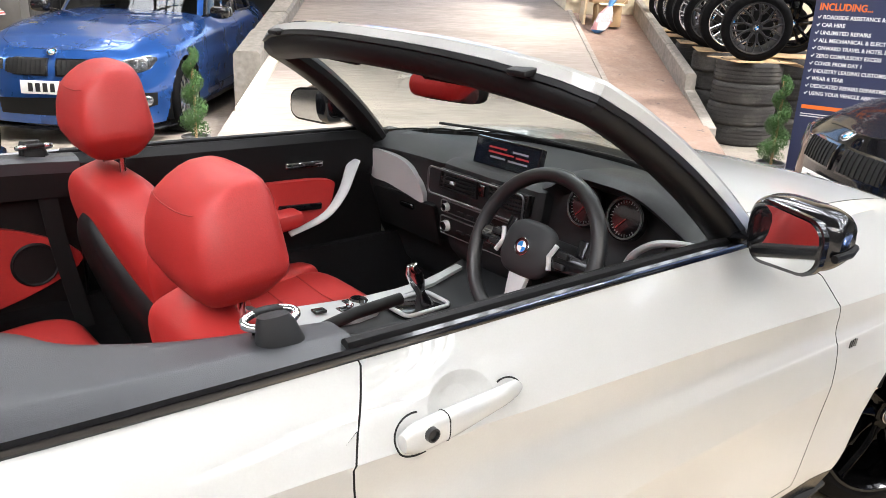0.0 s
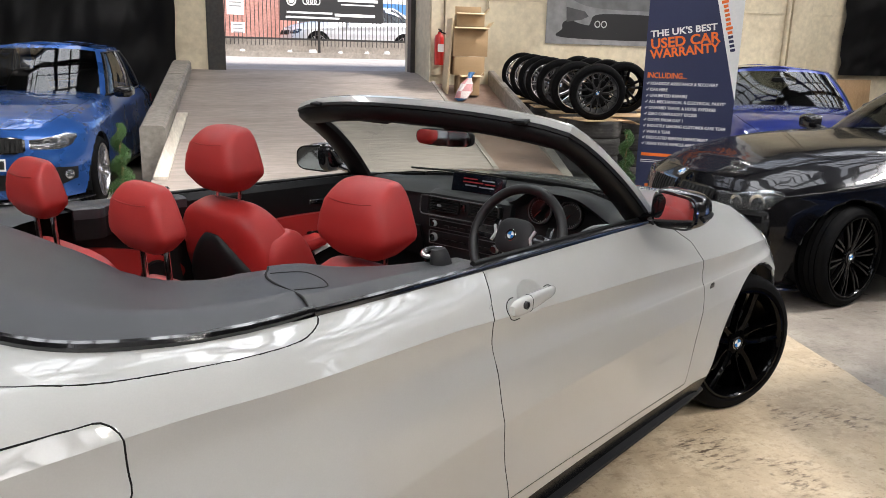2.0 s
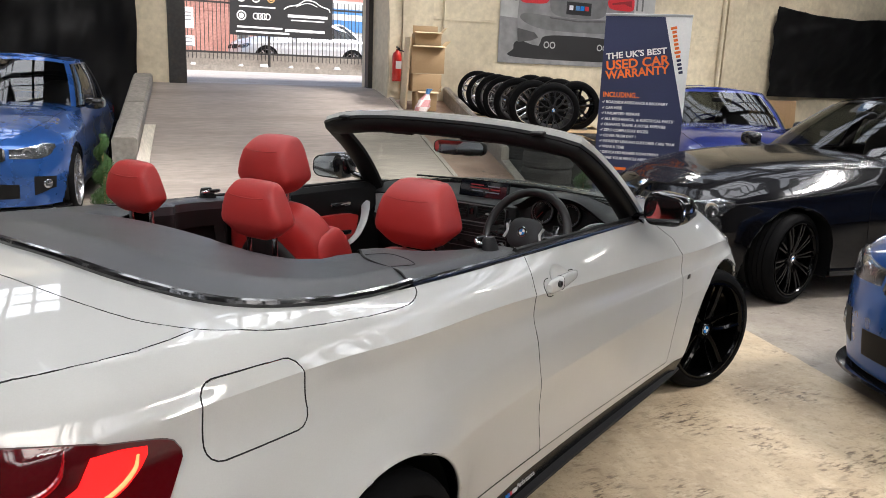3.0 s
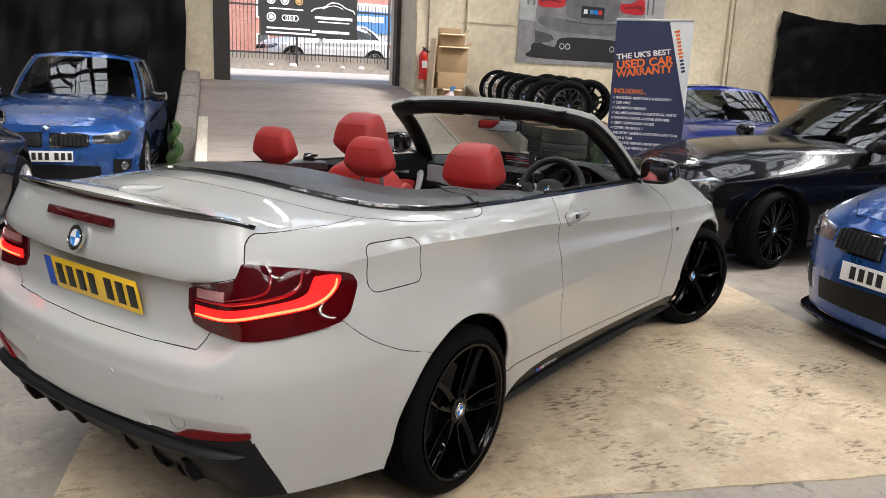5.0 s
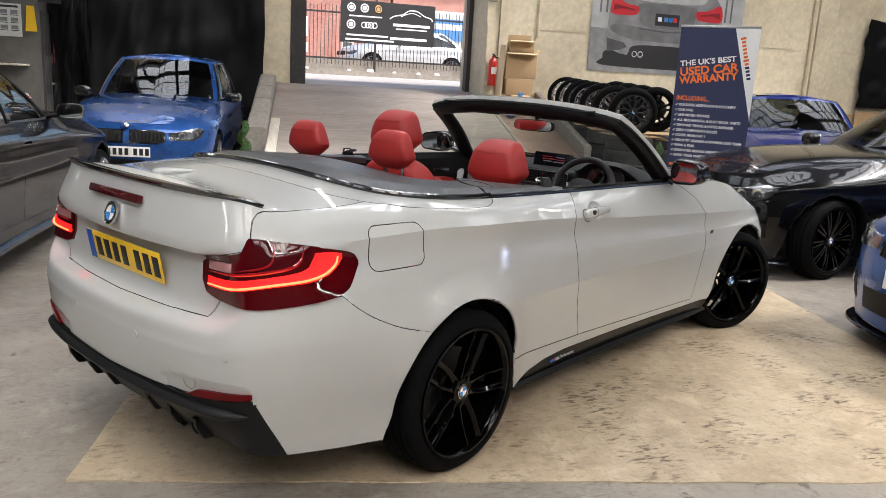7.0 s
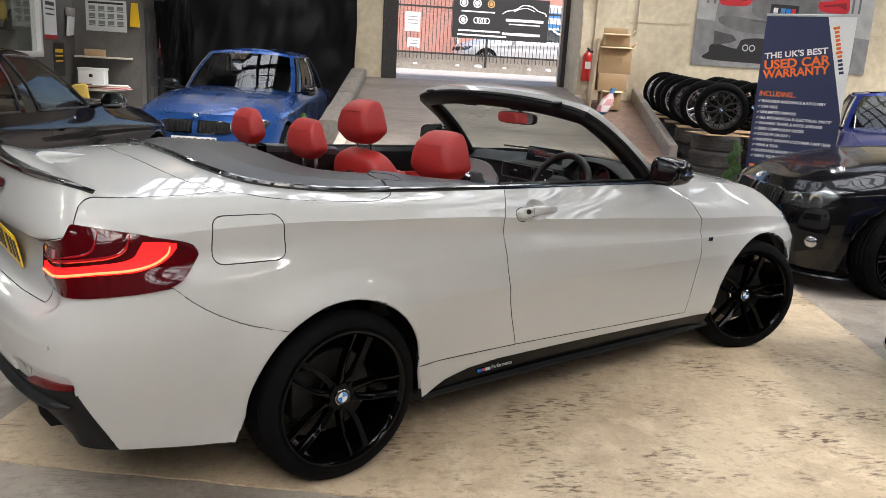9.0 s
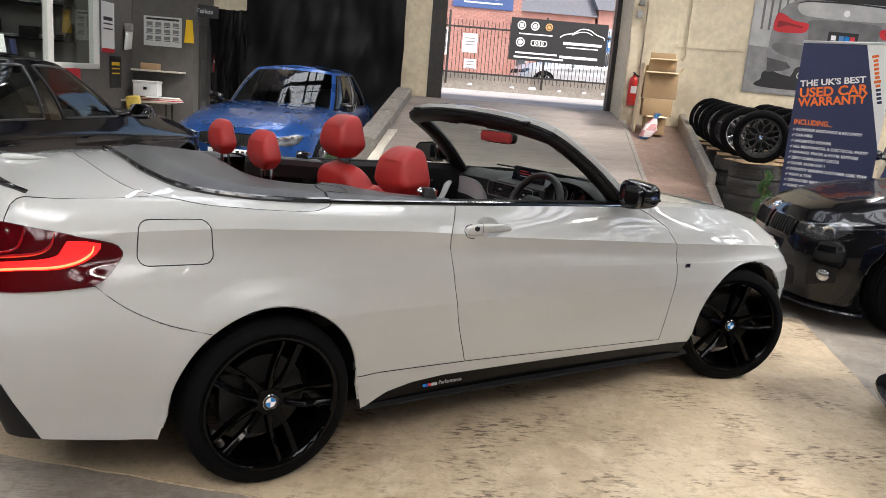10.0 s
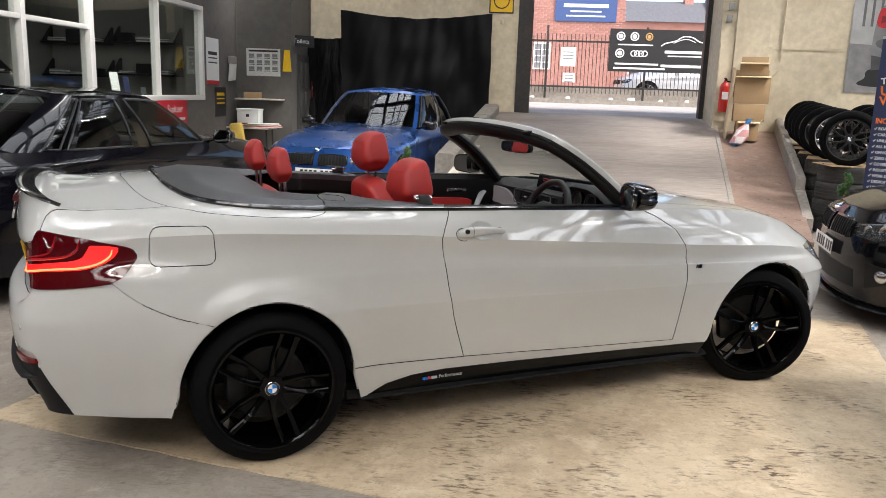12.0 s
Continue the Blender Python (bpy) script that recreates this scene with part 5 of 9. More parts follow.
# door handles with keyhole and pull
for s in (-1, 1):
    hd = thing("door_handle", "", "")
    hd.parent = PART["driver_door" if s < 0 else "passenger_door"]
    b = bmesh.new()
    rings = []
    for k in range(23):
        f = k / 22
        x = 0.832 + 0.245 * f
        c = skin.side(x, 0.908 + 0.004 * f, ease([(0, 0.012), (0.12, 0.021), (0.35, 0.026), (0.7, 0.024), (0.92, 0.010), (1, 0.002)], f))
        hz, hy = ease([(0, 0.012), (0.06, 0.021), (0.2, 0.0225), (0.7, 0.0155), (0.95, 0.0125), (1, 0.006)], f), ease([(0, 0.010), (0.1, 0.015), (0.8, 0.012), (1, 0.008)], f)
        rings.append([(c.x, s * (abs(c.y) + hy * math.copysign(abs(math.cos(t)) ** 0.7, math.cos(t))), c.z + hz * math.copysign(abs(math.sin(t)) ** 0.7, math.sin(t))) for t in [2 * math.pi * j / 16 for j in range(16)]])
    loft(b, rings)
    part("pull", b, WHITE, hd)
    b = bmesh.new()
    cut = [Vector(p) for p in rings[6]]
    mid = sum(cut, Vector()) / len(cut)
    tube(b, [mid + (p - mid) * 1.012 for p in cut], 0.0009, 6, closed=True)
    part("handle_split", b, SEAM, hd)
    for cx, cz, rx, rz, a0, a1 in ((0.868, 0.908, 0.040, 0.0265, 75, 285), (1.050, 0.912, 0.030, 0.0165, -20, 115)):
        b = bmesh.new()
        pts = []
        for k in range(17):
            t = radians(a0 + (a1 - a0) * k / 16)
            c = skin.side(cx + rx * math.cos(t), cz + rz * math.sin(t), 0.0005)
            pts.append((c.x, s * abs(c.y), c.z))
        tube(b, pts, 0.0015, 6)
        part("handle_gap", b, SEAM, hd)
    if s < 0:
        b = bmesh.new()
        c = skin.side(0.866, 0.905, 0.041)
        spin(b, [(0.0, -0.003), (0.0072, -0.003), (0.0085, 0.002), (0.0105, 0.0015), (0.011, -0.006)], 20, "z")
        part("keyhole", b, surface("keyhole_grey", (0.035, 0.035, 0.035), 0.4, 0.5), hd, "", Matrix.Translation(c) @ pose(0, 0, 0, 90))
    b = bmesh.new()
    for x, w in ((2.186, 0.006), (2.197, 0.008), (2.210, 0.018)):
        c = skin.side(x, 0.690, 0.002)
        box(b, (w * 0.8, 0.003, 0.020), (c.x, s * abs(c.y), c.z), (0, 14, 0))
    part("wing_badge", b, GLOSSBLACK, car, "tiny dark wing badge")

# seam from the rear arch to the door's foot
for s in (-1, 1):
    b = bmesh.new()
    tube(b, [(c.x, s * (abs(c.y) + flare(c.x, c.z)), c.z) for c in [skin.side(0.366 + 0.524 * k / 24, 0.352 - 0.014 * k / 24, 0.0006) for k in range(25)]], 0.0018, 6)
    part("sill_seam", b, SEAM, car)

# skirt blade and its marking as plain bars
for s in (-1, 1):
    b = bmesh.new()
    rings = []
    for k in range(30):
        x = 0.40 + 1.95 * k / 29
        c = skin.side(x, skin.column(skin.q_at(x))[0].z + 0.005)
        y = abs(c.y)
        g = math.sin(math.pi * min(1, max(0, (k + .5) / 30))) ** 0.3
        rings.append([(x, s * (y - 0.02), c.z + 0.012), (x, s * (y + 0.028 * g), c.z - 0.004), (x, s * (y + 0.030 * g), c.z - 0.012), (x, s * (y - 0.02), c.z - 0.014)])
    loft(b, rings)
    part("skirt_blade", b, MATTBLACK, car)
for x, w, mt in ((0.700, 0.012, BADGE_BLUE), (0.714, 0.012, EUROBLUE), (0.728, 0.012, REDPRINT), (0.752, 0.028, PALEPRINT)):
    c = skin.side(x, 0.252, 0.007)
    b = bmesh.new()
    box(b, (w, 0.002, 0.012), (0, 0, 0), (0, 12 if w < 0.02 else 0, 0))
    part("marking_bar", b, mt, car, "", pose(c.x, c.y, c.z, -14, 0, 0))
c = skin.side(0.775, 0.246, 0.007)
lettering("marking_word", "Performance", 0.023, PALEPRINT, car, pose(c.x, c.y, c.z, 76, 0, 0.6), depth=0.0008, shear=0.15)

# wing mirrors
for s in (-1, 1):
    mi = thing("wing_mirror", "", "")
    mi.parent = car
    cy = s * 0.880
    cx = 1.745
    def cap(x, y, z, s=s):
        return (x * (1.0 if x > 0 else 0.55), y, z * (1 - 0.12 * y * s))
    b = superell(cx, cy, 1.062, 0.082, 0.096, 0.066, 0.62, 28, 16, cap)
    for f in b.faces:
        f.material_index = 0 if f.calc_center_median().z > 1.055 + 0.02 * (abs(f.calc_center_median().y) - 0.93) else 1
    part("shell", b, [GLOSSBLACK, GLOSSBLACK], mi)
    b = bmesh.new()
    prism(b, [(a, c * (1 - 0.15 * a * s / 0.12)) for a, c in rounded(0.158, 0.104, 0.036, 6)], 0.004, lambda a, c, d: (d, a, c))
    part("glass", b, MIRROR, mi, "", pose(cx - 0.055, cy, 1.060, 0, 3, -16 if s < 0 else 27))
    b = bmesh.new()
    prism(b, [(a, c * (1 - 0.15 * a * s / 0.12)) for a, c in rounded(0.176, 0.120, 0.042, 6)], 0.012, lambda a, c, d: (d, a, c))
    part("glass_bezel", b, GLOSSBLACK, mi, "", pose(cx - 0.050, cy, 1.060, 0, 3, -16 if s < 0 else 27))
    b = bmesh.new()
    tube(b, [(1.80, s * 0.725, 1.005), (1.79, s * 0.78, 1.018), (1.765, s * 0.84, 1.035)], 0.030, 10, flat=0.55)
    part("stalk", b, GLOSSBLACK, mi)
    b = bmesh.new()
    tube(b, [(cx + 0.05, cy + s * 0.090, 1.050), (cx + 0.01, cy + s * 0.100, 1.048), (cx - 0.04, cy + s * 0.094, 1.046)], 0.008, 8)
    part("indicator", b, MATTBLACK, mi)

# windscreen: glass between the cowl and the header rail
def ws_bottom(f):
    return Vector((cowl_x(0.70 * f), 0.70 * f, 0.985 + 0.020 * (1 - f * f)))


def ws_top(f):
    return Vector((1.385 + 0.055 * abs(f) ** 2, 0.60 * f, 1.355 - 0.045 * abs(f) ** 2.5))


def ws(f, g):
    p = ws_bottom(f).lerp(ws_top(f), g)
    bulge = 4 * g * (1 - g) * 0.022
    return p + Vector((bulge * 0.5, 0, bulge))


b = bmesh.new()
rows = [[b.verts.new(ws(-1 + 2 * i / 30, j / 14)) for j in range(15)] for i in range(31)]
grid_faces(b, rows)
wsg = part("windscreen", b, WINDSCREEN, car, "lightly tinted raked windscreen")
wsg.visible_shadow = False
frame_path = [ws(-1, g / 10) for g in range(11)] + [ws(-1 + 2 * k / 24, 1.0) for k in range(1, 24)] + [ws(1, 1 - g / 10) for g in range(11)]


def around(path, section):
    """A frame bar of given section swept along the windscreen's edge."""
    b = bmesh.new()
    rings = []
    n = len(path)
    for i, p in enumerate(path):
        d = (path[min(i + 1, n - 1)] - path[max(i - 1, 0)]).normalized()
        mid = Vector((1.72, 0, 1.17))
        inw = (mid - p)
        inw = (inw - d * inw.dot(d)).normalized()
        up = d.cross(inw).normalized()
        if up.z < 0:
            up = -up
        rings.append([p + inw * a + up * c for a, c in section])
    loft(b, rings)
    return b


part("screen_frame_outer", around(frame_path, [(-0.056, -0.012), (-0.054, 0.010), (-0.042, 0.021), (-0.024, 0.023), (-0.012, 0.014), (-0.012, -0.006)]), WHITE, car, "white painted windscreen surround")
part("screen_frame_inner", around(frame_path, [(-0.050, -0.030), (-0.048, -0.008), (-0.010, -0.004), (-0.008, 0.010), (0.018, 0.010), (0.048, -0.012), (0.050, -0.032), (0.028, -0.052), (-0.020, -0.058), (-0.042, -0.046)]), MATTBLACK, car, "dark grey trimmed windscreen pillars and header rail")
part("screen_seal", around(frame_path, [(-0.057, -0.026), (-0.056, -0.013), (-0.046, -0.010), (-0.042, -0.016), (-0.044, -0.028)]), MATTBLACK, car)
# header rail's catch blocks, sun visors
for s in (-1, 1):
    b = bmesh.new()
    box(b, (0.085, 0.34, 0.016), (0, 0, 0), bevel=0.007)
    part("sun_visor", b, MATTBLACK, car, "", pose(1.440, s * 0.30, 1.306, 0, -18, -s * 3))
    b = bmesh.new()
    box(b, (0.050, 0.055, 0.014), (0, 0, 0), bevel=0.006)
    part("header_catch", b, MATTBLACK, car, "", pose(1.365, s * 0.48, 1.345, 0, -8, 0))
b = superell(0, 0, 0, 0.020, 0.125, 0.034, 0.55, 28, 12)
im = part("interior_mirror", b, MATTBLACK, car, "", pose(1.600, 0.022, 1.235, 0, -0.6, 12))
b = bmesh.new()
prism(b, [(a, c) for a, c in rounded(0.228, 0.056, 0.024, 6)], 0.003, lambda a, c, d: (d, a, c))
part("mirror_face", b, MIRROR, im, "", pose(-0.0215, 0, 0))
b = bmesh.new()
tube(b, [(0.01, 0.0, 0.015), (0.01, -0.01, 0.04), (-0.025, -0.02, 0.075)], 0.014, 10)
part("mirror_mount", b, MATTBLACK, im)
b = bmesh.new()
tube(b, [(2.16, -0.45, 1.004), (2.14, -0.10, 1.018), (2.13, 0.18, 1.020)], 0.005, 6)
part("wiper", b, MATTBLACK, car)
b = bmesh.new()
tube(b, [(2.20, 0.0, 1.006), (2.13, 0.35, 1.014), (2.02, 0.56, 1.020)], 0.005, 6)
part("wiper", b, MATTBLACK, car)
b = bmesh.new()
rings = []
for k in range(25):
    f = -1 + 2 * k / 24
    p = ws_bottom(f)
    rings.append([(p.x - 0.01, p.y, p.z + 0.004), (p.x + 0.10, p.y * 0.98, p.z - 0.002), (p.x + 0.10, p.y * 0.98, p.z - 0.03), (p.x - 0.01, p.y, p.z - 0.03)])
loft(b, rings)
part("cowl", b, MATTBLACK, car)

# headlamps
for mirror in (False, True):
    b = patch(skin, 13.35, 15.6, lambda q: ease([(13.35, .725), (14, .655), (15.6, .615)], q), lambda q: ease([(13.35, .745), (14, .755), (15.6, .695)], q), 20, 6, 0.004, 0.02, mirror)
    hl = part("headlamp", b, surface("headlamp_chrome", (0.45, 0.46, 0.48), 0.15, 0.8, coat=1.0), car, "clear headlamp")
b = patch(skin, 15.9, 17.0, lambda q: .56, lambda q: .68, 10, 4, 0.004, 0.02)
part("grille", b, GLOSSBLACK, car)
b = patch(skin, 15.9, 17.0, lambda q: .56, lambda q: .68, 10, 4, 0.004, 0.02, True)
part("grille", b, GLOSSBLACK, car)
b = patch(skin, 14.2, 17.0, lambda q: .23, lambda q: .36, 18, 4, 0.004, 0.02)
part("air_intake", b, MATTBLACK, car)
b = patch(skin, 14.2, 17.0, lambda q: .23, lambda q: .36, 18, 4, 0.004, 0.02, True)
part("air_intake", b, MATTBLACK, car)

# folded-roof cover: grey soft panel round the rear of the cabin
def outer_edge(a):
    t = abs(a)
    x = ease([(0, -0.355), (0.25, -0.338), (0.45, -0.290), (0.58, -0.225), (0.70, -0.12), (0.80, 0.0), (0.90, 0.145), (1.0, 0.285)], t)
    y = ease([(0, 0), (0.25, 0.30), (0.45, 0.50), (0.58, 0.605), (0.70, 0.672), (0.80, 0.705), (0.90, 0.715), (1.0, 0.712)], t)
    return Vector((x, math.copysign(y, a), 0))


def inner_edge(a):
    t = abs(a)
    return Vector((ease([(0, 0.115), (0.55, 0.11), (0.72, 0.13), (0.86, 0.24), (1.0, 0.345)], t), math.copysign(ease([(0, 0), (0.55, 0.30), (0.72, 0.385), (0.86, 0.445), (1.0, 0.47)], t), a), 0))


def joint_x(y):
    """Where the cover meets the side rail, at half-width y."""
    return ease([(0.44, 0.352), (0.475, 0.336), (0.50, 0.318), (0.53, 0.288), (0.56, 0.272), (0.60, 0.266), (0.64, 0.267), (0.675, 0.267), (0.70, 0.261), (0.72, 0.259)], abs(y))


b = bmesh.new()
rows = []
na, nb = 96, 20
for i in range(na + 1):
    a = -1 + 2 * i / na
    o, n_ = outer_edge(a), inner_edge(a)
    row = []
    for k in range(nb + 1):
        f = k / nb
        p = o.lerp(n_, f)
        p.x = min(p.x, joint_x(p.y) - 0.0015)
        z = skin.deck_z(min(p.x, 0.28), p.y) + (0.018 * f / 0.25 if f <= 0.25 else ease([(0.25, 0.018), (0.33, 0.015), (0.6, 0.006), (0.72, 0.003), (1.0, -0.016)], f))
        z -= 0.034 * max(0.0, f - 0.80) / 0.20 * min(1.0, max(0.0, (0.90 - abs(a)) / 0.25))
        row.append(b.verts.new((p.x, p.y, z)))
    rows.append(row)
grid_faces(b, rows)
part("roof_cover", b, TONNEAU, car, "dark grey soft cover over the folded roof")
rim_pts = []
for i in range(61):
    p = outer_edge(-1 + 2 * i / 60)
    if p.x < 0.245:
        rim_pts.append((p.x - 0.006, p.y * 1.006, skin.deck_z(min(p.x, 0.28), p.y) + 0.006))
rim_pts = [(0.2585,) + rim_pts[0][1:]] + rim_pts + [(0.2585,) + rim_pts[-1][1:]]
part("roof_cover_trim", strip_along(rim_pts, 0.010, 0.011), GLOSSBLACK, car)

# grey side rails from the cover to the doors, with the flap outline and the belt guides
def rail_z(x, y):
    """Height of the side rail: a sloping flank up to a crease, then a nearly flat soft top."""
    t = skin.column(skin.q_at(x))[-1]
    w = abs(t.y)
    flank = min(1.0, max(0.0, (w - 0.012 - abs(y)) / 0.042))
    swell = ease([(0.28, 0.044), (0.50, 0.031), (0.70, 0.014), (0.84, 0.0)], x)
    return t.z + 0.003 + ease([(0.28, 0.020), (0.62, 0.017), (0.84, 0.012)], x) * flank + swell * (1 - (y / w) ** 2)


for s in (-1, 1):
    b = bmesh.new()
    rows = []
    for k in range(34):
        h = k / 33
        x = 0.284 + (0.838 - 0.284) * h
        yo = abs(skin.column(skin.q_at(x))[-1].y) - 0.012
        yi = ease([(0.28, 0.462), (0.37, 0.47), (0.52, 0.55), (0.66, 0.595), (0.84, 0.615)], x)
        across = [yo, yo - 0.021, yo - 0.040, yo - 0.046] + [yo - 0.046 + (yi - yo + 0.046) * f for f in (0.1, 0.2, 0.3, 0.4, 0.5, 0.6, 0.7, 0.8, 0.88, 0.95, 1.0)]
        row = []
        for y in across:
            xx = joint_x(y) + 0.0015 + (0.838 - joint_x(y) - 0.0015) * h
            near = max(0.0, 1 - abs(y - yi) / 0.03)
            row.append((xx, s * y, rail_z(xx, y) - 0.010 * near ** 2))
        row = [(row[0][0], row[0][1], row[0][2] - 0.024)] + row + [(row[-1][0], row[-1][1] - s * 0.001, row[-1][2] - 0.030)]
        rows.append([b.verts.new(p) for p in row])
    grid_faces(b, rows)
    inner = [tuple(r[-2].co) for r in rows]
    part("rear_side_rail", b, TONNEAU, car)
    b = bmesh.new()
    loft(b, [[(x, y, z - 0.004), (x, y + s * 0.012, z - 0.010), (x, y + s * 0.016, z - 0.095), (x, y - s * 0.001, z - 0.095)] for x, y, z in inner])
    part("rail_lining", b, MATTBLACK, car)
    b = bmesh.new()
    loop = [(0.276, 0.640), (0.313, 0.651), (0.345, 0.659), (0.362, 0.650), (0.376, 0.618), (0.380, 0.590), (0.378, 0.566), (0.364, 0.550), (0.335, 0.540), (0.300, 0.531)]
    tube(b, [(p.x, s * p.y, rail_z(p.x, p.y)) for p in catmull([(a, c, 0) for a, c in loop], 30)], 0.0016, 6)
    part("flap_gap", b, SEAM, car)
    b = bmesh.new()
    tube(b, [(joint_x(y), s * y, rail_z(max(joint_x(y), 0.262), y) - 0.001) for y in [0.490 + (0.716 - 0.490) * k / 30 for k in range(31)]], 0.0030, 6)
    part("cover_joint", b, SEAM, car)
    # belt guide: a grey wedge foot that carries an oval handle with chrome ends
    bg = thing("belt_guide", "", "")
    bg.parent, bg.matrix_basis = car, pose(0.745, s * 0.648, 1.018, 0, 0, 0)
    b = bmesh.new()
    rings = []
    for f, w, d, h in ((0, 0.037, 0.022, -0.012), (0.3, 0.036, 0.020, 0.008), (0.75, 0.029, 0.015, 0.038), (1.0, 0.023, 0.011, 0.050)):
        rings.append([(w * math.copysign(abs(math.cos(t)) ** 0.6, math.cos(t)) - 0.012 * f, s * (0.016 - 0.004 * f) + d * math.sin(t), h) for t in [2 * math.pi * j / 20 for j in range(20)]])
    loft(b, rings)
    part("foot", b, GREYTRIM, bg)
    b = bmesh.new()
    tube(b, [(-0.006 + 0.040 * math.cos(t), -s * 0.008 + 0.016 * math.sin(t), 0.036 - s * 0.006 * math.sin(t)) for t in [2 * math.pi * j / 36 for j in range(36)]], 0.0062, 10, closed=True)
    for f in b.faces:
        c = f.calc_center_median()
        f.material_index = 0 if abs(c.x + 0.004) > 0.020 else 1
    part("handle", b, [CHROME, GREYTRIM], bg)

# ---- cabin of the white car
def cushion(name, at, size, parent, mt=None, e=0.45, tweak=None, rot=(0, 0, 0), nu=28, nv=18, label=""):
    b = superell(0, 0, 0, size[0] / 2, size[1] / 2, size[2] / 2, e, nu, nv, tweak)
    return part(name, b, mt or RED, parent, label, pose(*at, *rot))


def headrest(parent, x, y, z, w, h, d, post, rake=12, foot=None):
    """A red headrest, widest in its lower third, with a stitched crown panel, on two steel posts."""
    LEVEL = ((-1.0, 0.44, 0.42, 0.0), (-0.93, 0.58, 0.62, 0.0), (-0.80, 0.70, 0.78, 0.0), (-0.50, 0.965, 0.97, 0.0), (-0.38, 1.0, 1.0, 0.0), (-0.24, 0.99, 1.0, 0.0), (0.10, 0.925, 0.96, 0.0),
             (0.48, 0.835, 0.86, 0.05), (0.60, 0.80, 0.80, 0.10), (0.74, 0.75, 0.68, 0.17), (0.88, 0.685, 0.50, 0.26), (0.96, 0.62, 0.34, 0.32), (1.0, 0.52, 0.18, 0.36))

    def at(c, k):
        return ease([(v[0], v[k]) for v in LEVEL], c)

    def back(f, c):
        """A point just off the rear face at half-width fraction f and height c."""
        return (d / 2 * (at(c, 3) - at(c, 2) * (1 - 0.16 * abs(f) ** 5)) - 0.0016, w / 2 * at(c, 1) * f, h / 2 * c)
    b = bmesh.new()
    rings = []
    for c, wd, dp, fw in LEVEL:
        ring = []
        for j in range(40):
            t = 2 * math.pi * j / 40
            ct, st = math.copysign(abs(math.cos(t)) ** 0.42, math.cos(t)), math.copysign(abs(math.sin(t)) ** 0.42, math.sin(t))
            ring.append((d / 2 * (fw + dp * ct), w / 2 * wd * st, h / 2 * (c - 0.03 * st * st * (1 if c > 0.5 else 0))))
        rings.append(ring)
    loft(b, rings)
    hr = part("headrest", b, RED, parent, "red leather headrest", pose(x, y, z, 0, -rake, 0), smooth=34)
    b = bmesh.new()
    tube(b, [back(0.72 * f, 0.50 + 0.05 * abs(f) ** 2.2) for f in [-1 + k / 12 for k in range(25)]], 0.0010, 6)
    part("stitching", b, REDSTITCH, hr)
    for s in (-1, 1):
        b = bmesh.new()
        tube(b, [(0.01, s * w * 0.22, -h * 0.42), (0.005, s * w * 0.22, -h * 0.5 - post)], 0.0075, 10)
        part("post", b, CHROME, hr)
        if foot:
            b = bmesh.new()
            spin(b, [(0.008, 0.006), (0.022, 0.006), (0.025, 0.0), (0.025, -0.01)], 20, "z")
            part("post_collar", b, MATTBLACK, hr, "", pose(0.005, s * w * 0.22, -h * 0.5 - post * 0.8))
    return hr


def front_seat(y, x=0.62, lift=0.0, bz=0.735, hz=1.10, hx=0.785):
    seat = thing("front_seat", "", "")
    seat.parent = car

    def back(a, b_, c):
        side = 0.30 * abs(b_) ** 3
        wide = 1.0 - 0.22 * max(0, c - 0.2) ** 1.5
        return (a + 0.55 * side * (1 if a > 0 else 0.15), b_ * wide, c)
    b = superell(0, 0, 0, 0.085, 0.265, 0.33, 0.50, 44, 36, back)
    part("backrest", b, RED, seat, "red leather backrest", pose(x + 0.045, y, bz, 0, -20, 0))
    b = superell(0, 0, 0, 0.086, 0.246, 0.31, 0.42, 36, 28, lambda a, b_, c: (a, b_ * (1.0 - 0.9 * max(0, c - 0.12) ** 1.5), c))
    part("back_shell", b, MATTBLACK, seat, "black plastic shell on the back", pose(x + 0.036, y, bz - 0.066, 0, -20, 0))
    for s in (-1, 1):
        b = superell(0, 0, 0, 0.105, 0.062, 0.27, 0.6, 24, 18, None)
        part("backrest_bolster", b, RED, seat, "", pose(x + 0.092, y + s * 0.205, bz - 0.035, 0, -20, -s * 6))
        b = superell(0, 0, 0, 0.24, 0.055, 0.07, 0.6, 20, 14, None)
        part("cushion_bolster", b, RED, seat, "", pose(x + 0.42, y + s * 0.225, 0.50, 0, -8, 0))

    def cush(a, b_, c):
        return (a, b_, c + 0.16 * abs(b_) ** 3 + 0.10 * max(0, a) ** 2)
    part("cushion", superell(0, 0, 0, 0.27, 0.235, 0.075, 0.45, 32, 18, cush), RED, seat, "", pose(x + 0.41, y, 0.475, 0, -6, 0))
    for xx in (x + 0.30, x + 0.42, x + 0.54):
        b = bmesh.new()
        tube(b, [(xx, y + t * 0.16, 0.553 + 0.01 * abs(t) + (xx - x - 0.42) * 0.10) for t in (-1, -0.5, 0, 0.5, 1)], 0.0022, 6)
        part("pleat", b, REDSTITCH, seat)
    b = bmesh.new()
    tube(b, [(x - 0.010 + 0.03 * abs(t), y + 0.215 * t, bz + 0.269 - 0.05 * abs(t) ** 2.5) for t in [-1 + k / 8 for k in range(17)]], 0.0018, 6)
    part("seam_stitching", b, REDSTITCH, seat)
    b = bmesh.new()
    box(b, (0.50, 0.42, 0.14), (x + 0.40, y, 0.36), bevel=0.03)
    part("seat_base", b, MATTBLACK, seat)
    headrest(seat, hx, y, hz - 0.001, 0.288, 0.221, 0.168, 0.067, 3, True)
    return seat


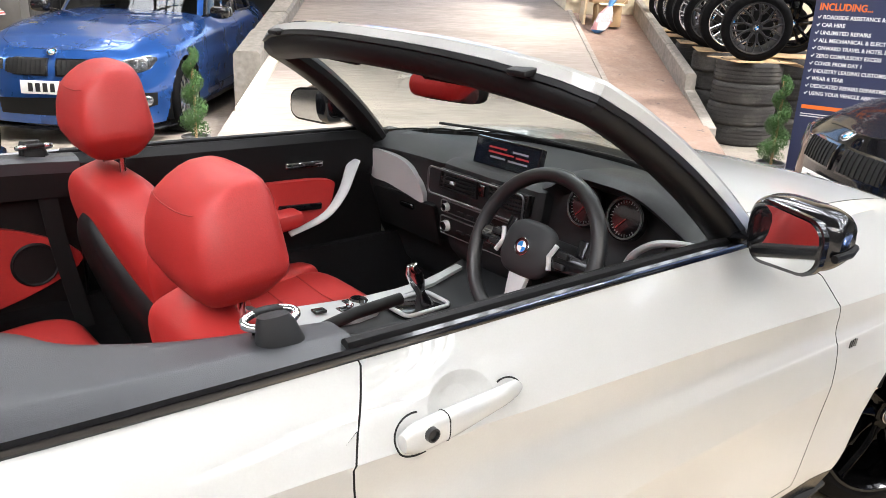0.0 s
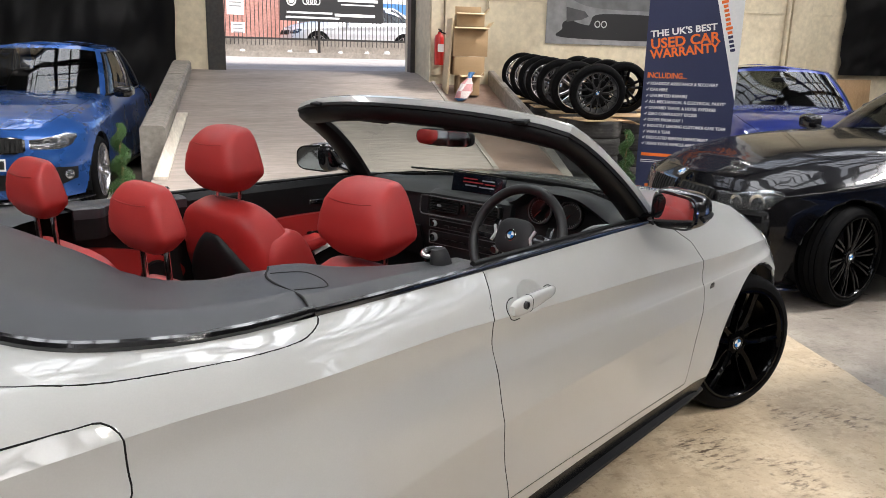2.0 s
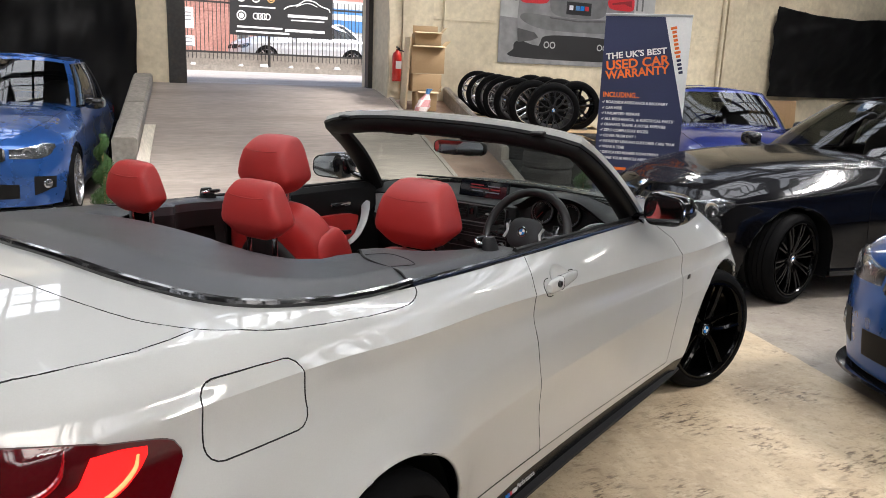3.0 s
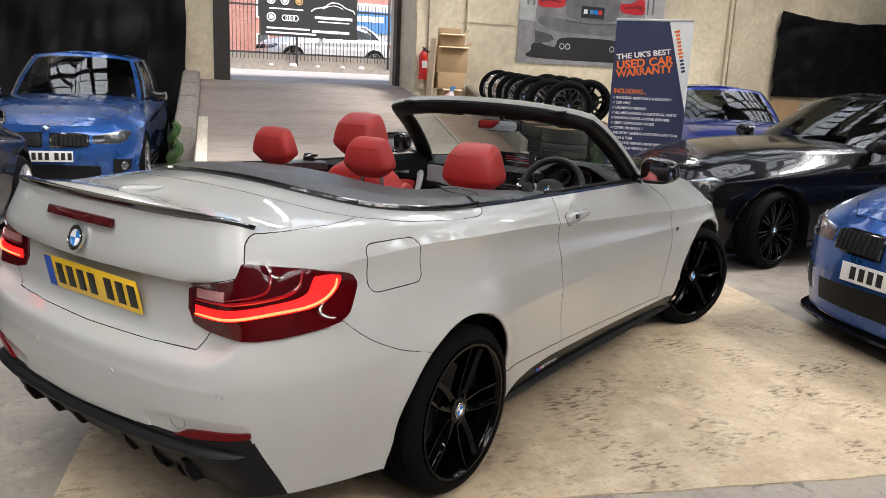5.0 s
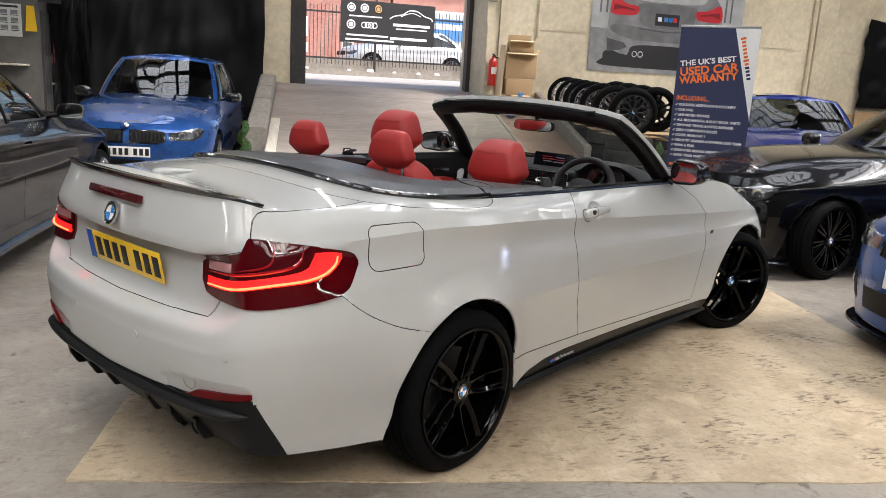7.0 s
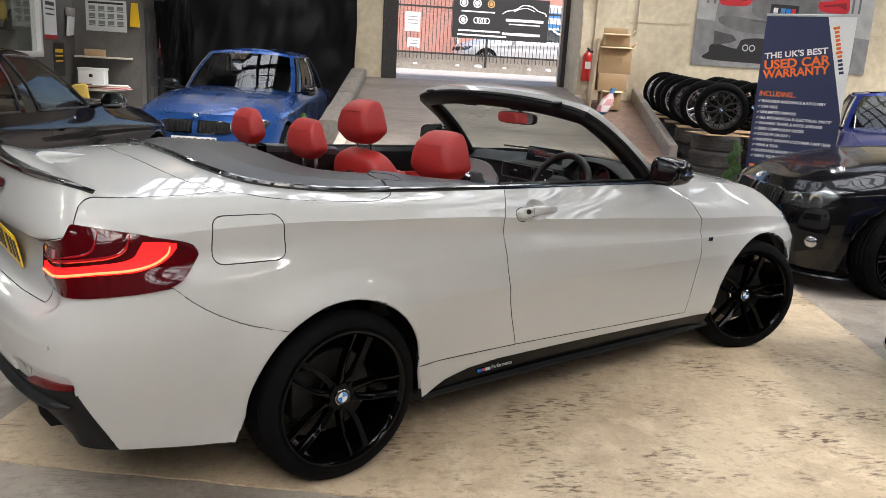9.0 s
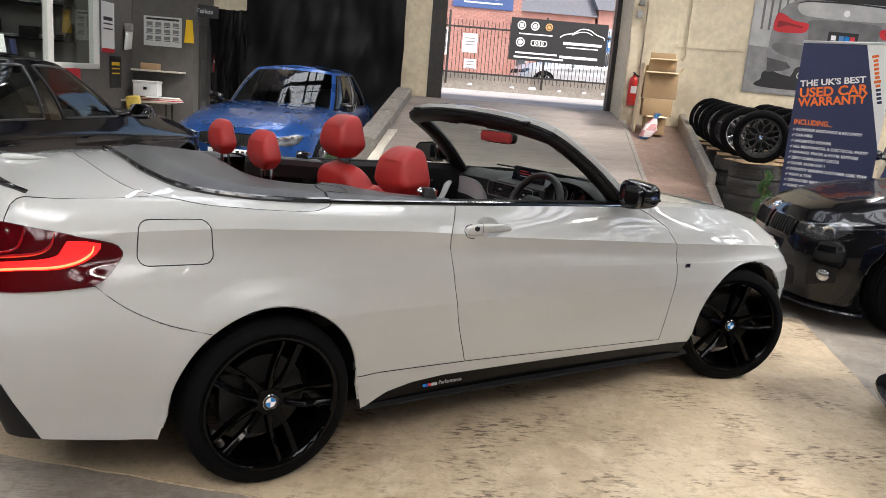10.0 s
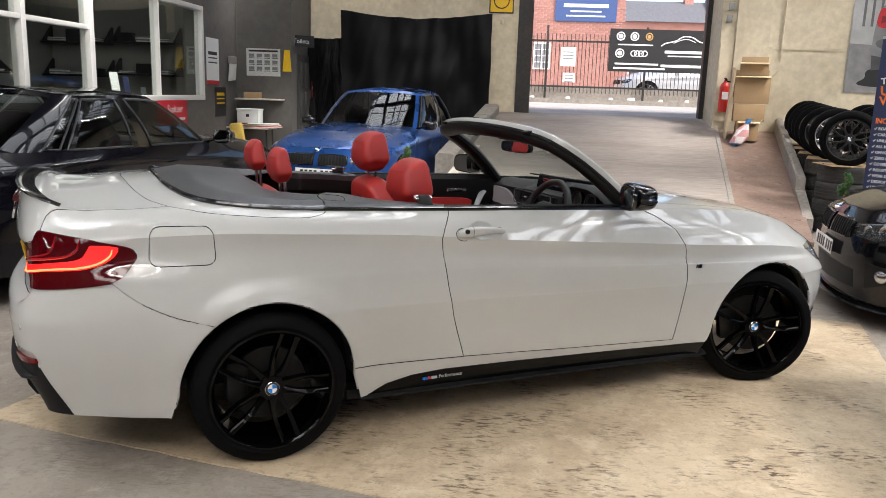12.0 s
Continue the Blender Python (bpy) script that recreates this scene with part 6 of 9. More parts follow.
front_seat(-0.352, 0.825, bz=0.645, hz=1.095, hx=0.785)
front_seat(0.392, 0.895, bz=0.722, hz=1.183, hx=0.845)

rear = thing("rear_bench", "", "")
rear.parent = car
for s in (-1, 1):
    cushion("bench_back", (0.275, s * 0.30, 0.755), (0.16, 0.50, 0.50), rear, rot=(0, -18, 0), e=0.4)
    cushion("bench_cushion", (0.52, s * 0.30, 0.545), (0.50, 0.50, 0.16), rear, e=0.4, rot=(0, -6, 0))
    headrest(rear, 0.173, s * 0.275 + 0.030, 1.170, 0.235, 0.158, 0.085, 0.096, 6)
    # side trim with red insert and loudspeaker
    st = thing("side_trim", "", "")
    st.parent = car
    b = bmesh.new()
    box(b, (0.62, 0.05, 0.50), (0.52, s * 0.665, 0.77), bevel=0.02)
    part("upper_trim", b, MATTBLACK, st)
    b = bmesh.new()
    out = catmull([(0.28, 0.62, 0), (0.28, 0.80, 0), (0.36, 0.885, 0), (0.50, 0.885, 0), (0.70, 0.83, 0), (0.82, 0.74, 0), (0.66, 0.655, 0), (0.42, 0.61, 0)], 40, True)
    prism(b, [(p.x, p.y) for p in out], 0.022, lambda a, c, d: (a, s * (0.622 + d), c))
    part("red_insert", b, RED, st, "red leather side insert")
    b = bmesh.new()
    spin(b, [(0.0, 0.0), (0.052, 0.0), (0.056, 0.004), (0.060, 0.0), (0.060, -0.01)], 36, "z")
    part("loudspeaker", b, MATTBLACK, st, "", pose(0.70, s * 0.618, 0.745, 90 if s > 0 else -90))
    b = bmesh.new()
    rings = []
    for p in catmull([(0.735, s * 0.640, 1.045), (0.745, s * 0.615, 0.98), (0.76, s * 0.600, 0.80), (0.80, s * 0.59, 0.55)], 14):
        rings.append([(p.x - 0.023, p.y, p.z), (p.x + 0.023, p.y, p.z), (p.x + 0.023, p.y + 0.0016, p.z), (p.x - 0.023, p.y + 0.0016, p.z)])
    loft(b, rings)
    part("seat_belt", b, MATTBLACK, car)

# doors' inner panels
for s in (-1, 1):
    dp = thing("door_trim", "", "")
    dp.parent = car
    b = bmesh.new()
    rings = []
    for k in range(24):
        x = 0.84 + 1.02 * k / 23
        t = skin.column(skin.q_at(x))[-1]
        yo = abs(t.y) - 0.030
        rings.append([(x, s * yo, t.z + 0.010), (x, s * (yo - 0.022), t.z + 0.012), (x, s * (yo - 0.045), t.z - 0.012), (x, s * (yo - 0.050), t.z - 0.11), (x, s * (yo - 0.035), t.z - 0.14), (x, s * (yo - 0.03), 0.40), (x, s * yo, 0.40)])
    loft(b, rings)
    part("trim_panel", b, MATTBLACK, dp)
    b = bmesh.new()
    out = catmull([(0.95, 0.70, 0), (0.95, 0.86, 0), (1.25, 0.868, 0), (1.58, 0.858, 0), (1.63, 0.82, 0), (1.55, 0.72, 0), (1.2, 0.685, 0)], 40, True)
    prism(b, [(p.x, p.y) for p in out], 0.03, lambda a, c, d: (a, s * (0.630 + d), c))
    part("red_insert", b, RED, dp, "red leather door insert")
    b = bmesh.new()
    tube(b, catmull([(1.735, s * 0.672, 0.895), (1.70, s * 0.640, 0.868), (1.655, s * 0.622, 0.80), (1.585, s * 0.618, 0.735), (1.46, s * 0.630, 0.690)], 24), 0.024, 12, flat=0.42, taper=lambda f: 1.0 - 0.55 * f)
    part("grab_handle", b, TRIMGREY, dp, "satin silver grab handle")
    b = bmesh.new()
    box(b, (0.16, 0.010, 0.024), (1.50, s * 0.628, 0.775), (0, 4, 0), bevel=0.005)
    part("window_switches", b, GLOSSBLACK, dp)
    b = bmesh.new()
    box(b, (0.14, 0.012, 0.022), (1.535, s * 0.660, 0.908), (0, 2, 0), bevel=0.006)
    part("door_lever", b, CHROME, dp)
    b = bmesh.new()
    box(b, (0.40, 0.09, 0.05), (1.28, s * 0.60, 0.745), (0, -4, 0), bevel=0.018)
    part("armrest", b, RED, dp)

# dashboard: one moulded body with a hooded binnacle before the driver
b = bmesh.new()
rings = []
for k in range(57):
    f = -1 + 2 * k / 56
    y = 0.72 * f
    cx, cz = min(cowl_x(y) - 0.015, 2.19), 0.985 + 0.018 * (1 - f * f)
    g = math.exp(-((y + 0.365) / 0.185) ** 4)
    mid = math.exp(-((y - 0.05) / 0.21) ** 6)
    end = max(0.0, abs(y) - 0.55) / 0.17
    lipx = 1.828 - 0.055 * g - 0.022 * mid - 0.03 * end
    lipz = 0.962 + 0.092 * g + 0.018 * mid - 0.012 * abs(f) ** 3
    rings.append([(cx, y, cz - 0.03), (cx - 0.012, y, cz - 0.006), (max(lipx + 0.12, cx * 0.45 + lipx * 0.55), y, 0.992 + 0.052 * g), (lipx + 0.065, y, max(0.985, lipz + 0.004)),
                  (lipx + 0.022, y, lipz + 0.004), (lipx, y, lipz - 0.010), (lipx + 0.010, y, lipz - 0.022),
                  (lipx + 0.012 + 0.075 * g, y, lipz - 0.036 - 0.02 * g), (lipx + 0.004 + 0.068 * g, y, 0.885), (lipx + 0.012 + 0.045 * g, y, 0.845), (lipx + 0.002 + 0.03 * g, y, 0.815),
                  (lipx + 0.03, y, 0.74), (lipx + 0.085, y, 0.64), (1.95, y, 0.52), (2.02, y, 0.45)])
loft(b, rings, cap=False)
dash = part("dashboard", b, GREYTRIM, car, "dark grey moulded dashboard", smooth=60)

# silver trim blade on the passenger's side, and the glovebox below it
b = bmesh.new()
out = catmull([(0.675, 0.925, 0), (0.58, 0.932, 0), (0.48, 0.915, 0), (0.41, 0.865, 0), (0.385, 0.805, 0), (0.47, 0.812, 0), (0.58, 0.828, 0), (0.675, 0.838, 0)], 44, True)
rows = [[b.verts.new((1.836 - 0.035 * max(0.0, p.x - 0.50) - o, p.x, p.y)) for p in out] for o in (0.0, 0.020)]
grid_faces(b, rows, close_v=True)
b.faces.new(rows[1])
part("silver_trim", b, TRIMGREY, dash, "brushed silver dashboard trim")
b = bmesh.new()
box(b, (0.02, 0.34, 0.15), (0, 0, 0), bevel=0.012)
gb = part("glovebox_lid", b, MATTBLACK, dash, "", pose(1.842, 0.50, 0.735, 0, -14, 0))
b = bmesh.new()
box(b, (0.012, 0.07, 0.018), (0, 0, 0), bevel=0.004)
part("catch", b, GLOSSBLACK, gb, "", pose(-0.014, -0.03, 0.045))


def vent(y, z, x, w, h, n=4, rz=0, framed=True):
    v = thing("air_vent", "", "")
    v.parent, v.matrix_basis = dash, pose(x, y, z, 0, 8, rz)
    b = bmesh.new()
    for sx, sy, px, py in ((w + 0.008, 0.006, 0, h / 2), (w + 0.008, 0.006, 0, -h / 2), (0.006, h + 0.008, w / 2, 0), (0.006, h + 0.008, -w / 2, 0)):
        box(b, (0.014, sx, sy), (0, px, py), bevel=0.0025)
    part("surround", b, TRIMGREY if framed else MATTBLACK, v)
    b = bmesh.new()
    box(b, (0.01, w, h), (0.02, 0, 0))
    part("throat", b, SEAM, v)
    for k in range(n):
        b = bmesh.new()
        box(b, (0.022, w * 0.96, 0.005), (0.006, 0, -h / 2 + h * (k + 1) / (n + 1)), (0, 10, 0))
        part("louvre", b, MATTBLACK, v)
    b = bmesh.new()
    box(b, (0.01, 0.018, 0.009), (-0.008, w * 0.12, -0.004), bevel=0.002)
    part("tab", b, TRIMGREY, v)


# centre stack
STACKTRIM = surface("dark_silver_trim", (0.16, 0.16, 0.165), 0.35, 0.6, grain=200, vary=0.06)
stack = thing("centre_stack", "", "")
stack.parent = car
b = bmesh.new()
rings = []
for z, x, w in ((0.978, 1.815, 0.205), (0.965, 1.795, 0.212), (0.90, 1.783, 0.214), (0.83, 1.782, 0.205), (0.75, 1.786, 0.190), (0.70, 1.800, 0.175), (0.66, 1.83, 0.16)):
    rings.append([(x + 0.10, 0.05 - w, z), (x + 0.012, 0.05 - w, z), (x, 0.05 - w * 0.93, z), (x - 0.006, 0.05, z), (x, 0.05 + w * 0.93, z), (x + 0.012, 0.05 + w, z), (x + 0.10, 0.05 + w, z)])
loft(b, rings)
part("stack_body", b, GREYTRIM, stack)
vent(0.158, 0.926, 1.772, 0.158, 0.056, 4, 2, False)
vent(-0.055, 0.926, 1.772, 0.158, 0.056, 4, -2, False)
b = bmesh.new()
tube(b, [(1.770 + 0.14 * (0.926 - c) * -0.3, 0.052 + a, 0.926 + c) for a, c in rounded(0.405, 0.080, 0.016, 5)], 0.0030, 8, closed=True)
part("vent_frame", b, STACKTRIM, stack, "silver frame round the centre vents")
b = bmesh.new()
box(b, (0.010, 0.024, 0.034), (1.768, 0.052, 0.928), bevel=0.004)
part("hazard_switch", b, GLOSSBLACK, stack)
vent(-0.600, 0.905, 1.795, 0.10, 0.060, 4, -16, False)
b = bmesh.new()
tube(b, catmull([(1.770, -0.475, 0.868), (1.765, -0.50, 0.905), (1.772, -0.545, 0.938), (1.79, -0.60, 0.950), (1.81, -0.66, 0.950)], 20), 0.014, 10, flat=0.6)
part("vent_trim", b, TRIMGREY, dash, "silver trim over the end vent")
vent(0.690, 0.882, 1.800, 0.045, 0.075, 4, 14, False)
for z, h in ((0.842, 0.036), (0.782, 0.056)):
    b = bmesh.new()
    box(b, (0.012, 0.375, h), (1.776, 0.048, z), bevel=0.004)
    part("control_panel", b, MATTBLACK, stack)
    b = bmesh.new()
    tube(b, [(1.770, 0.048 + a, z + c) for a, c in rounded(0.372, h, 0.006, 3)], 0.0018, 6, closed=True)
    part("panel_edge", b, STACKTRIM, stack)
    for k in range(6):
        b = bmesh.new()
        box(b, (0.008, 0.030, 0.011), (1.768, -0.075 + 0.043 * k, z - 0.006), bevel=0.002)
        part("button", b, MATTBLACK, stack)
for y, z, r in ((0.205, 0.842, 0.015), (0.205, 0.782, 0.021), (-0.115, 0.782, 0.021)):
    b = bmesh.new()
    spin(b, [(0.0, 0.014), (r * 0.62, 0.014), (r * 0.7, 0.016), (r * 0.8, 0.012), (r * 0.84, 0.0), (r, 0.0), (r, -0.004)], 24, "z")
    for fc in b.faces:
        q = fc.calc_center_median()
        fc.material_index = 0 if math.hypot(q.x, q.y) > r * 0.66 else 1
    part("knob", b, [TRIMGREY, GLOSSBLACK], stack, "", pose(1.770, y, z, 0, -90, 0))
# free-standing display
disp = thing("display", "", "")
disp.parent, disp.matrix_basis = car, pose(1.857, 0.042, 1.020, 0, 12, 2)
b = bmesh.new()
box(b, (0.022, 0.262, 0.088), (0, 0, 0), bevel=0.006)
part("bezel", b, GLOSSBLACK, disp)
b = bmesh.new()
box(b, (0.004, 0.246, 0.072), (-0.0105, 0, 0))
part("screen", b, SCREEN, disp)
for y, z, w, mt in ((0.035, 0.018, 0.07, SCREENRED), (-0.055, 0.016, 0.06, SCREENTEXT), (0.02, 0.004, 0.10, SCREENRED), (-0.065, 0.002, 0.05, SCREENRED), (0.03, -0.010, 0.06, SCREENTEXT), (-0.05, -0.012, 0.075, SCREENTEXT)):
    b = bmesh.new()
    box(b, (0.002, w, 0.0055), (-0.0130, y, z))
    part("text_bar", b, mt, disp)

# instruments under the hood
for y in (-0.294, -0.425):
    b = bmesh.new()
    spin(b, [(0.0, 0.0), (0.050, 0.0), (0.052, 0.006), (0.056, 0.006), (0.058, -0.01)], 40, "z")
    g = part("gauge", b, GLOSSBLACK, dash, "", pose(1.812, y, 0.962, 0, -78, 0))
    b = bmesh.new()
    tube(b, [(0.050 * math.cos(t), 0.050 * math.sin(t), 0.008) for t in [2 * math.pi * j / 36 for j in range(36)]], 0.0024, 6, closed=True)
    part("gauge_ring", b, STACKTRIM, g)
    b = bmesh.new()
    for k in range(25):
        a = radians(-45 + 270 * k / 24)
        box(b, (0.008 if k % 3 == 0 else 0.004, 0.0014, 0.001), (0.042 * math.cos(a), 0.042 * math.sin(a), 0.0015), (0, 0, math.degrees(a)))
    part("scale_marks", b, TRIMGREY, g)
    b = bmesh.new()
    box(b, (0.036, 0.0022, 0.002), (-0.014, 0.010, 0.004), (0, 0, -40))
    part("needle", b, REDSTITCH, g)

# steering wheel
sw = thing("steering_wheel", "", "")
sw.parent, sw.matrix_basis = car, Matrix.Translation((1.576, -0.342, 0.902)) @ Euler((0, radians(-66), 0)).to_matrix().to_4x4()
b = bmesh.new()
tube(b, [(0.186 * math.cos(t), 0.186 * math.sin(t), 0) for t in [2 * math.pi * j / 64 for j in range(64)]], 0.0185, 12, closed=True)
part("rim_grip", b, surface("black_leather", (0.014, 0.014, 0.015), 0.42, grain=500, bump=0.15, bump_dist=0.002), sw)
b = superell(0, 0, 0.012, 0.068, 0.078, 0.026, 0.7, 32, 14)
part("horn_pad", b, GREYTRIM, sw)
roundel(sw, pose(0, 0, 0.038), 0.022)
for a in (90, 270, 180):
    b = bmesh.new()
    t = radians(a)
    c, s_ = math.cos(t), math.sin(t)
    rings = []
    for r, w, z in ((0.055, 0.030, 0.014), (0.10, 0.024, 0.012), (0.15, 0.019, 0.004), (0.182, 0.021, 0.0)):
        rings.append([(r * c - x * s_, r * s_ + x * c, z + y) for x, y in ((-w, -0.007), (-w, 0.005), (0, 0.009), (w, 0.005), (w, -0.007))])
    loft(b, rings)
    part("spoke", b, TRIMGREY if a == 180 else GLOSSBLACK, sw)
    if a != 180:
        b = bmesh.new()
        tube(b, [(0.062 * c * 1 - 0.0 * s_ + 0.03 * k, s_ * (0.075 + 0.012 * abs(k)), 0.026) for k in (-1, -0.5, 0, 0.5, 1)], 0.006, 8)
        part("spoke_trim", b, TRIMGREY, sw)
        for k in (-1, 1):
            b = bmesh.new()
            box(b, (0.014, 0.030, 0.008), (0.013 * k, s_ * 0.108, 0.022), bevel=0.003)
            part("wheel_button", b, MATTBLACK, sw)
        b = bmesh.new()
        box(b, (0.075, 0.026, 0.006), (0.025, s_ * 0.115, -0.028), bevel=0.003)
        part("shift_paddle", b, GLOSSBLACK, sw)
b = bmesh.new()
tube(b, [(0, 0, -0.01), (0, 0, -0.16)], 0.045, 16)
part("column", b, MATTBLACK, sw)
for s in (-1, 1):
    b = bmesh.new()
    tube(b, [(0.0, s * 0.03, -0.065), (0.02, s * 0.13, -0.06), (0.02, s * 0.17, -0.058)], 0.009, 8)
    part("column_stalk", b, MATTBLACK, sw)

# centre console with selector and controller
cons = thing("centre_console", "", "")
cons.parent = car
b = bmesh.new()
rings = []
for x, w, z in ((0.80, 0.095, 0.69), (1.05, 0.10, 0.69), (1.25, 0.11, 0.665), (1.45, 0.125, 0.645), (1.65, 0.14, 0.65), (1.80, 0.16, 0.68)):
    rings.append([(x, 0.02 - w, 0.30), (x, 0.02 - w, z - 0.03), (x, 0.04 - w, z), (x, w, z), (x, 0.02 + w, z - 0.03), (x, 0.02 + w, 0.30)])
loft(b, rings)
part("console_body", b, GREYTRIM, cons)
# silver trim: a broad plate round the controller that narrows into a blade beside the selector
b = bmesh.new()
rings = []
for x, y0, y1, z in ((1.10, -0.035, 0.112, 0.686), (1.20, -0.030, 0.115, 0.674), (1.30, -0.020, 0.118, 0.662), (1.37, 0.002, 0.120, 0.655), (1.43, 0.055, 0.122, 0.650), (1.52, 0.078, 0.122, 0.648), (1.63, 0.088, 0.124, 0.652), (1.75, 0.100, 0.128, 0.674)):
    rings.append([(x, y0, z), (x, y0, z + 0.010), (x, y1, z + 0.010), (x, y1, z)])
loft(b, rings)
part("console_trim", b, TRIMGREY, cons, "satin silver console trim")
b = bmesh.new()
tube(b, [(1.50 + a, 0.0 + c, 0.660) for a, c in rounded(0.15, 0.115, 0.02, 4)], 0.006, 8, closed=True)
part("selector_frame", b, TRIMGREY, cons)
b = bmesh.new()
box(b, (0.15, 0.11, 0.012), (1.50, 0.0, 0.652), (0, 1, 0), bevel=0.004)
part("selector_plate", b, GLOSSBLACK, cons)
b = bmesh.new()
rings = []
for x, z, a_, c_ in ((1.520, 0.655, .028, .024), (1.512, 0.685, .014, .013), (1.505, 0.70, .014, .013), (1.496, 0.725, .022, .018), (1.484, 0.758, .025, .019), (1.476, 0.778, .015, .012)):
    rings.append([(x + a_ * math.cos(t), -0.005 + c_ * math.sin(t), z + 0.2 * a_ * math.cos(t)) for t in [2 * math.pi * j / 18 for j in range(18)]])
loft(b, rings)
for fc in b.faces:
    q = fc.calc_center_median()
    fc.material_index = 1 if q.z > 0.712 and abs(q.y + 0.005) < 0.017 else 0
part("gear_selector", b, [GLOSSBLACK, CHROME], cons, "gear selector with a chrome-topped grip")
b = bmesh.new()
spin(b, [(0.0, 0.024), (0.020, 0.024), (0.0255, 0.019), (0.0255, 0.004), (0.032, 0.002), (0.032, -0.004)], 32, "z")
for fc in b.faces:
    q = fc.calc_center_median()
    fc.material_index = 1 if math.hypot(q.x, q.y) < 0.019 else 0
part("controller", b, [CHROME, GLOSSBLACK], cons, "", pose(1.345, 0.055, 0.670, 0, 5, 0))
for x, y in ((1.300, 0.055), (1.345, 0.012), (1.345, 0.098), (1.22, 0.045)):
    b = bmesh.new()
    box(b, (0.036, 0.026, 0.008), (x, y, 0.676 - (x - 1.30) * 0.1 + (0.008 if x < 1.25 else -0.004)), (0, 5, 0), bevel=0.003)
    part("console_button", b, GLOSSBLACK, cons)
b = bmesh.new()
tube(b, [(1.14, -0.055, 0.690), (1.26, -0.058, 0.712), (1.40, -0.060, 0.720)], 0.016, 10)
part("handbrake", b, MATTBLACK, cons)
cushion("centre_armrest", (0.93, 0.01, 0.715), (0.26, 0.16, 0.06), cons, GREYTRIM, 0.35)

for nm, size, at in (("cabin_floor", (1.83, 1.28, 0.04), (1.14, 0, 0.30)), ("rear_bulkhead", (0.04, 1.28, 0.55), (0.24, 0, 0.55)), ("front_bulkhead", (0.04, 1.28, 0.5), (2.04, 0, 0.55)),
                     ("sill_carpet", (1.75, 0.03, 0.40), (1.10, -0.655, 0.42)), ("sill_carpet", (1.75, 0.03, 0.40), (1.10, 0.655, 0.42))):
    b = bmesh.new()
    box(b, size)
    part(nm, b, CARPET, car, "", pose(*at))

# ---------------------------------------------------------------- the other cars
SALOON_OUTLINE = [(-1.02, 0), (-1.0, -0.32), (-0.96, -0.58), (-0.88, -0.74), (-0.70, -0.83), (-0.42, -0.872), (-0.1, -0.895), (0.2, -0.898), (0.6, -0.885), (1.2, -0.878), (1.8, -0.885),
                  (2.4, -0.895), (2.81, -0.90), (3.08, -0.885), (3.28, -0.82), (3.44, -0.69), (3.55, -0.43), (3.60, 0)]
SALOON_LEVELS = [
    ([(0, .24), (4, .22), (8, .20), (13, .17), (17, .16)], [(0, .10), (4, .06), (7, .07), (11, .07), (13, .04), (17, .03)]),
    ([(0, .38), (5, .36), (8, .34), (11, .32), (17, .30)], [(0, .02), (4, .02), (7, .04), (11, .04), (13, .02), (17, .01)]),
    ([(0, .52), (5, .52), (9, .48), (17, .44)], [(0, 0), (5, .008), (8, .03), (10, .03), (12, .004), (17, 0)]),
    ([(0, .64), (5, .66), (9, .63), (13, .60), (17, .56)], [(0, .01), (5, .004), (9, .008), (12, 0), (14, .01), (17, .015)]),
    ([(0, .80), (5, .80), (9, .76), (13, .71), (15, .67), (17, .64)], [(0, .06), (3, .04), (6, .03), (9, .028), (12, .014), (14, .03), (17, .03)]),
    ([(0, .92), (4, .93), (7, .92), (9, .875), (11, .83), (13, .78), (15, .725), (17, .70)], [(0, .05), (3, .06), (6, .045), (9, .018), (12, .03), (14, .055), (17, .055)]),
    ([(0, 1.06), (3, 1.05), (5, 1.03), (7, 1.015), (9, 1.0), (10, .99), (11, .965), (12, .925), (13, .88), (14, .845), (15, .815), (16, .79), (17, .78)],
     [(0, .08), (2, .11), (3, .155), (4, .165), (6, .125), (8, .088), (10, .092), (11, .135), (12, .19), (13, .205), (14, .20), (15, .17), (16, .13), (17, .12)]),
]
SALOON_CROWN = [(-0.95, 0.0), (-0.8, 0.03), (-0.4, 0.06), (1.9, 0.06), (2.6, 0.06), (3.2, 0.05), (3.5, 0.0)]
saloon_skin = Shell(SALOON_OUTLINE, SALOON_LEVELS, SALOON_CROWN, 120, 4)
CHROMEDIM = surface("lamp_reflector", (0.42, 0.44, 0.47), 0.14, 0.9)
LAMPBOWL = surface("lamp_bowl", (0.035, 0.037, 0.04), 0.18, 0.3, coat=1.0)
SATINTRIM = surface("satin_grey_trim", (0.085, 0.085, 0.09), 0.32, 0.7, grain=200, vary=0.08)


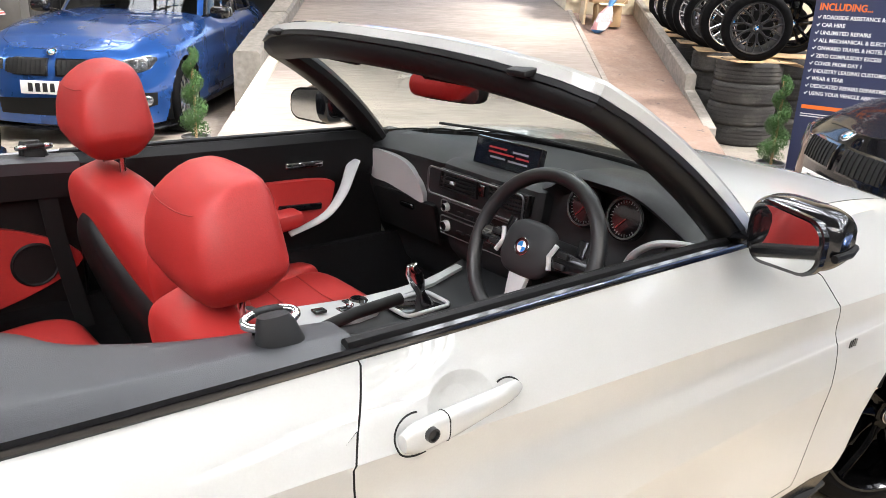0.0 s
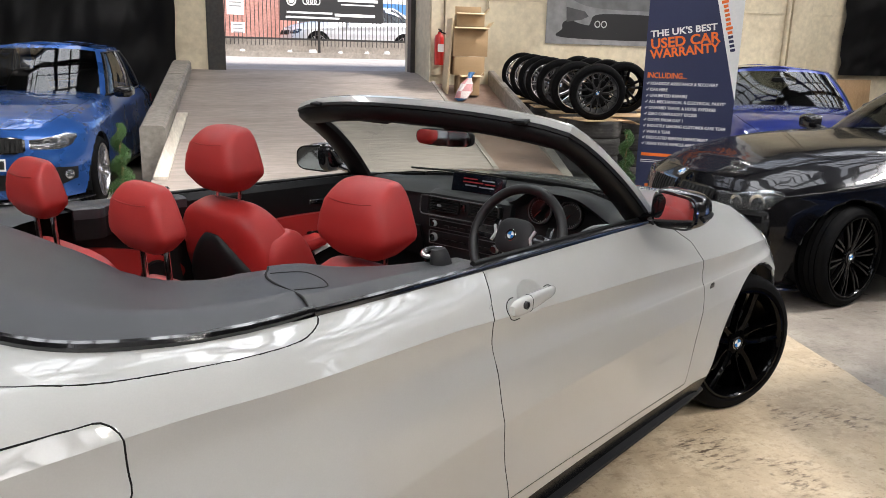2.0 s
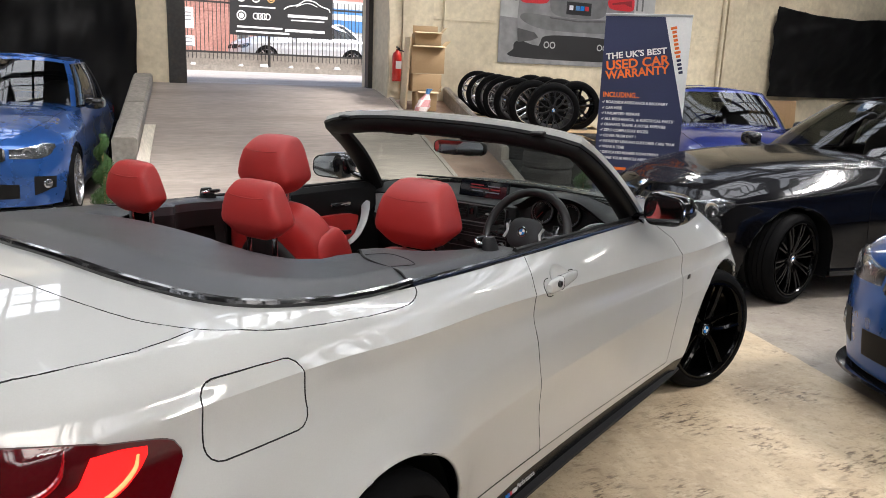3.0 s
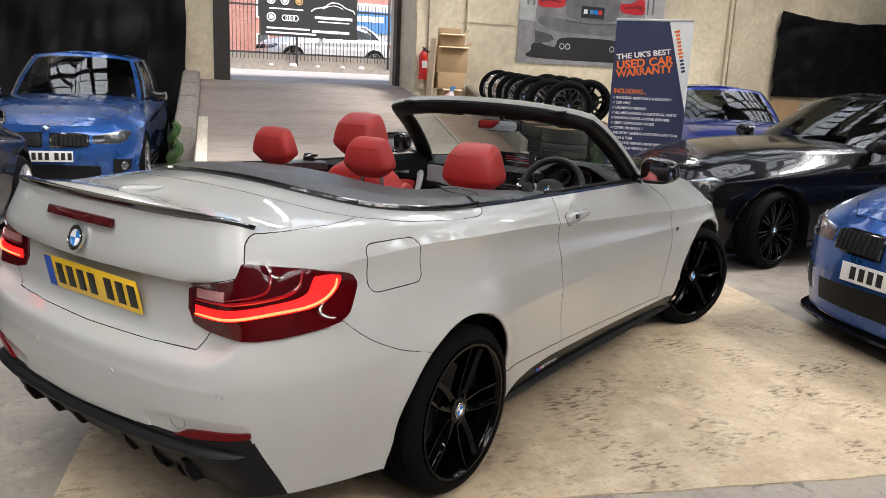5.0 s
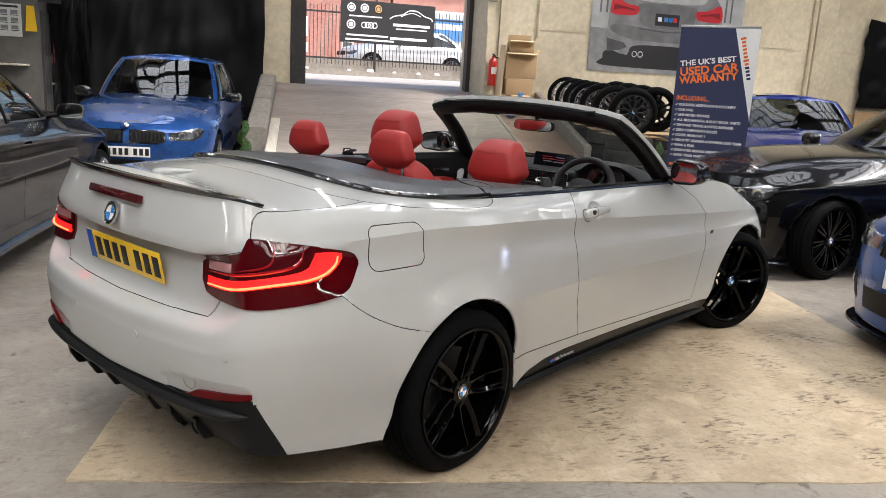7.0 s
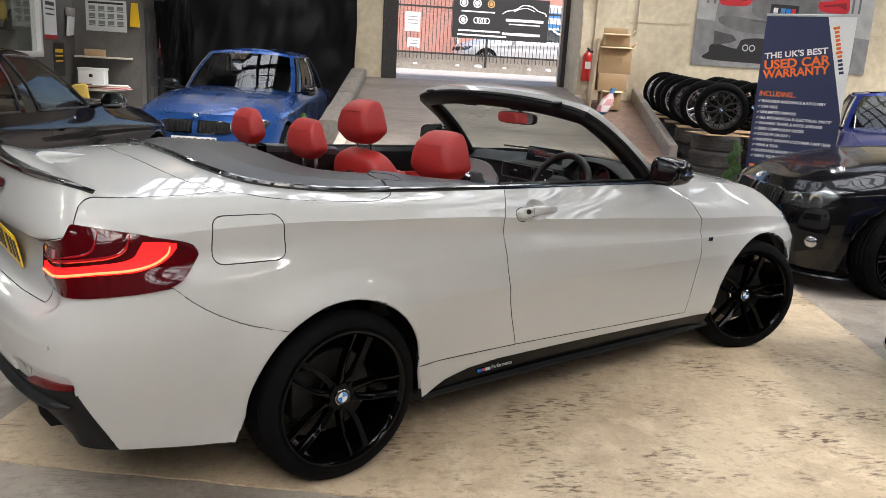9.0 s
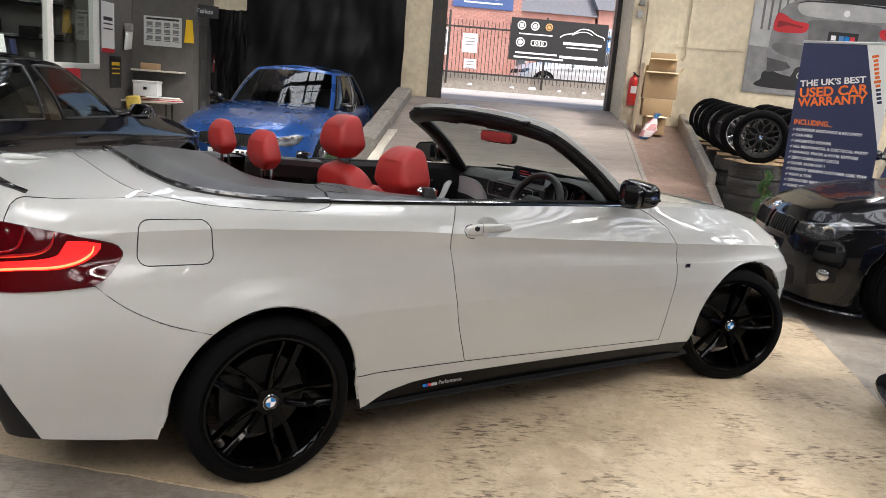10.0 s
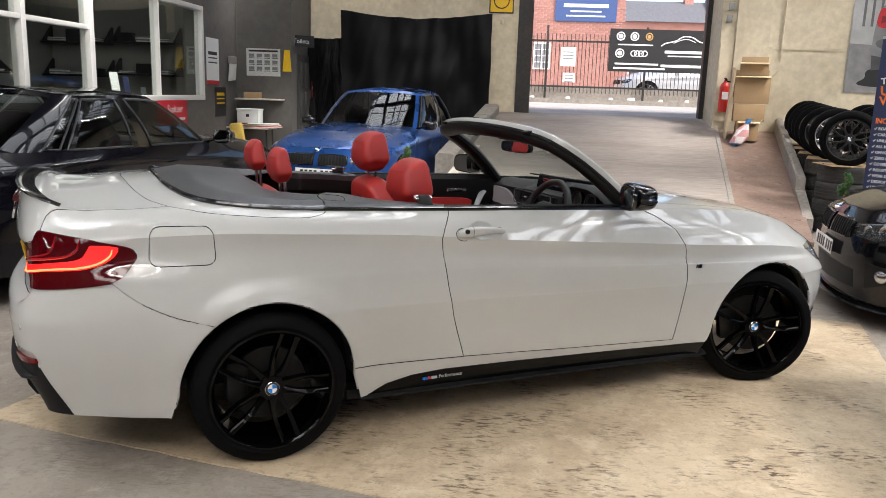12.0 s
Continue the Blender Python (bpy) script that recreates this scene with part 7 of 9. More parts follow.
def cabin(parent, sh, pnt, roof_h=1.49, coupe=False, tint=None):
    """Greenhouse: glass all round between pillars, roof with soft edges, mirrors, seats within."""
    x0, x1 = (-0.62, 1.96)
    r0, r1 = (0.10, 1.22)

    n = 64
    low, high = [], []
    base = catmull([(x0, 0, 1.05), (x0 + 0.02, -0.42, 1.045), (x0 + 0.16, -0.64, 1.025), (0.0, -0.762, 1.01), (0.7, -0.788, 1.0), (1.3, -0.784, 0.99), (x1 - 0.20, -0.755, 0.985), (x1 - 0.06, -0.50, 1.01), (x1, 0, 1.025)], n)
    top = catmull([(r0, 0, roof_h - 0.015), (r0 + 0.01, -0.32, roof_h - 0.02), (r0 + 0.08, -0.52, roof_h - 0.045), (0.35, -0.595, roof_h - 0.05), (0.65, -0.62, roof_h - 0.045), (0.9, -0.62, roof_h - 0.047), (r1 - 0.06, -0.59, roof_h - 0.065), (r1 - 0.005, -0.35, roof_h - 0.035), (r1 + 0.02, 0, roof_h - 0.028)], n)

    def pt(i, g):
        a, c = base[i], top[i]
        p = a.lerp(c, g)
        o = Vector((p.x - 0.65, p.y, 0))
        return p + o.normalized() * 0.035 * math.sin(math.pi * g)
    # which columns are pillars
    def kind(i):
        x, f = base[i].x, i / (n - 1)
        if f < 0.215:
            return "rear"
        if f < 0.31:
            return "c"
        if f > 0.778:
            return "front"
        if f > 0.755:
            return "a"
        if 0.505 < f < 0.535 or 0.352 < f < 0.372:
            return "b"
        return "side"
    groups = {"front": ("windscreen", SCREENGLASS), "rear": ("rear_window", tint or DARKGLASS), "side": ("side_window", tint or DARKGLASS)}
    for s in (1, -1):
        def P(i, g):
            p = pt(i, g)
            return (p.x, p.y * s, p.z)
        i = 0
        while i < n - 1:
            k = kind(i)
            j = i
            while j < n - 1 and kind(j) == k:
                j += 1
            lo, hi = (0.04, 0.93) if k in groups else (0.0, 1.0)
            if k in ("a", "b", "c"):
                pb = bmesh.new()
                rows = [[pb.verts.new(P(c, g / 8)) for g in range(9)] for c in range(i, j + 1)]
                grid_faces(pb, rows)
                part("pillar", pb, pnt if k != "b" else GLOSSBLACK, parent)
            elif k == "side" or s == 1:
                gb = bmesh.new()
                cols = list(range(i, j + 1))
                rows = [[gb.verts.new(P(c, lo + (hi - lo) * g / 8)) for g in range(9)] for c in cols]
                if k in ("front", "rear"):
                    mir = [[gb.verts.new((v.co.x, -v.co.y, v.co.z)) if abs(v.co.y) > 1e-5 else v for v in r] for r in rows]
                    grid_faces(gb, [r[::-1] for r in mir])
                grid_faces(gb, rows)
                g_ob = part(groups[k][0], gb, groups[k][1], parent)
                g_ob.visible_shadow = False
            if k in groups:
                for nm, a_, b_ in (("window_sill", 0.0, lo), ("roof_rail", hi, 1.0)):
                    sb = bmesh.new()
                    rows = [[sb.verts.new(P(c, g)) for g in (a_, b_)] for c in range(i, j + 1)]
                    grid_faces(sb, rows)
                    part(nm, sb, pnt, parent)
            i = j
    rb = bmesh.new()
    rows = []
    for i in range(n):
        p = top[i]
        rows.append([rb.verts.new((p.x, p.y * f, p.z + 0.03 * (1 - f * f) + 0.004)) for f in [1 - 2 * k / 12 for k in range(13)]])
    grid_faces(rb, rows)
    part("roof", rb, pnt, parent)
    rb = bmesh.new()
    grid_faces(rb, [[rb.verts.new((0.30 + 0.80 * i / 8, 0.44 * f, roof_h - 0.045 + 0.03 * (1 - f * f) + 0.016 + 0.012 * math.sin(math.pi * (0.12 + 0.8 * i / 8)))) for f in [-1 + k / 6 for k in range(13)]] for i in range(9)])
    part("sunroof", rb, GLOSSBLACK, parent)
    for s in (-1, 1):
        b = bmesh.new()
        tube(b, [(p.x, p.y * s * 1.0, p.z - 0.004) for p in [base[i] for i in range(int(n * 0.235), int(n * 0.778))]], 0.008, 6)
        part("window_trim", b, GLOSSBLACK, parent)
        for i0, i1 in ((20, 22), (23, 31), (34, 47)):
            loop = [pt(i, 0.04) for i in range(i0, i1 + 1)] + [pt(i1, 0.04 + 0.89 * g / 6) for g in range(1, 6)] + [pt(i, 0.93) for i in range(i1, i0 - 1, -1)] + [pt(i0, 0.93 - 0.89 * g / 6) for g in range(1, 6)]
            b = bmesh.new()
            tube(b, [(p.x, p.y * s * 1.006, p.z) for p in loop], 0.0085, 6, closed=True)
            part("window_surround", b, SATINTRIM, parent, "satin grey window surround")
        mi = thing("wing_mirror", "", "")
        mi.parent = parent
        part("shell", superell(1.80, s * 0.930, 1.050, 0.085, 0.100, 0.064, 0.62, 22, 12, lambda x, y, z: (x * (1 if x > 0 else .5), y, z)), [GLOSSBLACK], mi)
        b = bmesh.new()
        prism(b, rounded(0.19, 0.105, 0.035, 5), 0.004, lambda a, c, d: (d, a, c))
        part("glass", b, MIRROR, mi, "", pose(1.745, s * 0.945, 1.055, 0, 0, 10 * s))
        b = bmesh.new()
        tube(b, [(1.80, s * 0.74, 1.0), (1.80, s * 0.88, 1.03)], 0.026, 8, flat=0.6)
        part("stalk", b, GLOSSBLACK, mi)
        part("front_seat", superell(0.72, s * 0.37, 0.86, 0.10, 0.25, 0.40, 0.5, 18, 12, lambda x, y, z: (x - .35 * z, y * (1 - .45 * max(0, z - .4)), z)), CAR_INSIDE, parent)
    b = bmesh.new()
    box(b, (0.50, 1.30, 0.30), (1.72, 0, 0.86), bevel=0.08)
    box(b, (2.6, 1.36, 0.10), (0.6, 0, 0.42))
    box(b, (0.30, 1.3, 0.52), (-0.35, 0, 0.72), bevel=0.06)
    part("cabin_trim", b, CAR_INSIDE, parent)
    b = superell(1.42, 0, 1.33, 0.015, 0.11, 0.032, 0.6, 16, 8)
    part("interior_mirror", b, CAR_INSIDE, parent)


def saloon(name, label, m, pnt, rim_mat, style="multi", grille_frame=None, plate_mat=None, R=0.332, steer=0, doors=True, lowlip=True, rear=True, roof_h=1.485):
    """A four-door saloon with twin-kidney front, lamps, wheels, mirrors and glass."""
    sh = saloon_skin
    c = thing(name, label, "car", m)
    bm = sh.build([(-0.96, -0.45), (1.80, 3.60)], 14)
    arches(bm, (0.0, 2.81), 0.375, 0.34)
    lay = bm.faces.layers.int.new("panel")
    names = {0: "body_shell"}
    if doors:
        F = [(0.93, 1.1), (0.93, 0.60), (0.96, 0.33), (2.08, 0.31), (2.16, 0.60), (2.13, 0.80), (1.93, 0.97), (1.90, 1.1)]
        B = [(0.93, 1.1), (0.93, 0.60), (0.96, 0.33), (0.42, 0.345), (0.36, 0.46), (0.22, 0.66), (0.10, 0.80), (-0.02, 0.95), (-0.02, 1.1)]
        for k, (poly, sg) in enumerate(((F, -1), (F, 1), (B, -1), (B, 1))):
            cut_panel(bm, lay, k + 1, poly, "xz", lambda p, sg=sg: p.y * sg > 0.5)
            names[k + 1] = "front_door" if k < 2 else "rear_door"
    H = [(1.86, -0.62), (2.4, -0.70), (2.9, -0.66), (3.25, -0.56), (3.44, -0.38), (3.48, 0.0)]
    cut_panel(bm, lay, 9, H + [(x, -y) for x, y in H[-2::-1]], "xy", lambda p: p.z > 0.72 and p.x > 1.8)
    names[9] = "bonnet"
    for number, nm in names.items():
        cp = bm.copy()
        l2 = cp.faces.layers.int["panel"]
        bmesh.ops.delete(cp, geom=[f for f in cp.faces if f[l2] != number], context="FACES")
        if cp.faces:
            lip(cp, 0.0025)
            part(nm, cp, [pnt, SEAM], c, smooth=30)
        else:
            cp.free()
    bm.free()
    cabin(c, sh, pnt, roof_h)
    for cx in (0.0, 2.81):
        for s in (-1, 1):
            b = bmesh.new()
            prof = [(cx + 0.385 * math.cos(radians(-25 + 230 * k / 16)), 0.34 + 0.385 * math.sin(radians(-25 + 230 * k / 16))) for k in range(17)]
            rows = [[b.verts.new((x, s * y, z)) for x, z in prof] for y in (0.86, 0.54)]
            grid_faces(b, rows)
            b.faces.new(rows[-1])
            part("arch_liner", b, MATTBLACK, c)
            wheel(c, pose(cx, s * 0.782, R, 0, 11 * cx, (steer if cx else 0) + (0 if s < 0 else 180)), R, rim_mat, style, R - 0.075)
            if doors:
                for hx in (1.05, 0.10):
                    p = sh.side(hx + 0.08, 0.865, 0.022)
                    b = bmesh.new()
                    rings = []
                    for k in range(9):
                        x = hx + 0.19 * k / 8
                        w = 0.013 * math.sin(math.pi * (k + .5) / 9) ** 0.4
                        rings.append([(x, s * (abs(p.y) + w * 0.7 * math.cos(t)), p.z + w * math.sin(t)) for t in [2 * math.pi * j / 10 for j in range(10)]])
                    loft(b, rings)
                    if cx == 0.0:
                        part("door_handle", b, pnt, c)
                    else:
                        b.free()
    b = bmesh.new()
    box(b, (2.1, 1.5, 0.05), (1.4, 0, 0.20))
    box(b, (0.6, 1.1, 0.05), (-0.6, 0, 0.24))
    box(b, (0.55, 1.2, 0.05), (3.15, 0, 0.19))
    part("underbody", b, MATTBLACK, c)
    # front: kidneys, lamps, intakes, lip, plate, badge
    frm = grille_frame or GLOSSBLACK
    for mirror in (False, True):
        s = -1 if mirror else 1
        b = patch(sh, 16.05, 16.92, lambda q: ease([(16.05, .60), (16.3, .575), (16.92, .575)], q), lambda q: ease([(16.05, .695), (16.3, .715), (16.92, .715)], q), 12, 5, 0.012, 0.03, mirror)
        gr = part("kidney_grille", b, frm, c)
        b = patch(sh, 16.10, 16.88, lambda q: .588, lambda q: .703, 10, 4, 0.014, 0.01, mirror)
        part("grille_recess", b, SEAM, gr)
        for k in range(8):
            q = 16.15 + 0.092 * k
            b = ribbon(sh, [(q, .588), (q + .001, .64), (q + .002, .703)], 0.007, 0.018, 0.006, mirror, 6)
            part("grille_bar", b, MATTBLACK, gr)
        b = patch(sh, 14.05, 15.95, lambda q: ease([(14.05, .705), (14.5, .645), (15.2, .610), (15.95, .615)], q), lambda q: ease([(14.05, .735), (14.5, .748), (15.2, .722), (15.95, .695)], q), 22, 6, 0.003, 0.02, mirror)
        hl = part("headlamp", b, LAMPBOWL, c)
        for q, r in ((14.85, 0.048), (15.45, 0.042)):
            p, nr = sh.at(q, 0.676 if q < 15 else 0.662, 0.004), sh.base(q)[1]
            b = bmesh.new()
            spin(b, [(0.0, -0.010), (r * 0.55, -0.008), (r * 0.8, 0.0), (r, 0.004), (r * 1.06, 0.0)], 24, "z")
            d = Vector((nr.x, nr.y * s, 0))
            part("lamp_ring", b, CHROMEDIM, hl, "", Matrix.Translation((p.x, p.y * s, p.z)) @ d.to_track_quat("Z", "Y").to_matrix().to_4x4())
        b = ribbon(sh, [(14.12, .728), (14.6, .738), (15.3, .715), (15.9, .690)], 0.008, 0.007, 0.004, mirror, 16)
        part("lamp_brow", b, CHROMEDIM, hl)
        b = patch(sh, 14.05, 15.95, lambda q: ease([(14.05, .705), (14.5, .645), (15.2, .610), (15.95, .615)], q), lambda q: ease([(14.05, .735), (14.5, .748), (15.2, .722), (15.95, .695)], q), 22, 6, 0.014, 0.012, mirror)
        cov = part("lamp_cover", b, LAMPGLASS, hl)
        cov.visible_shadow = False
        b = patch(sh, 14.3, 15.3, lambda q: ease([(14.3, .33), (15.3, .27)], q), lambda q: ease([(14.3, .44), (15.3, .45)], q), 10, 4, 0.003, 0.02, mirror)
        part("side_intake", b, MATTBLACK, c)
        p, nr = sh.at(14.75, 0.375, 0.006), sh.base(14.75)[1]
        b = bmesh.new()
        spin(b, [(0.0, 0.006), (0.035, 0.004), (0.042, 0.0), (0.046, -0.004)], 20, "z")
        part("fog_lamp", b, CHROMEDIM, c, "", Matrix.Translation((p.x, p.y * s, p.z)) @ Vector((nr.x, nr.y * s, 0)).to_track_quat("Z", "Y").to_matrix().to_4x4())
        b = patch(sh, 15.75, 17.0, lambda q: .245, lambda q: ease([(15.75, .38), (17, .40)], q), 14, 4, 0.003, 0.02, mirror)
        part("lower_intake", b, MATTBLACK, c)
        if lowlip:
            b = bmesh.new()
            rings = []
            for k in range(20):
                q = 13.3 + 3.7 * k / 19
                a_, n_ = sh.at(q, 0.175, 0.0), sh.base(q)[1]
                rings.append([Vector((v.x, v.y * s, v.z)) for v in (a_ - n_ * 0.03 + Vector((0, 0, -0.03)), a_ + n_ * 0.045 + Vector((0, 0, -0.035)), a_ + n_ * 0.05 + Vector((0, 0, -0.048)), a_ - n_ * 0.03 + Vector((0, 0, -0.055)))])
            loft(b, rings)
            part("front_splitter", b, GLOSSBLACK, c)
        if rear:
            b = patch(sh, 2.2, 4.6, lambda q: .80, lambda q: ease([(2.2, .93), (4.6, .90)], q), 14, 4, 0.004, 0.02, mirror)
            part("tail_lamp", b, REDLENS, c)
        b = bmesh.new()
        rings = []
        for k in range(20):
            x = 0.42 + 2.0 * k / 19
            y = abs(sh.side(x, 0.24).y)
            rings.append([(x, s * (y - 0.02), 0.235), (x, s * (y + 0.02), 0.22), (x, s * (y + 0.02), 0.185), (x, s * (y - 0.02), 0.18)])
        loft(b, rings)
        part("side_skirt", b, pnt if not lowlip else GLOSSBLACK, c)
    if plate_mat:
        plate(c, Matrix(((0, -0.05, 1, 3.618), (1, 0, 0, 0), (0, 1, 0.05, 0.485), (0, 0, 0, 1))), plate_mat, band=False)
    roundel(c, Matrix(((0, -0.80, 0.60, 3.535), (1, 0, 0, 0), (0, 0.60, 0.80, 0.775), (0, 0, 0, 1))), 0.041)
    return c


saloon("blue_saloon", "bright metallic blue four-door saloon parked before the black drape", pose(4.329, 8.408, 0, 0, 0, -130.5), BLUE, RIM_SILVER, "double", GLOSSBLACK, PLATE_W, roof_h=1.56)
saloon("black_saloon", "glossy black car with black alloy wheels, nose beside the white convertible", pose(7.425, -1.897, 0, 0, 0, 142.1), BLACK, RIM_BLACK, "multi", GLOSSBLACK, PLATE_W, 0.335, 18)
saloon("blue_saloon", "bright blue saloon with a black splitter on the grey floor", pose(5.566, -4.007, 0, 0, 0, 143.8), BLUE, RIM_BLACK, "double", GLOSSBLACK, PLATE_W)
saloon("dark_saloon", "blue-black four-door saloon with silver alloy wheels beside the office", pose(-1.30, 2.95, 0, 0, 0, 50.0), INK, RIM_SILVER, "multi", CHROME, None, 0.325, rear=False, roof_h=1.46)
saloon("deep_blue_saloon", "deep blue saloon parked behind the warranty banner", pose(10.53, 1.71, 0, 0, 0, 209), DEEPBLUE, RIM_BLACK, "double", GLOSSBLACK, None, lowlip=False)
FAR = hall(15.6, 7.4, 0).translation
saloon("white_saloon", "white saloon parked at the back by the cream wall", pose(FAR.x, FAR.y, 0, 0, 0, 175), SILVER, RIM_BLACK, "double", GLOSSBLACK, None, lowlip=False)

# ---------------------------------------------------------------- things in the hall
def on_wall(u, v, z, rz=0):
    """A frame on a wall that faces -v (rz = 0) or +u (rz = 90): x to its right, y up, z out of it."""
    return hall(u, v, z, rz) @ pose(0, 0, 0, 90)


def sheet(parent, name, w, h, at, mt, t=0.002, rot=0, label=""):
    b = bmesh.new()
    box(b, (w, h, t))
    return part(name, b, mt, parent, label, pose(at[0], at[1], at[2], 0, 0, rot))


# roll-up warranty banner
bn = thing("banner_stand", "navy roll-up warranty banner with white and orange print", "banner", Matrix.Translation((6.63, 1.095, 0)) @ pose(0, 0, 0, 0, 0, -73.0))
b = bmesh.new()
box(b, (0.90, 0.16, 0.07), (0, 0.02, 0.035), bevel=0.012)
part("base", b, SATIN, bn)
b = bmesh.new()
cyl(b, 0.010, 0.010, 2.1, (0, 0.03, 1.10), seg=10)
part("pole", b, SATIN, bn)
b = bmesh.new()
box(b, (0.86, 0.022, 0.026), (0, 0, 2.185), bevel=0.005)
part("top_rail", b, SATIN, bn)
face = pose(0, -0.004, 0, 90)
b = bmesh.new()
box(b, (0.85, 2.11, 0.003), (0, 1.125, 0))
cloth = part("printed_sheet", b, NAVY, bn, "", face)
b = bmesh.new()
prism(b, [(0.16, 1.065), (0.425, 1.065), (0.425, 0.065)], 0.001, lambda a, c, d: (a, c + 1.112, d))
part("white_wedge", b, WHITEPRINT, cloth, "", pose(0, 0, 0.0018))
def fit_width(ob, wide):
    """Narrows lettering to a width, as a condensed face has it."""
    k = wide / max(v.co.x for v in ob.data.vertices)
    for v in ob.data.vertices:
        v.co.x *= k
    return ob


for text, size, x, z, mt, tilt, wide in (("THE UK'S BEST", 0.084, -0.388, 1.740, WHITEPRINT, 7.5, 0.605), ("USED CAR", 0.128, -0.380, 1.632, ORANGE, 7.5, 0.635), ("WARRANTY", 0.118, -0.374, 1.540, ORANGE, 7.5, 0.63), ("INCLUDING...", 0.072, -0.392, 1.363, ORANGE, 0, 0.37)):
    fit_width(lettering("headline", text, size, mt, cloth, pose(x, z, 0.002, 0, 0, tilt), 0.0006, bold=size * 0.030), wide)
LINES = ["ROADSIDE ASSISTANCE & RECOVERY", "CAR HIRE", "UNLIMITED REPAIRS", "ALL MECHANICAL & ELECTRICAL PARTS*", "ONWARD TRAVEL & HOTEL EXPENSES", "ZERO COMPULSORY EXCESS", "COVER FROM DAY 1",
         "INDUSTRY LEADING CUSTOMER CARE TEAM", "WEAR & TEAR", "DEDICATED REPAIRS DEPARTMENT", "USING YOUR VEHICLE ABROAD"]
for k, text in enumerate(LINES):
    z = 1.298 - 0.0578 * k
    fit_width(lettering("list_line", text, 0.040, WHITEPRINT, cloth, pose(-0.355, z, 0.002), 0.0006, bold=0.0011), 0.0208 * len(text))
    b = bmesh.new()
    box(b, (0.006, 0.016, 0.001), (-0.386, z + 0.009, 0.002), (0, 0, 40))
    box(b, (0.006, 0.030, 0.001), (-0.376, z + 0.014, 0.002), (0, 0, -35))
    part("tick", b, WHITEPRINT, cloth)
for w, x in ((0.30, -0.24), (0.24, 0.06)):
    sheet(cloth, "orange_bar", w, 0.030, (x, 0.625, 0.002), ORANGE, 0.001)
for k in range(2):
    sheet(cloth, "fine_bar", 0.36, 0.007, (-0.21, 0.570 - 0.018 * k, 0.002), WHITEPRINT, 0.001)
sheet(cloth, "brand_bar", 0.46, 0.070, (-0.10, 0.30, 0.002), ORANGE, 0.001)
for k in range(12):
    f = (k + 0.5) / 12
    sheet(cloth, "brand_bar", 0.026, 0.060 if k in (0, 6) else 0.042, (0.248 + 0.118 * f, 2.085 - 0.47 * f, 0.0045), ORANGE if k < 8 else NAVY, 0.001, -76)


# loose wheels and stacked tyres behind the low wall
def loose_wheel(at, yaw, mt, style, lean=8, R=0.325):
    w = thing("loose_wheel", "tyred alloy wheel standing on a tyre stack", "wheel", at, "loose wheels")
    hub = wheel(w, pose(0, 0, 0, lean, 23 * yaw, 0), R, mt, style, R - 0.085)
    for ch in list(hub.children):
        ch.parent = w
        ch.matrix_basis = hub.matrix_basis @ ch.matrix_basis
    bpy.data.objects.remove(hub)
    return w


rng = random.Random(11)
ROW = [(5.36, 6.02), (5.44, 6.62), (5.50, 7.10), (5.60, 7.58), (5.72, 8.05), (5.84, 8.55), (5.97, 9.1)]
for k, (u, v) in enumerate(ROW):
    mt = RIM_GRAPHITE if k in (0, 2, 4) else RIM_SILVER
    zc = 0.82 + 0.325 + 0.018 * k
    loose_wheel(hall(u, v, zc, -24 + rng.uniform(-8, 8)), k, mt, ("mesh", "double", "plain", "multi", "double", "plain", "double")[k], 6 + rng.uniform(-3, 3))
for k, (u, v) in enumerate(((6.22, 6.75), (6.34, 7.35), (6.48, 7.95), (6.62, 8.55))):
    loose_wheel(hall(u, v, 0.82 + 0.325 + 0.034 * (v - 6.12), -30 + rng.uniform(-8, 8)), k, RIM_SILVER if k % 2 else RIM_BLACK, ("double", "multi")[k % 2], 7)
ty_me = finish("tyre_casing", tyre_mesh(0.325, 0.215, 0.215), DUSTYTYRE)
for k, (u, v) in enumerate(((5.42, 6.12), (5.52, 6.82), (5.66, 7.52), (5.81, 8.22), (5.97, 8.92), (6.15, 6.45), (6.33, 7.15), (6.48, 7.85), (6.64, 8.55))):
    for j in range(4):
        t = new("stacked_tyre", ty_me)
        t.matrix_world = hall(u + rng.uniform(-.02, .02), v + rng.uniform(-.02, .02), 0.103 + 0.2045 * j + max(0.0, 0.034 * (v - 6.12)), rng.uniform(0, 360)) @ pose(0, 0, 0, 90, 0, 0)
        tagged(t, "used black tyre lying in a stack", "tyre", "stacked tyres")
    b = bmesh.new()
    box(b, (0.62, 0.60, 0.008), bevel=0.002)
    box(b, (0.20, 0.60, 0.006), (0.38, 0, -0.02), (0, 18, 0))
    single("cardboard_sheet", b, CARD, "flattened brown cardboard between tyres and wheels", "cardboard", hall(u, v, 0.822 + 0.003 * (k % 2) + max(0.0, 0.034 * (v - 6.12)), rng.uniform(-25, 25)), group="cardboard sheets")


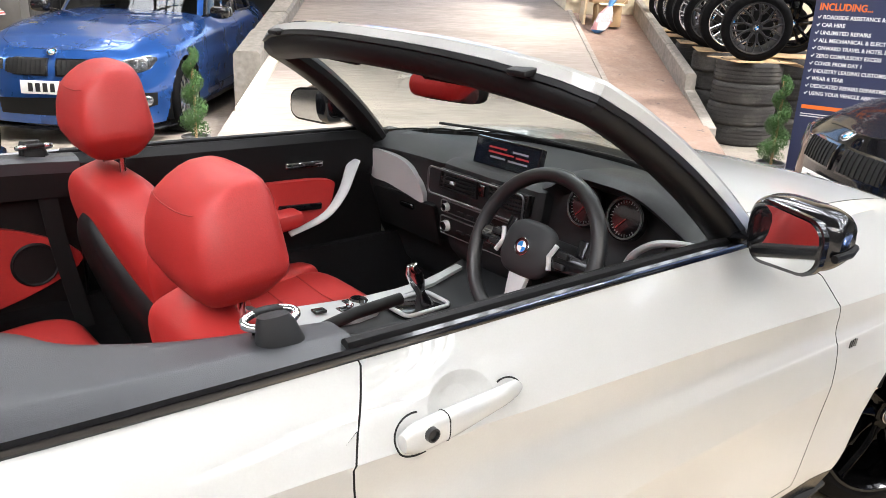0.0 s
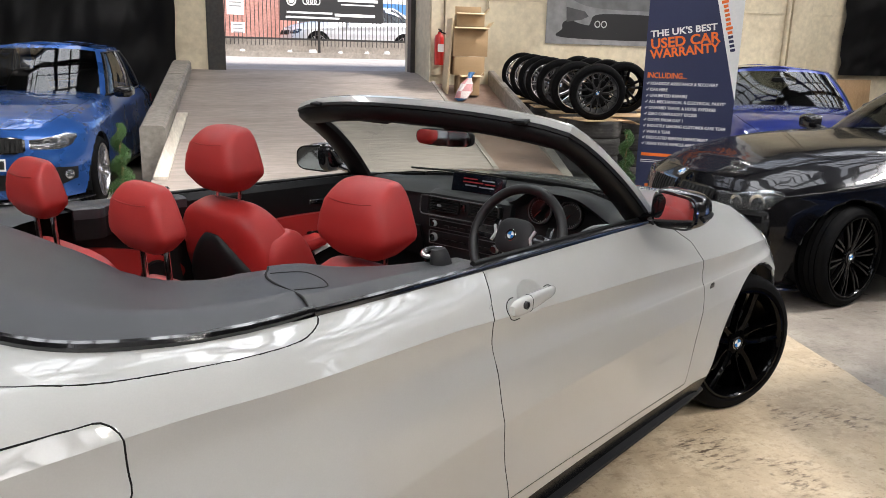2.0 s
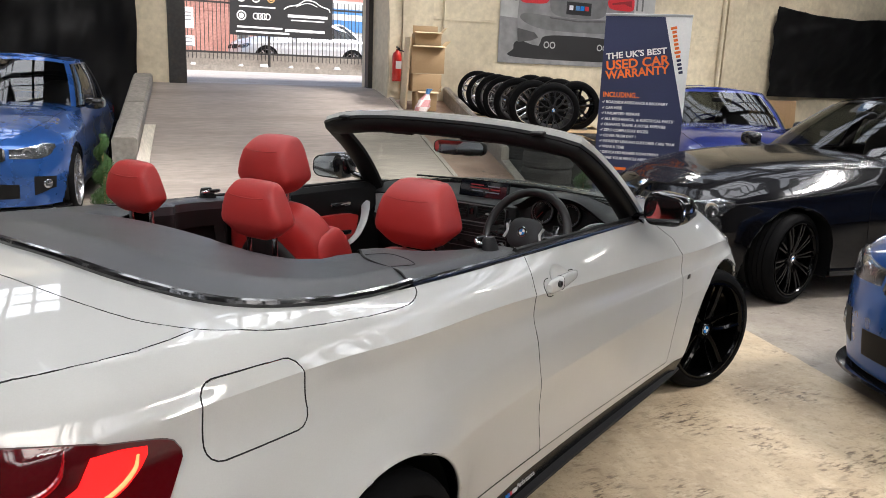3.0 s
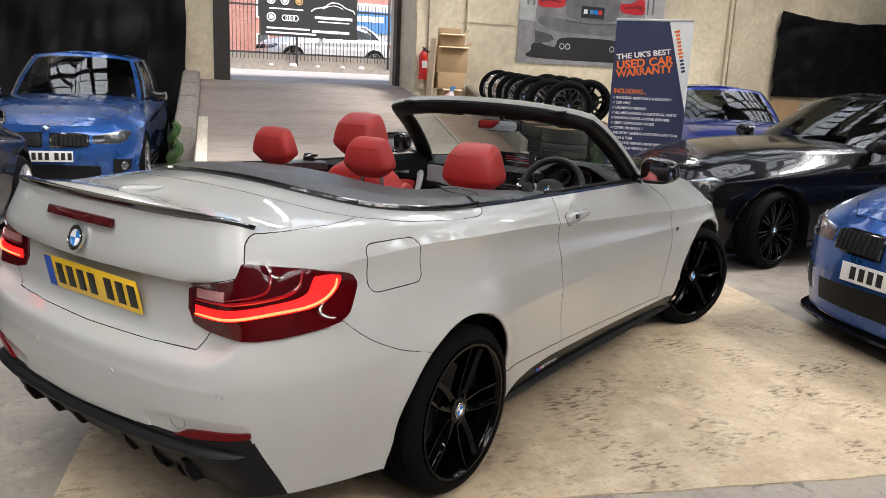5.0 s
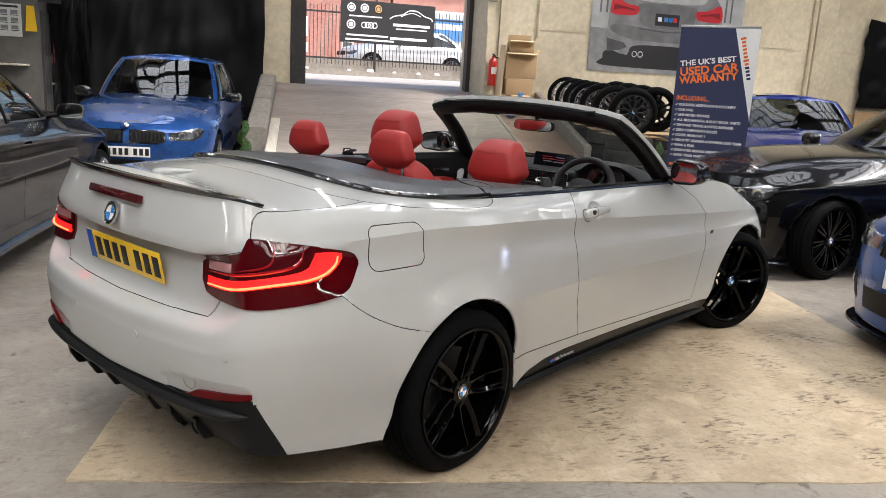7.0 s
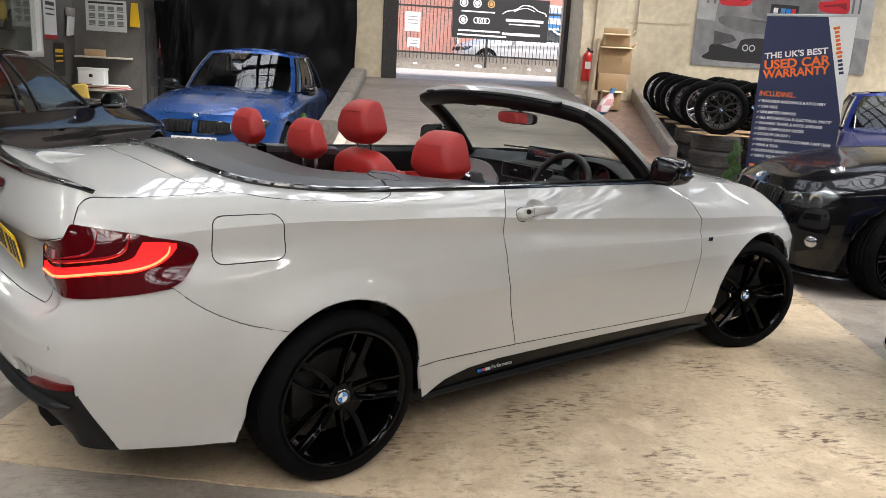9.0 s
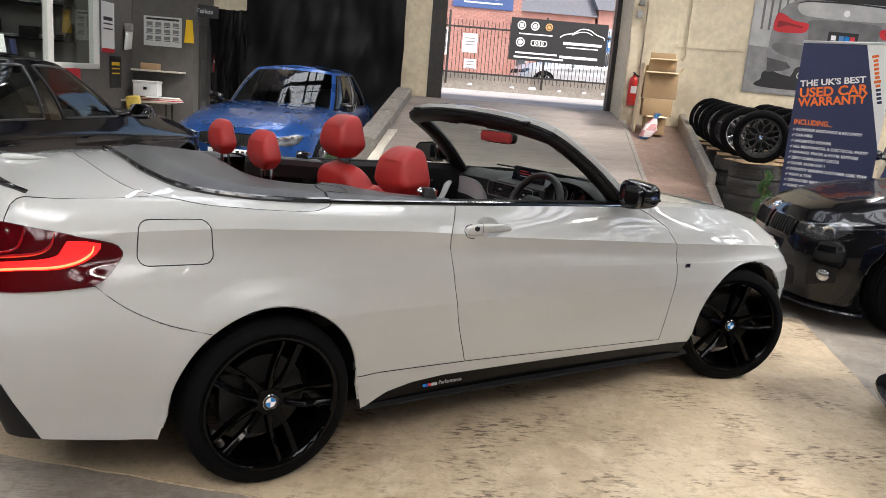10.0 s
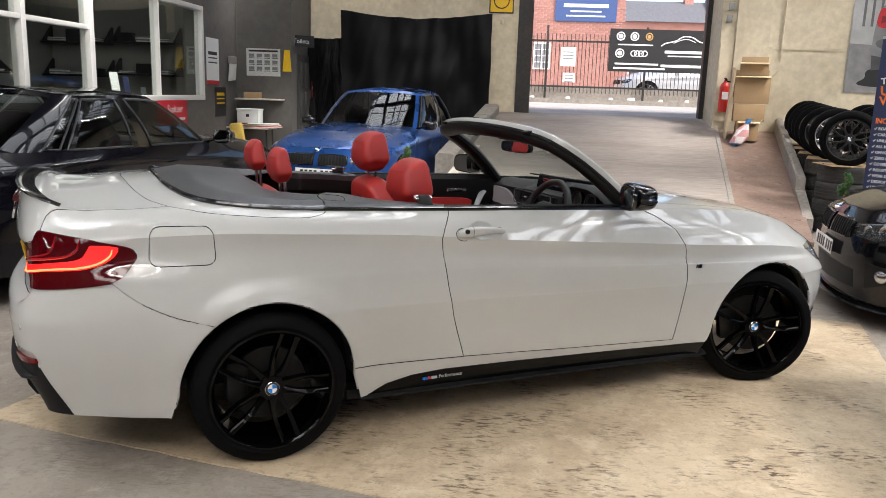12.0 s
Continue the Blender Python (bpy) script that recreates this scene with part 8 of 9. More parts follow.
# spiral topiary plants
def topiary(at, h, label):
    t = thing("topiary_plant", label, "plant", at, "topiary plants")
    b = bmesh.new()
    spin(b, [(0.0, 0.0), (0.085, 0.0), (0.105, 0.17), (0.115, 0.175), (0.115, 0.19), (0.10, 0.19), (0.095, 0.165), (0.0, 0.165)], 24, "z")
    part("pot", b, POT, t)
    b = bmesh.new()
    tube(b, [(0, 0, 0.15), (0.008, 0, 0.5), (0, 0.006, h - 0.05)], 0.012, 8)
    part("stem", b, WOOD, t)
    b = bmesh.new()
    rg = random.Random(3)
    for k in range(9500):
        f = k / 9500
        a = f * 3.1 * 2 * math.pi
        rad = 0.075 * (1 - 0.55 * f)
        c = Vector((rad * 0.75 * math.cos(a), rad * 0.75 * math.sin(a), 0.22 + (h - 0.25) * f))
        d = Vector((rg.gauss(0, 1), rg.gauss(0, 1), rg.gauss(0, 1))).normalized()
        p = c + d * rad * rg.uniform(0.75, 1.12)
        n_ = (d + Vector((rg.uniform(-.7, .7), rg.uniform(-.7, .7), rg.uniform(-.7, .7)))).normalized()
        x = n_.orthogonal().normalized()
        y = n_.cross(x)
        s = rg.uniform(0.005, 0.009)
        vs = [b.verts.new(p + x * s * i + y * s * 0.55 * j) for i, j in ((-1, 0), (0, -1), (1, 0), (0, 1))]
        b.faces.new(vs)
    part("leaves", b, LEAF, t, "clipped spiral of small green leaves", smooth=0)
    return t


topiary(Matrix.Translation((2.78, 4.61, 0.0)), 0.90, "small spiral topiary in a grey pot by the blue saloon")
topiary(Matrix.Translation((6.25, 1.50, 0.0)), 0.88, "small spiral topiary in a grey pot by the tyre stacks")


# cardboard boxes at the head of the lane
PALECARD = surface("pale_card", (0.66, 0.53, 0.34), 0.8, grain=30, vary=0.07)


def carton(w, d, h, at, rz, label, flaps=False, lean=0):
    c = thing("cardboard_box", label, "box", hall(*at, rz), "cardboard boxes")
    t = 0.006
    for nm, s, p in (("front_side", (w, t, h), (0, -d / 2, h / 2)), ("back_side", (w, t, h), (0, d / 2, h / 2)), ("left_side", (t, d - 2 * t, h), (-w / 2 + t / 2, 0, h / 2)), ("right_side", (t, d - 2 * t, h), (w / 2 - t / 2, 0, h / 2)), ("bottom", (w - .02, d - .02, t), (0, 0, t))):
        block(c, nm, s, p, CARD, 0.001)
    if flaps:
        block(c, "flap", (w, 0.15, t), (0, -d / 2 - 0.07, h + 0.012), PALECARD, 0.001, (8, 0, 0), "pale inside of an opened flap")
        block(c, "flap", (t, d * 0.9, 0.15), (w / 2 + 0.045, 0, h + 0.05), PALECARD, 0.001, (0, 42, 0))
        block(c, "flap", (w * 0.96, t, 0.13), (0, d / 2 - 0.01, h + 0.065), CARD, 0.001, (-6, 0, 0))
    else:
        block(c, "lid", (w, d, t), (0, 0, h), CARD, 0.001)
        b = bmesh.new()
        box(b, (0.05, d + 0.004, 0.001), (0, 0, h + 0.004))
        part("parcel_tape", b, surface("parcel_tape", (0.5, 0.36, 0.18), 0.2), c)
    return c


Z0 = ramp_z(9.3) - 0.03
carton(0.32, 0.30, 0.28, (5.10, 9.28, Z0), -8, "open brown cardboard carton on the tarmac strip", True)
carton(0.46, 0.38, 0.27, (5.13, 9.36, Z0 + 0.30), -12, "brown cardboard carton stacked on another", False)
carton(0.52, 0.42, 0.40, (5.15, 9.38, Z0 + 0.58), -14, "large brown cardboard carton with a pale flap folded out", True)
carton(0.42, 0.34, 0.20, (5.17, 9.42, Z0 + 0.99), -16, "brown cardboard carton with its top open on the stack", True)
# an opened box side leaning at the left of the stack
lb = hold("flat_carton", "tall pale cardboard panel leaning against the boxes", "cardboard", (4.86, 9.5, Z0), -10)
block(lb, "panel", (0.03, 0.36, 1.12), (0, 0, 0.57), PALECARD, 0.002, (0, 3, 0))
b = bmesh.new()
rings = []
for f, r in ((0, 0.03), (0.1, 0.10), (0.35, 0.12), (0.6, 0.09), (0.8, 0.035), (1.0, 0.05)):
    rings.append([(r * math.cos(t) * (1 + .25 * math.sin(3 * t + 9 * f)) + 0.22 * f, r * math.sin(t) * (1 + .2 * math.cos(4 * t)), 0.42 * f) for t in [2 * math.pi * j / 18 for j in range(18)]])
loft(b, rings)
for f in b.faces:
    c = f.calc_center_median()
    f.material_index = 1 if c.z > 0.33 or c.z < 0.04 else (2 if int(c.z * 24 + c.x * 10) % 2 else 0)
single("plastic_bag", b, [surface("thin_plastic", (0.70, 0.62, 0.60), 0.35), BLUEPRINT, surface("pink_print", (0.62, 0.30, 0.30), 0.4)], "crumpled striped plastic bag with a blue neck", "bag", hall(4.86, 8.95, ramp_z(8.95) - 0.03, 20))

# fire extinguisher with hose on the wall
fe = thing("fire_extinguisher", "red fire extinguisher hung on the cream wall", "fire extinguisher", hall(4.85, VR - 0.10, 1.36))
b = bmesh.new()
spin(b, [(0.0, 0.0), (0.070, 0.0), (0.075, 0.012), (0.075, 0.40), (0.060, 0.45), (0.028, 0.475), (0.022, 0.50), (0.0, 0.50)], 28, "z")
part("cylinder", b, FIRERED, fe)
b = bmesh.new()
box(b, (0.035, 0.10, 0.018), (0, -0.03, 0.53), (18, 0, 0), bevel=0.004)
box(b, (0.030, 0.09, 0.014), (0, -0.03, 0.505), bevel=0.004)
part("valve", b, MATTBLACK, fe)
b = bmesh.new()
tube(b, catmull([(0.03, 0, 0.50), (0.13, -0.02, 0.46), (0.16, -0.02, 0.33), (0.11, -0.02, 0.20), (0.10, -0.02, 0.12)], 20), 0.012, 8)
part("hose", b, MATTBLACK, fe)
b = bmesh.new()
box(b, (0.10, 0.002, 0.12), (0, -0.0755, 0.26))
part("label_sheet", b, PAPER, fe)

# large picture of a grey car's tail on the cream wall
ps = thing("wall_poster", "large printed picture of a grey car's rear on the cream wall", "poster", on_wall(6.78, VR - 0.015, 1.74))
PW, PH = 3.38, 2.1
sheet(ps, "print", PW, PH, (PW / 2, PH / 2, 0), PALEPRINT, 0.006)
MIDPRINT = surface("mid_grey_print", (0.13, 0.133, 0.136), 0.45, grain=5, vary=0.2)
DUSKPRINT = surface("dusk_grey_print", (0.065, 0.066, 0.068), 0.45, grain=5, vary=0.25)
ROADPRINT = surface("poster_road", (0.22, 0.22, 0.225), 0.5, grain=6, vary=0.2)


def printed(name, poly, mt, dz, mirror=False, curve=True):
    """A flat printed shape; mirror repeats it about the pictured car's middle."""
    for s in ((1, -1) if mirror else (1,)):
        pts = [(p.x, p.y) for p in catmull([(a, c, 0) for a, c in poly], 48, True)] if curve else poly
        b = bmesh.new()
        prism(b, [(1.63 + s * (a - 1.63), c) for a, c in pts], 0.001, lambda a, c, d: (a, c, d))
        part(name, b, mt, ps, "", pose(0, 0, dz))


printed("printed_road", [(0, 0), (3.38, 0), (3.38, 0.62), (0, 0.78)], ROADPRINT, 0.004, curve=False)
for k in range(5):
    printed("printed_column", [(0.16 + 0.13 * k, 1.05), (0.20 + 0.13 * k, 1.05), (0.20 + 0.13 * k, 2.09), (0.16 + 0.13 * k, 2.09)], MIDPRINT, 0.005, k < 2, False)
printed("printed_shadow", [(0.42, 0.10), (2.84, 0.10), (3.0, 0.24), (2.7, 0.42), (0.6, 0.42), (0.30, 0.24)], BLACKPRINT, 0.006)
printed("printed_body", [(0.42, 0.42), (0.36, 0.62), (0.36, 0.95), (0.42, 1.30), (0.60, 1.50), (0.85, 1.58), (1.63, 1.60), (2.41, 1.58), (2.66, 1.50), (2.84, 1.30), (2.90, 0.95), (2.90, 0.62), (2.84, 0.42), (2.3, 0.30), (0.96, 0.30)], GREYPRINT, 0.008)
printed("printed_window", [(0.92, 1.60), (1.12, 1.98), (1.40, 2.06), (1.86, 2.06), (2.14, 1.98), (2.34, 1.60)], BLACKPRINT, 0.009, curve=False)
printed("printed_lid", [(0.78, 1.40), (0.85, 1.54), (1.63, 1.57), (2.41, 1.54), (2.48, 1.40), (2.2, 1.32), (1.06, 1.32)], PALEPRINT, 0.010)
printed("printed_lip", [(0.66, 1.50), (0.90, 1.58), (1.63, 1.605), (2.36, 1.58), (2.60, 1.50), (2.36, 1.555), (1.63, 1.58), (0.90, 1.555)], BLACKPRINT, 0.012, curve=False)
printed("printed_recess", [(1.00, 1.10), (1.02, 1.26), (1.63, 1.29), (2.24, 1.26), (2.26, 1.10), (2.10, 0.86), (1.16, 0.86)], MIDPRINT, 0.011)
printed("printed_bumper", [(0.44, 0.74), (0.50, 0.86), (1.0, 0.84), (1.63, 0.82), (2.26, 0.84), (2.76, 0.86), (2.82, 0.74), (2.3, 0.60), (0.96, 0.60)], MIDPRINT, 0.010)
printed("printed_fold", [(1.02, 0.82), (1.63, 0.79), (2.24, 0.82), (2.24, 0.80), (1.63, 0.765), (1.02, 0.80)], DUSKPRINT, 0.012, curve=False)
printed("printed_tail_lamp", [(0.40, 1.06), (0.41, 1.30), (0.50, 1.34), (0.72, 1.24), (0.98, 1.20), (0.94, 1.06), (0.66, 1.03)], REDPRINT, 0.013, True)
printed("printed_lamp_band", [(0.44, 1.10), (0.45, 1.22), (0.60, 1.20), (0.90, 1.15), (0.90, 1.12), (0.62, 1.15)], surface("dark_red_print", (0.22, 0.01, 0.015), 0.45), 0.015, True, False)
printed("printed_vent", [(0.38, 0.36), (0.36, 0.60), (0.72, 0.54), (0.80, 0.46), (0.66, 0.40)], DUSKPRINT, 0.013, True, False)
printed("printed_diffuser", [(0.86, 0.40), (1.00, 0.50), (1.63, 0.52), (2.26, 0.50), (2.40, 0.40), (2.3, 0.22), (0.96, 0.22)], BLACKPRINT, 0.012)
sheet(ps, "printed_plate", 0.54, 0.22, (1.63, 1.00, 0.016), BLACKPRINT, 0.001)
for x, mt in ((1.46, BADGE_WHITE), (1.60, BLUEPRINT), (1.70, BADGE_BLUE), (1.80, REDPRINT)):
    sheet(ps, "printed_block", 0.085, 0.08, (x, 1.01, 0.018), mt, 0.001)
for x in (0.98, 1.11, 2.15, 2.28):
    b = bmesh.new()
    tube(b, [(x + 0.05 * math.cos(t), 0.34 + 0.05 * math.sin(t), 0) for t in [2 * math.pi * j / 24 for j in range(24)]], 0.010, 6, closed=True, flat=0.1)
    part("printed_pipe", b, PALEPRINT, ps, "", pose(0, 0, 0.016))
b = bmesh.new()
cyl(b, 0.055, 0.055, 0.001, (1.63, 1.42, 0.014), seg=24)
part("printed_badge", b, BADGE_WHITE, ps)

# yellow smiley notice over the drape: plain shapes
sm = thing("wall_notice", "small yellow notice with a black rim on the cream pier", "sign", on_wall(1.10, VW - 0.01, 3.14))
sheet(sm, "board", 0.43, 0.43, (0, 0, 0), BLACKPRINT, 0.006)
sheet(sm, "yellow_face", 0.39, 0.39, (0, 0, 0.005), YELLOW, 0.004)
b = bmesh.new()
tube(b, [(0.13 * math.cos(t), 0.13 * math.sin(t), 0.009) for t in [2 * math.pi * j / 32 for j in range(32)]], 0.009, 6, closed=True)
part("ring", b, BLACKPRINT, sm)
for u0, v0, w, h in ((0.86, 2.82, 0.09, 0.09), (1.12, 2.78, 0.06, 0.08)):
    cb = thing("junction_box", "small cream junction box on the wall", "junction box", on_wall(u0, VW - 0.02, v0))
    block(cb, "case", (w, h, 0.05), (0, 0, 0.01), CREAM, 0.006)
for u0, z0 in ((4.85, 3.05), (4.83, 2.85)):
    cb = thing("junction_box", "grey isolator box on the cream wall", "junction box", on_wall(u0, VR - 0.035, z0))
    block(cb, "case", (0.09, 0.11, 0.05), (0, 0, 0.02), surface("grey_box", (0.25, 0.25, 0.24), 0.5), 0.006)
b = bmesh.new()
tube(b, [(5.72, VR - 0.02, 2.2), (5.72, VR - 0.02, 5.8)], 0.014, 8)
single("conduit", b, CREAM, "cream painted conduit up the wall", "pipe", HALL)
b = bmesh.new()
tube(b, [(11.92, VR - 0.03, 0.2), (11.92, VR - 0.03, 6.0)], 0.045, 12)
single("downpipe", b, CREAM, "cream painted pipe up the wall", "pipe", HALL)
for k, (u0, w, h) in enumerate(((12.95, 0.62, 1.15), (13.75, 0.9, 1.22))):
    s_ = thing("timber_sheet", "raw chipboard sheet leaning on the cream wall", "timber sheet", hall(u0, VR - 0.10 - 0.05 * k, h / 2))
    block(s_, "board", (w, 0.02, h), (0, 0, 0), WOOD, 0.002, (-4, 0, 0))

# office front: white windows over dark panels
of = hold("window_1", "white framed office window in the grey partition", "window", (-3.45, 4.34, 0), 90, kind="structure")
V0, V1 = 0.6, 8.08
for z in (1.33, 2.625):
    block(of, "window_frame", (V1 - V0, 0.12, 0.07), (0, -0.10, z), WHITEFRAME, 0.006)
for v, w in ((0.66, 0.10), (2.2, 0.07), (3.62, 0.08), (4.86, 0.10), (6.55, 0.03), (8.04, 0.075)):
    block(of, "mullion", (w, 0.12, 1.225), (v - 4.34, -0.10, 1.978), WHITEFRAME, 0.006)
block(of, "transom", (4.1, 0.10, 0.05), (2.76 - 4.34, -0.10, 2.10), WHITEFRAME, 0.005)
for v0, v1 in ((0.71, 4.81), (4.91, 6.535), (6.565, 8.0)):
    b = bmesh.new()
    box(b, (v1 - v0, 0.006, 1.225), ((v0 + v1) / 2 - 4.34, -0.10, 1.978))
    pn = part("pane", b, GLASS, of)
    pn.visible_shadow = False
for k, (u, v, z, rz) in enumerate(((-4.36, 8.44, 1.64, 0), (-4.36, 8.44, 2.12, 0), (-5.48, 8.44, 1.60, 0), (-5.48, 8.44, 2.10, 0), (-5.85, 4.2, 1.55, 90), (-5.85, 4.2, 2.05, 90), (-5.85, 6.6, 1.60, 90))):
    sv = hold("office_shelf", "dark office shelf on angled brackets", "shelf", (u, v, z), rz, "office shelves")
    block(sv, "board", (1.05, 0.30, 0.03), (0, 0, 0), MATTBLACK)
    for x in (-0.50, 0.50):
        b = bmesh.new()
        prism(b, [(0, 0), (0.27, 0), (0.27, 0.025), (0.03, 0.24), (0, 0.24)], 0.02, lambda a, c, d: (d, 0.15 - a, c))
        part("bracket", b, MATTBLACK, sv, "", pose(x, 0, 0.015))
    for j in range(3):
        hh = rng.uniform(0.05, 0.21)
        o = thing("office_item", ("stacked papers on an office shelf", "dark box file on an office shelf", "folded cloth on an office shelf")[(k + j) % 3], "office item", hall(u, v, z + 0.016, rz) @ pose(-0.31 + 0.29 * j, 0, 0, 0, 0, rng.uniform(-12, 12)), "items on office shelves")
        if (k + j) % 3 == 1:
            block(o, "body", (0.24, 0.2, hh), (0, 0, hh / 2), MATTBLACK, 0.012)
        else:
            for q in range(4):
                block(o, "layer", (0.24 - 0.02 * rng.random(), 0.2, hh * 0.11), (rng.uniform(-.012, .012), 0, hh * 0.11 * (q + 0.5) + 0.001 * q), (PAPER, GREYPRINT)[(k + j + q) % 2], 0.003, (0, 0, rng.uniform(-6, 6)))
# added fill: unseen glowing panel and area lamp to brighten the office behind its windows
lt = thing("office_light", "added glowing panel, unseen, that brightens the office", "ceiling light", hall(-4.8, 5.5, 3.16))
block(lt, "panel", (0.6, 1.2, 0.03), (0, 0, 0), glow("office_fill_glow", (1, 0.97, 0.92), 3.0))
lamp("office_lamp", "AREA", hall(-4.8, 5.5, 3.13), 8, (1, 0.97, 0.92), (0.6, 1.2))
# things on the sill
for v, w, h, mt in ((5.95, 0.20, 0.27, PAPER), (6.25, 0.16, 0.22, NAVY), (6.72, 0.15, 0.09, GREYPRINT)):
    st = thing("window_leaflet", "leaflet standing inside the office window", "leaflet", hall(-3.62, v, 1.37, 90))
    block(st, "leaf", (w, 0.01, h), (0, 0, h / 2), mt, 0.002, (-8, 0, 0))
sg = thing("sanitiser_sign", "red sanitiser sign below the office window", "sign", on_wall(-3.295, 6.9, 1.14, 90))
sheet(sg, "board", 0.95, 0.34, (0, 0, 0), REDPRINT, 0.006)
lettering("sign_text", "Sanitiser", 0.15, WHITEPRINT, sg, pose(-0.18, -0.01, 0.0045), 0.001)
sheet(sg, "small_bar", 0.20, 0.035, (0.30, -0.10, 0.004), WHITEPRINT, 0.002)

# notices, shelf and table in the alcove
for v, z, w, h, mt, lab in ((8.42, 1.88, 0.52, 0.70, PAPER, "white paper notice on the grey wall"), (8.72, 1.26, 0.48, 0.46, BLACKPRINT, "black printed poster on the grey wall")):
    nt = thing("notice", lab, "notice", on_wall(-3.294, v, z, 90), "pinned notices")
    sheet(nt, "sheet", w, h, (0, 0, 0), mt, 0.003)
    for k in range(3):
        sheet(nt, "print_bar", w * 0.7, 0.05 if k == 0 else 0.02, (0, 0.12 - 0.07 * k, 0.0025), BLACKPRINT if mt is PAPER else YELLOW, 0.001)
    if mt is PAPER:
        sheet(nt, "red_strip", w, 0.06, (0, -h / 2 + 0.03, 0.0026), REDPRINT, 0.001)
dp_ = thing("paper_dispenser", "white paper towel dispenser on the grey wall", "dispenser", on_wall(-3.29, 9.15, 1.80, 90))
block(dp_, "case", (0.16, 0.12, 0.10), (0, 0.13, 0.05), surface("grey_dispenser", (0.26, 0.25, 0.24), 0.5), 0.015)
block(dp_, "towel", (0.30, 0.28, 0.03), (0.02, -0.06, 0.04), PAPER, 0.012, (6, 0, 4))
fa = thing("first_aid_board", "white first-aid guide board with small pictures", "notice", on_wall(-2.83, 9.494, 1.92), "pinned notices")
sheet(fa, "board", 0.58, 0.45, (0, 0, 0), surface("board_white", (0.60, 0.61, 0.58), 0.5), 0.004)
sheet(fa, "title_bar", 0.50, 0.030, (0, 0.185, 0.003), BLACKPRINT, 0.001)
for i in range(4):
    for j in range(3):
        sheet(fa, "picture", 0.09, 0.055, (-0.20 + 0.133 * i, 0.11 - 0.105 * j, 0.003), GREYPRINT, 0.001)
        sheet(fa, "caption_bar", 0.10, 0.010, (-0.20 + 0.133 * i, 0.068 - 0.105 * j, 0.003), BLACKPRINT, 0.001)
ws_ = thing("wet_floor_sign", "yellow wet-floor sign hung on the grey wall", "sign", on_wall(-2.345, 9.50, 1.84, 90))
b = bmesh.new()
prism(b, [(-0.075, -0.17), (0.075, -0.17), (0.045, 0.18), (-0.045, 0.18)], 0.015, lambda a, c, d: (a, c, d))
part("board", b, YELLOW, ws_)
ws_.matrix_world = on_wall(-2.42, 9.485, 1.95)
td = thing("door_1", "dark grey panelled toilets door", "door", on_wall(-2.345, 10.20, 0, 90), kind="structure")
sheet(td, "leaf", 0.76, 2.08, (0, 1.04, 0.01), surface("door_grey", (0.050, 0.048, 0.046), 0.5), 0.04)
for x in (-0.17, 0.17):
    for y, h in ((0.50, 0.75), (1.22, 0.45), (1.74, 0.42)):
        b = bmesh.new()
        box(b, (0.24, h, 0.012), bevel=0.005)
        part("panel", b, surface("door_panel_grey", (0.060, 0.057, 0.054), 0.5), td, "", pose(x, y, 0.032))
b = bmesh.new()
cyl(b, 0.02, 0.02, 0.05, (0.31, 1.02, 0.05), seg=14)
part("door_handle", b, CHROME, td)
ts = thing("toilets_sign", "black toilets sign with white letters", "sign", on_wall(-2.25, 10.05, 2.30, 90))
ts.matrix_world = hall(-2.28, 9.78, 2.30, 38) @ pose(0, 0, 0, 90)
sheet(ts, "board", 0.52, 0.19, (0, 0, 0), BLACKPRINT, 0.01)
lettering("sign_text", "Toilets", 0.105, WHITEPRINT, ts, pose(-0.125, -0.035, 0.006), 0.001)
sheet(ts, "symbol", 0.06, 0.11, (-0.205, 0, 0.006), WHITEPRINT, 0.002)
shf = thing("wall_shelf", "pale wooden wall shelf with a cardboard tray", "shelf", hall(-2.86, 9.38, 1.31))
block(shf, "board", (0.78, 0.24, 0.025), (0, 0, 0), PLANK)
tray = thing("cardboard_tray", "small brown cardboard tray on the wall shelf", "box", hall(-2.98, 9.38, 1.324))
block(tray, "body", (0.26, 0.18, 0.10), (0, 0, 0.05), CARD)
tb = thing("side_table", "small folding table with metal legs", "table", hall(-2.95, 9.18, 0))
block(tb, "tabletop", (0.75, 0.45, 0.03), (0, 0, 0.845), PLANK)
for x, y in ((-0.33, -0.18), (0.33, -0.18), (-0.33, 0.18), (0.33, 0.18)):
    b = bmesh.new()
    tube(b, [(x, y, 0), (x * 0.92, y * 0.92, 0.83)], 0.014, 8)
    part("leg", b, STEEL, tb)
bxo = thing("storage_box", "white storage box on the side table", "box", hall(-2.98, 9.22, 0.925))
block(bxo, "body", (0.36, 0.26, 0.20), (0, 0, 0.10), PAPER, 0.01)
block(bxo, "lid", (0.38, 0.28, 0.03), (0, 0, 0.215), PAPER, 0.008)
block(bxo, "handle", (0.05, 0.012, 0.045), (0, -0.136, 0.12), BLACKPRINT, 0.004)
pap = thing("paper_pile", "untidy pile of papers on the side table", "papers", hall(-2.80, 9.12, 0.861))
for k in range(5):
    block(pap, "sheet", (0.70 - 0.05 * k, 0.30, 0.011), (0.02 * k, 0, 0.006 + 0.0125 * k), (PAPER, REDPRINT, PAPER, CARD, PAPER)[k], 0.001, (0, 0, 6 * k - 9))
bk = thing("mop_bucket", "tall yellow plastic mop bucket with its wringer on the floor", "bucket", hall(-2.93, 8.62, 0))
b = bmesh.new()
rings = []
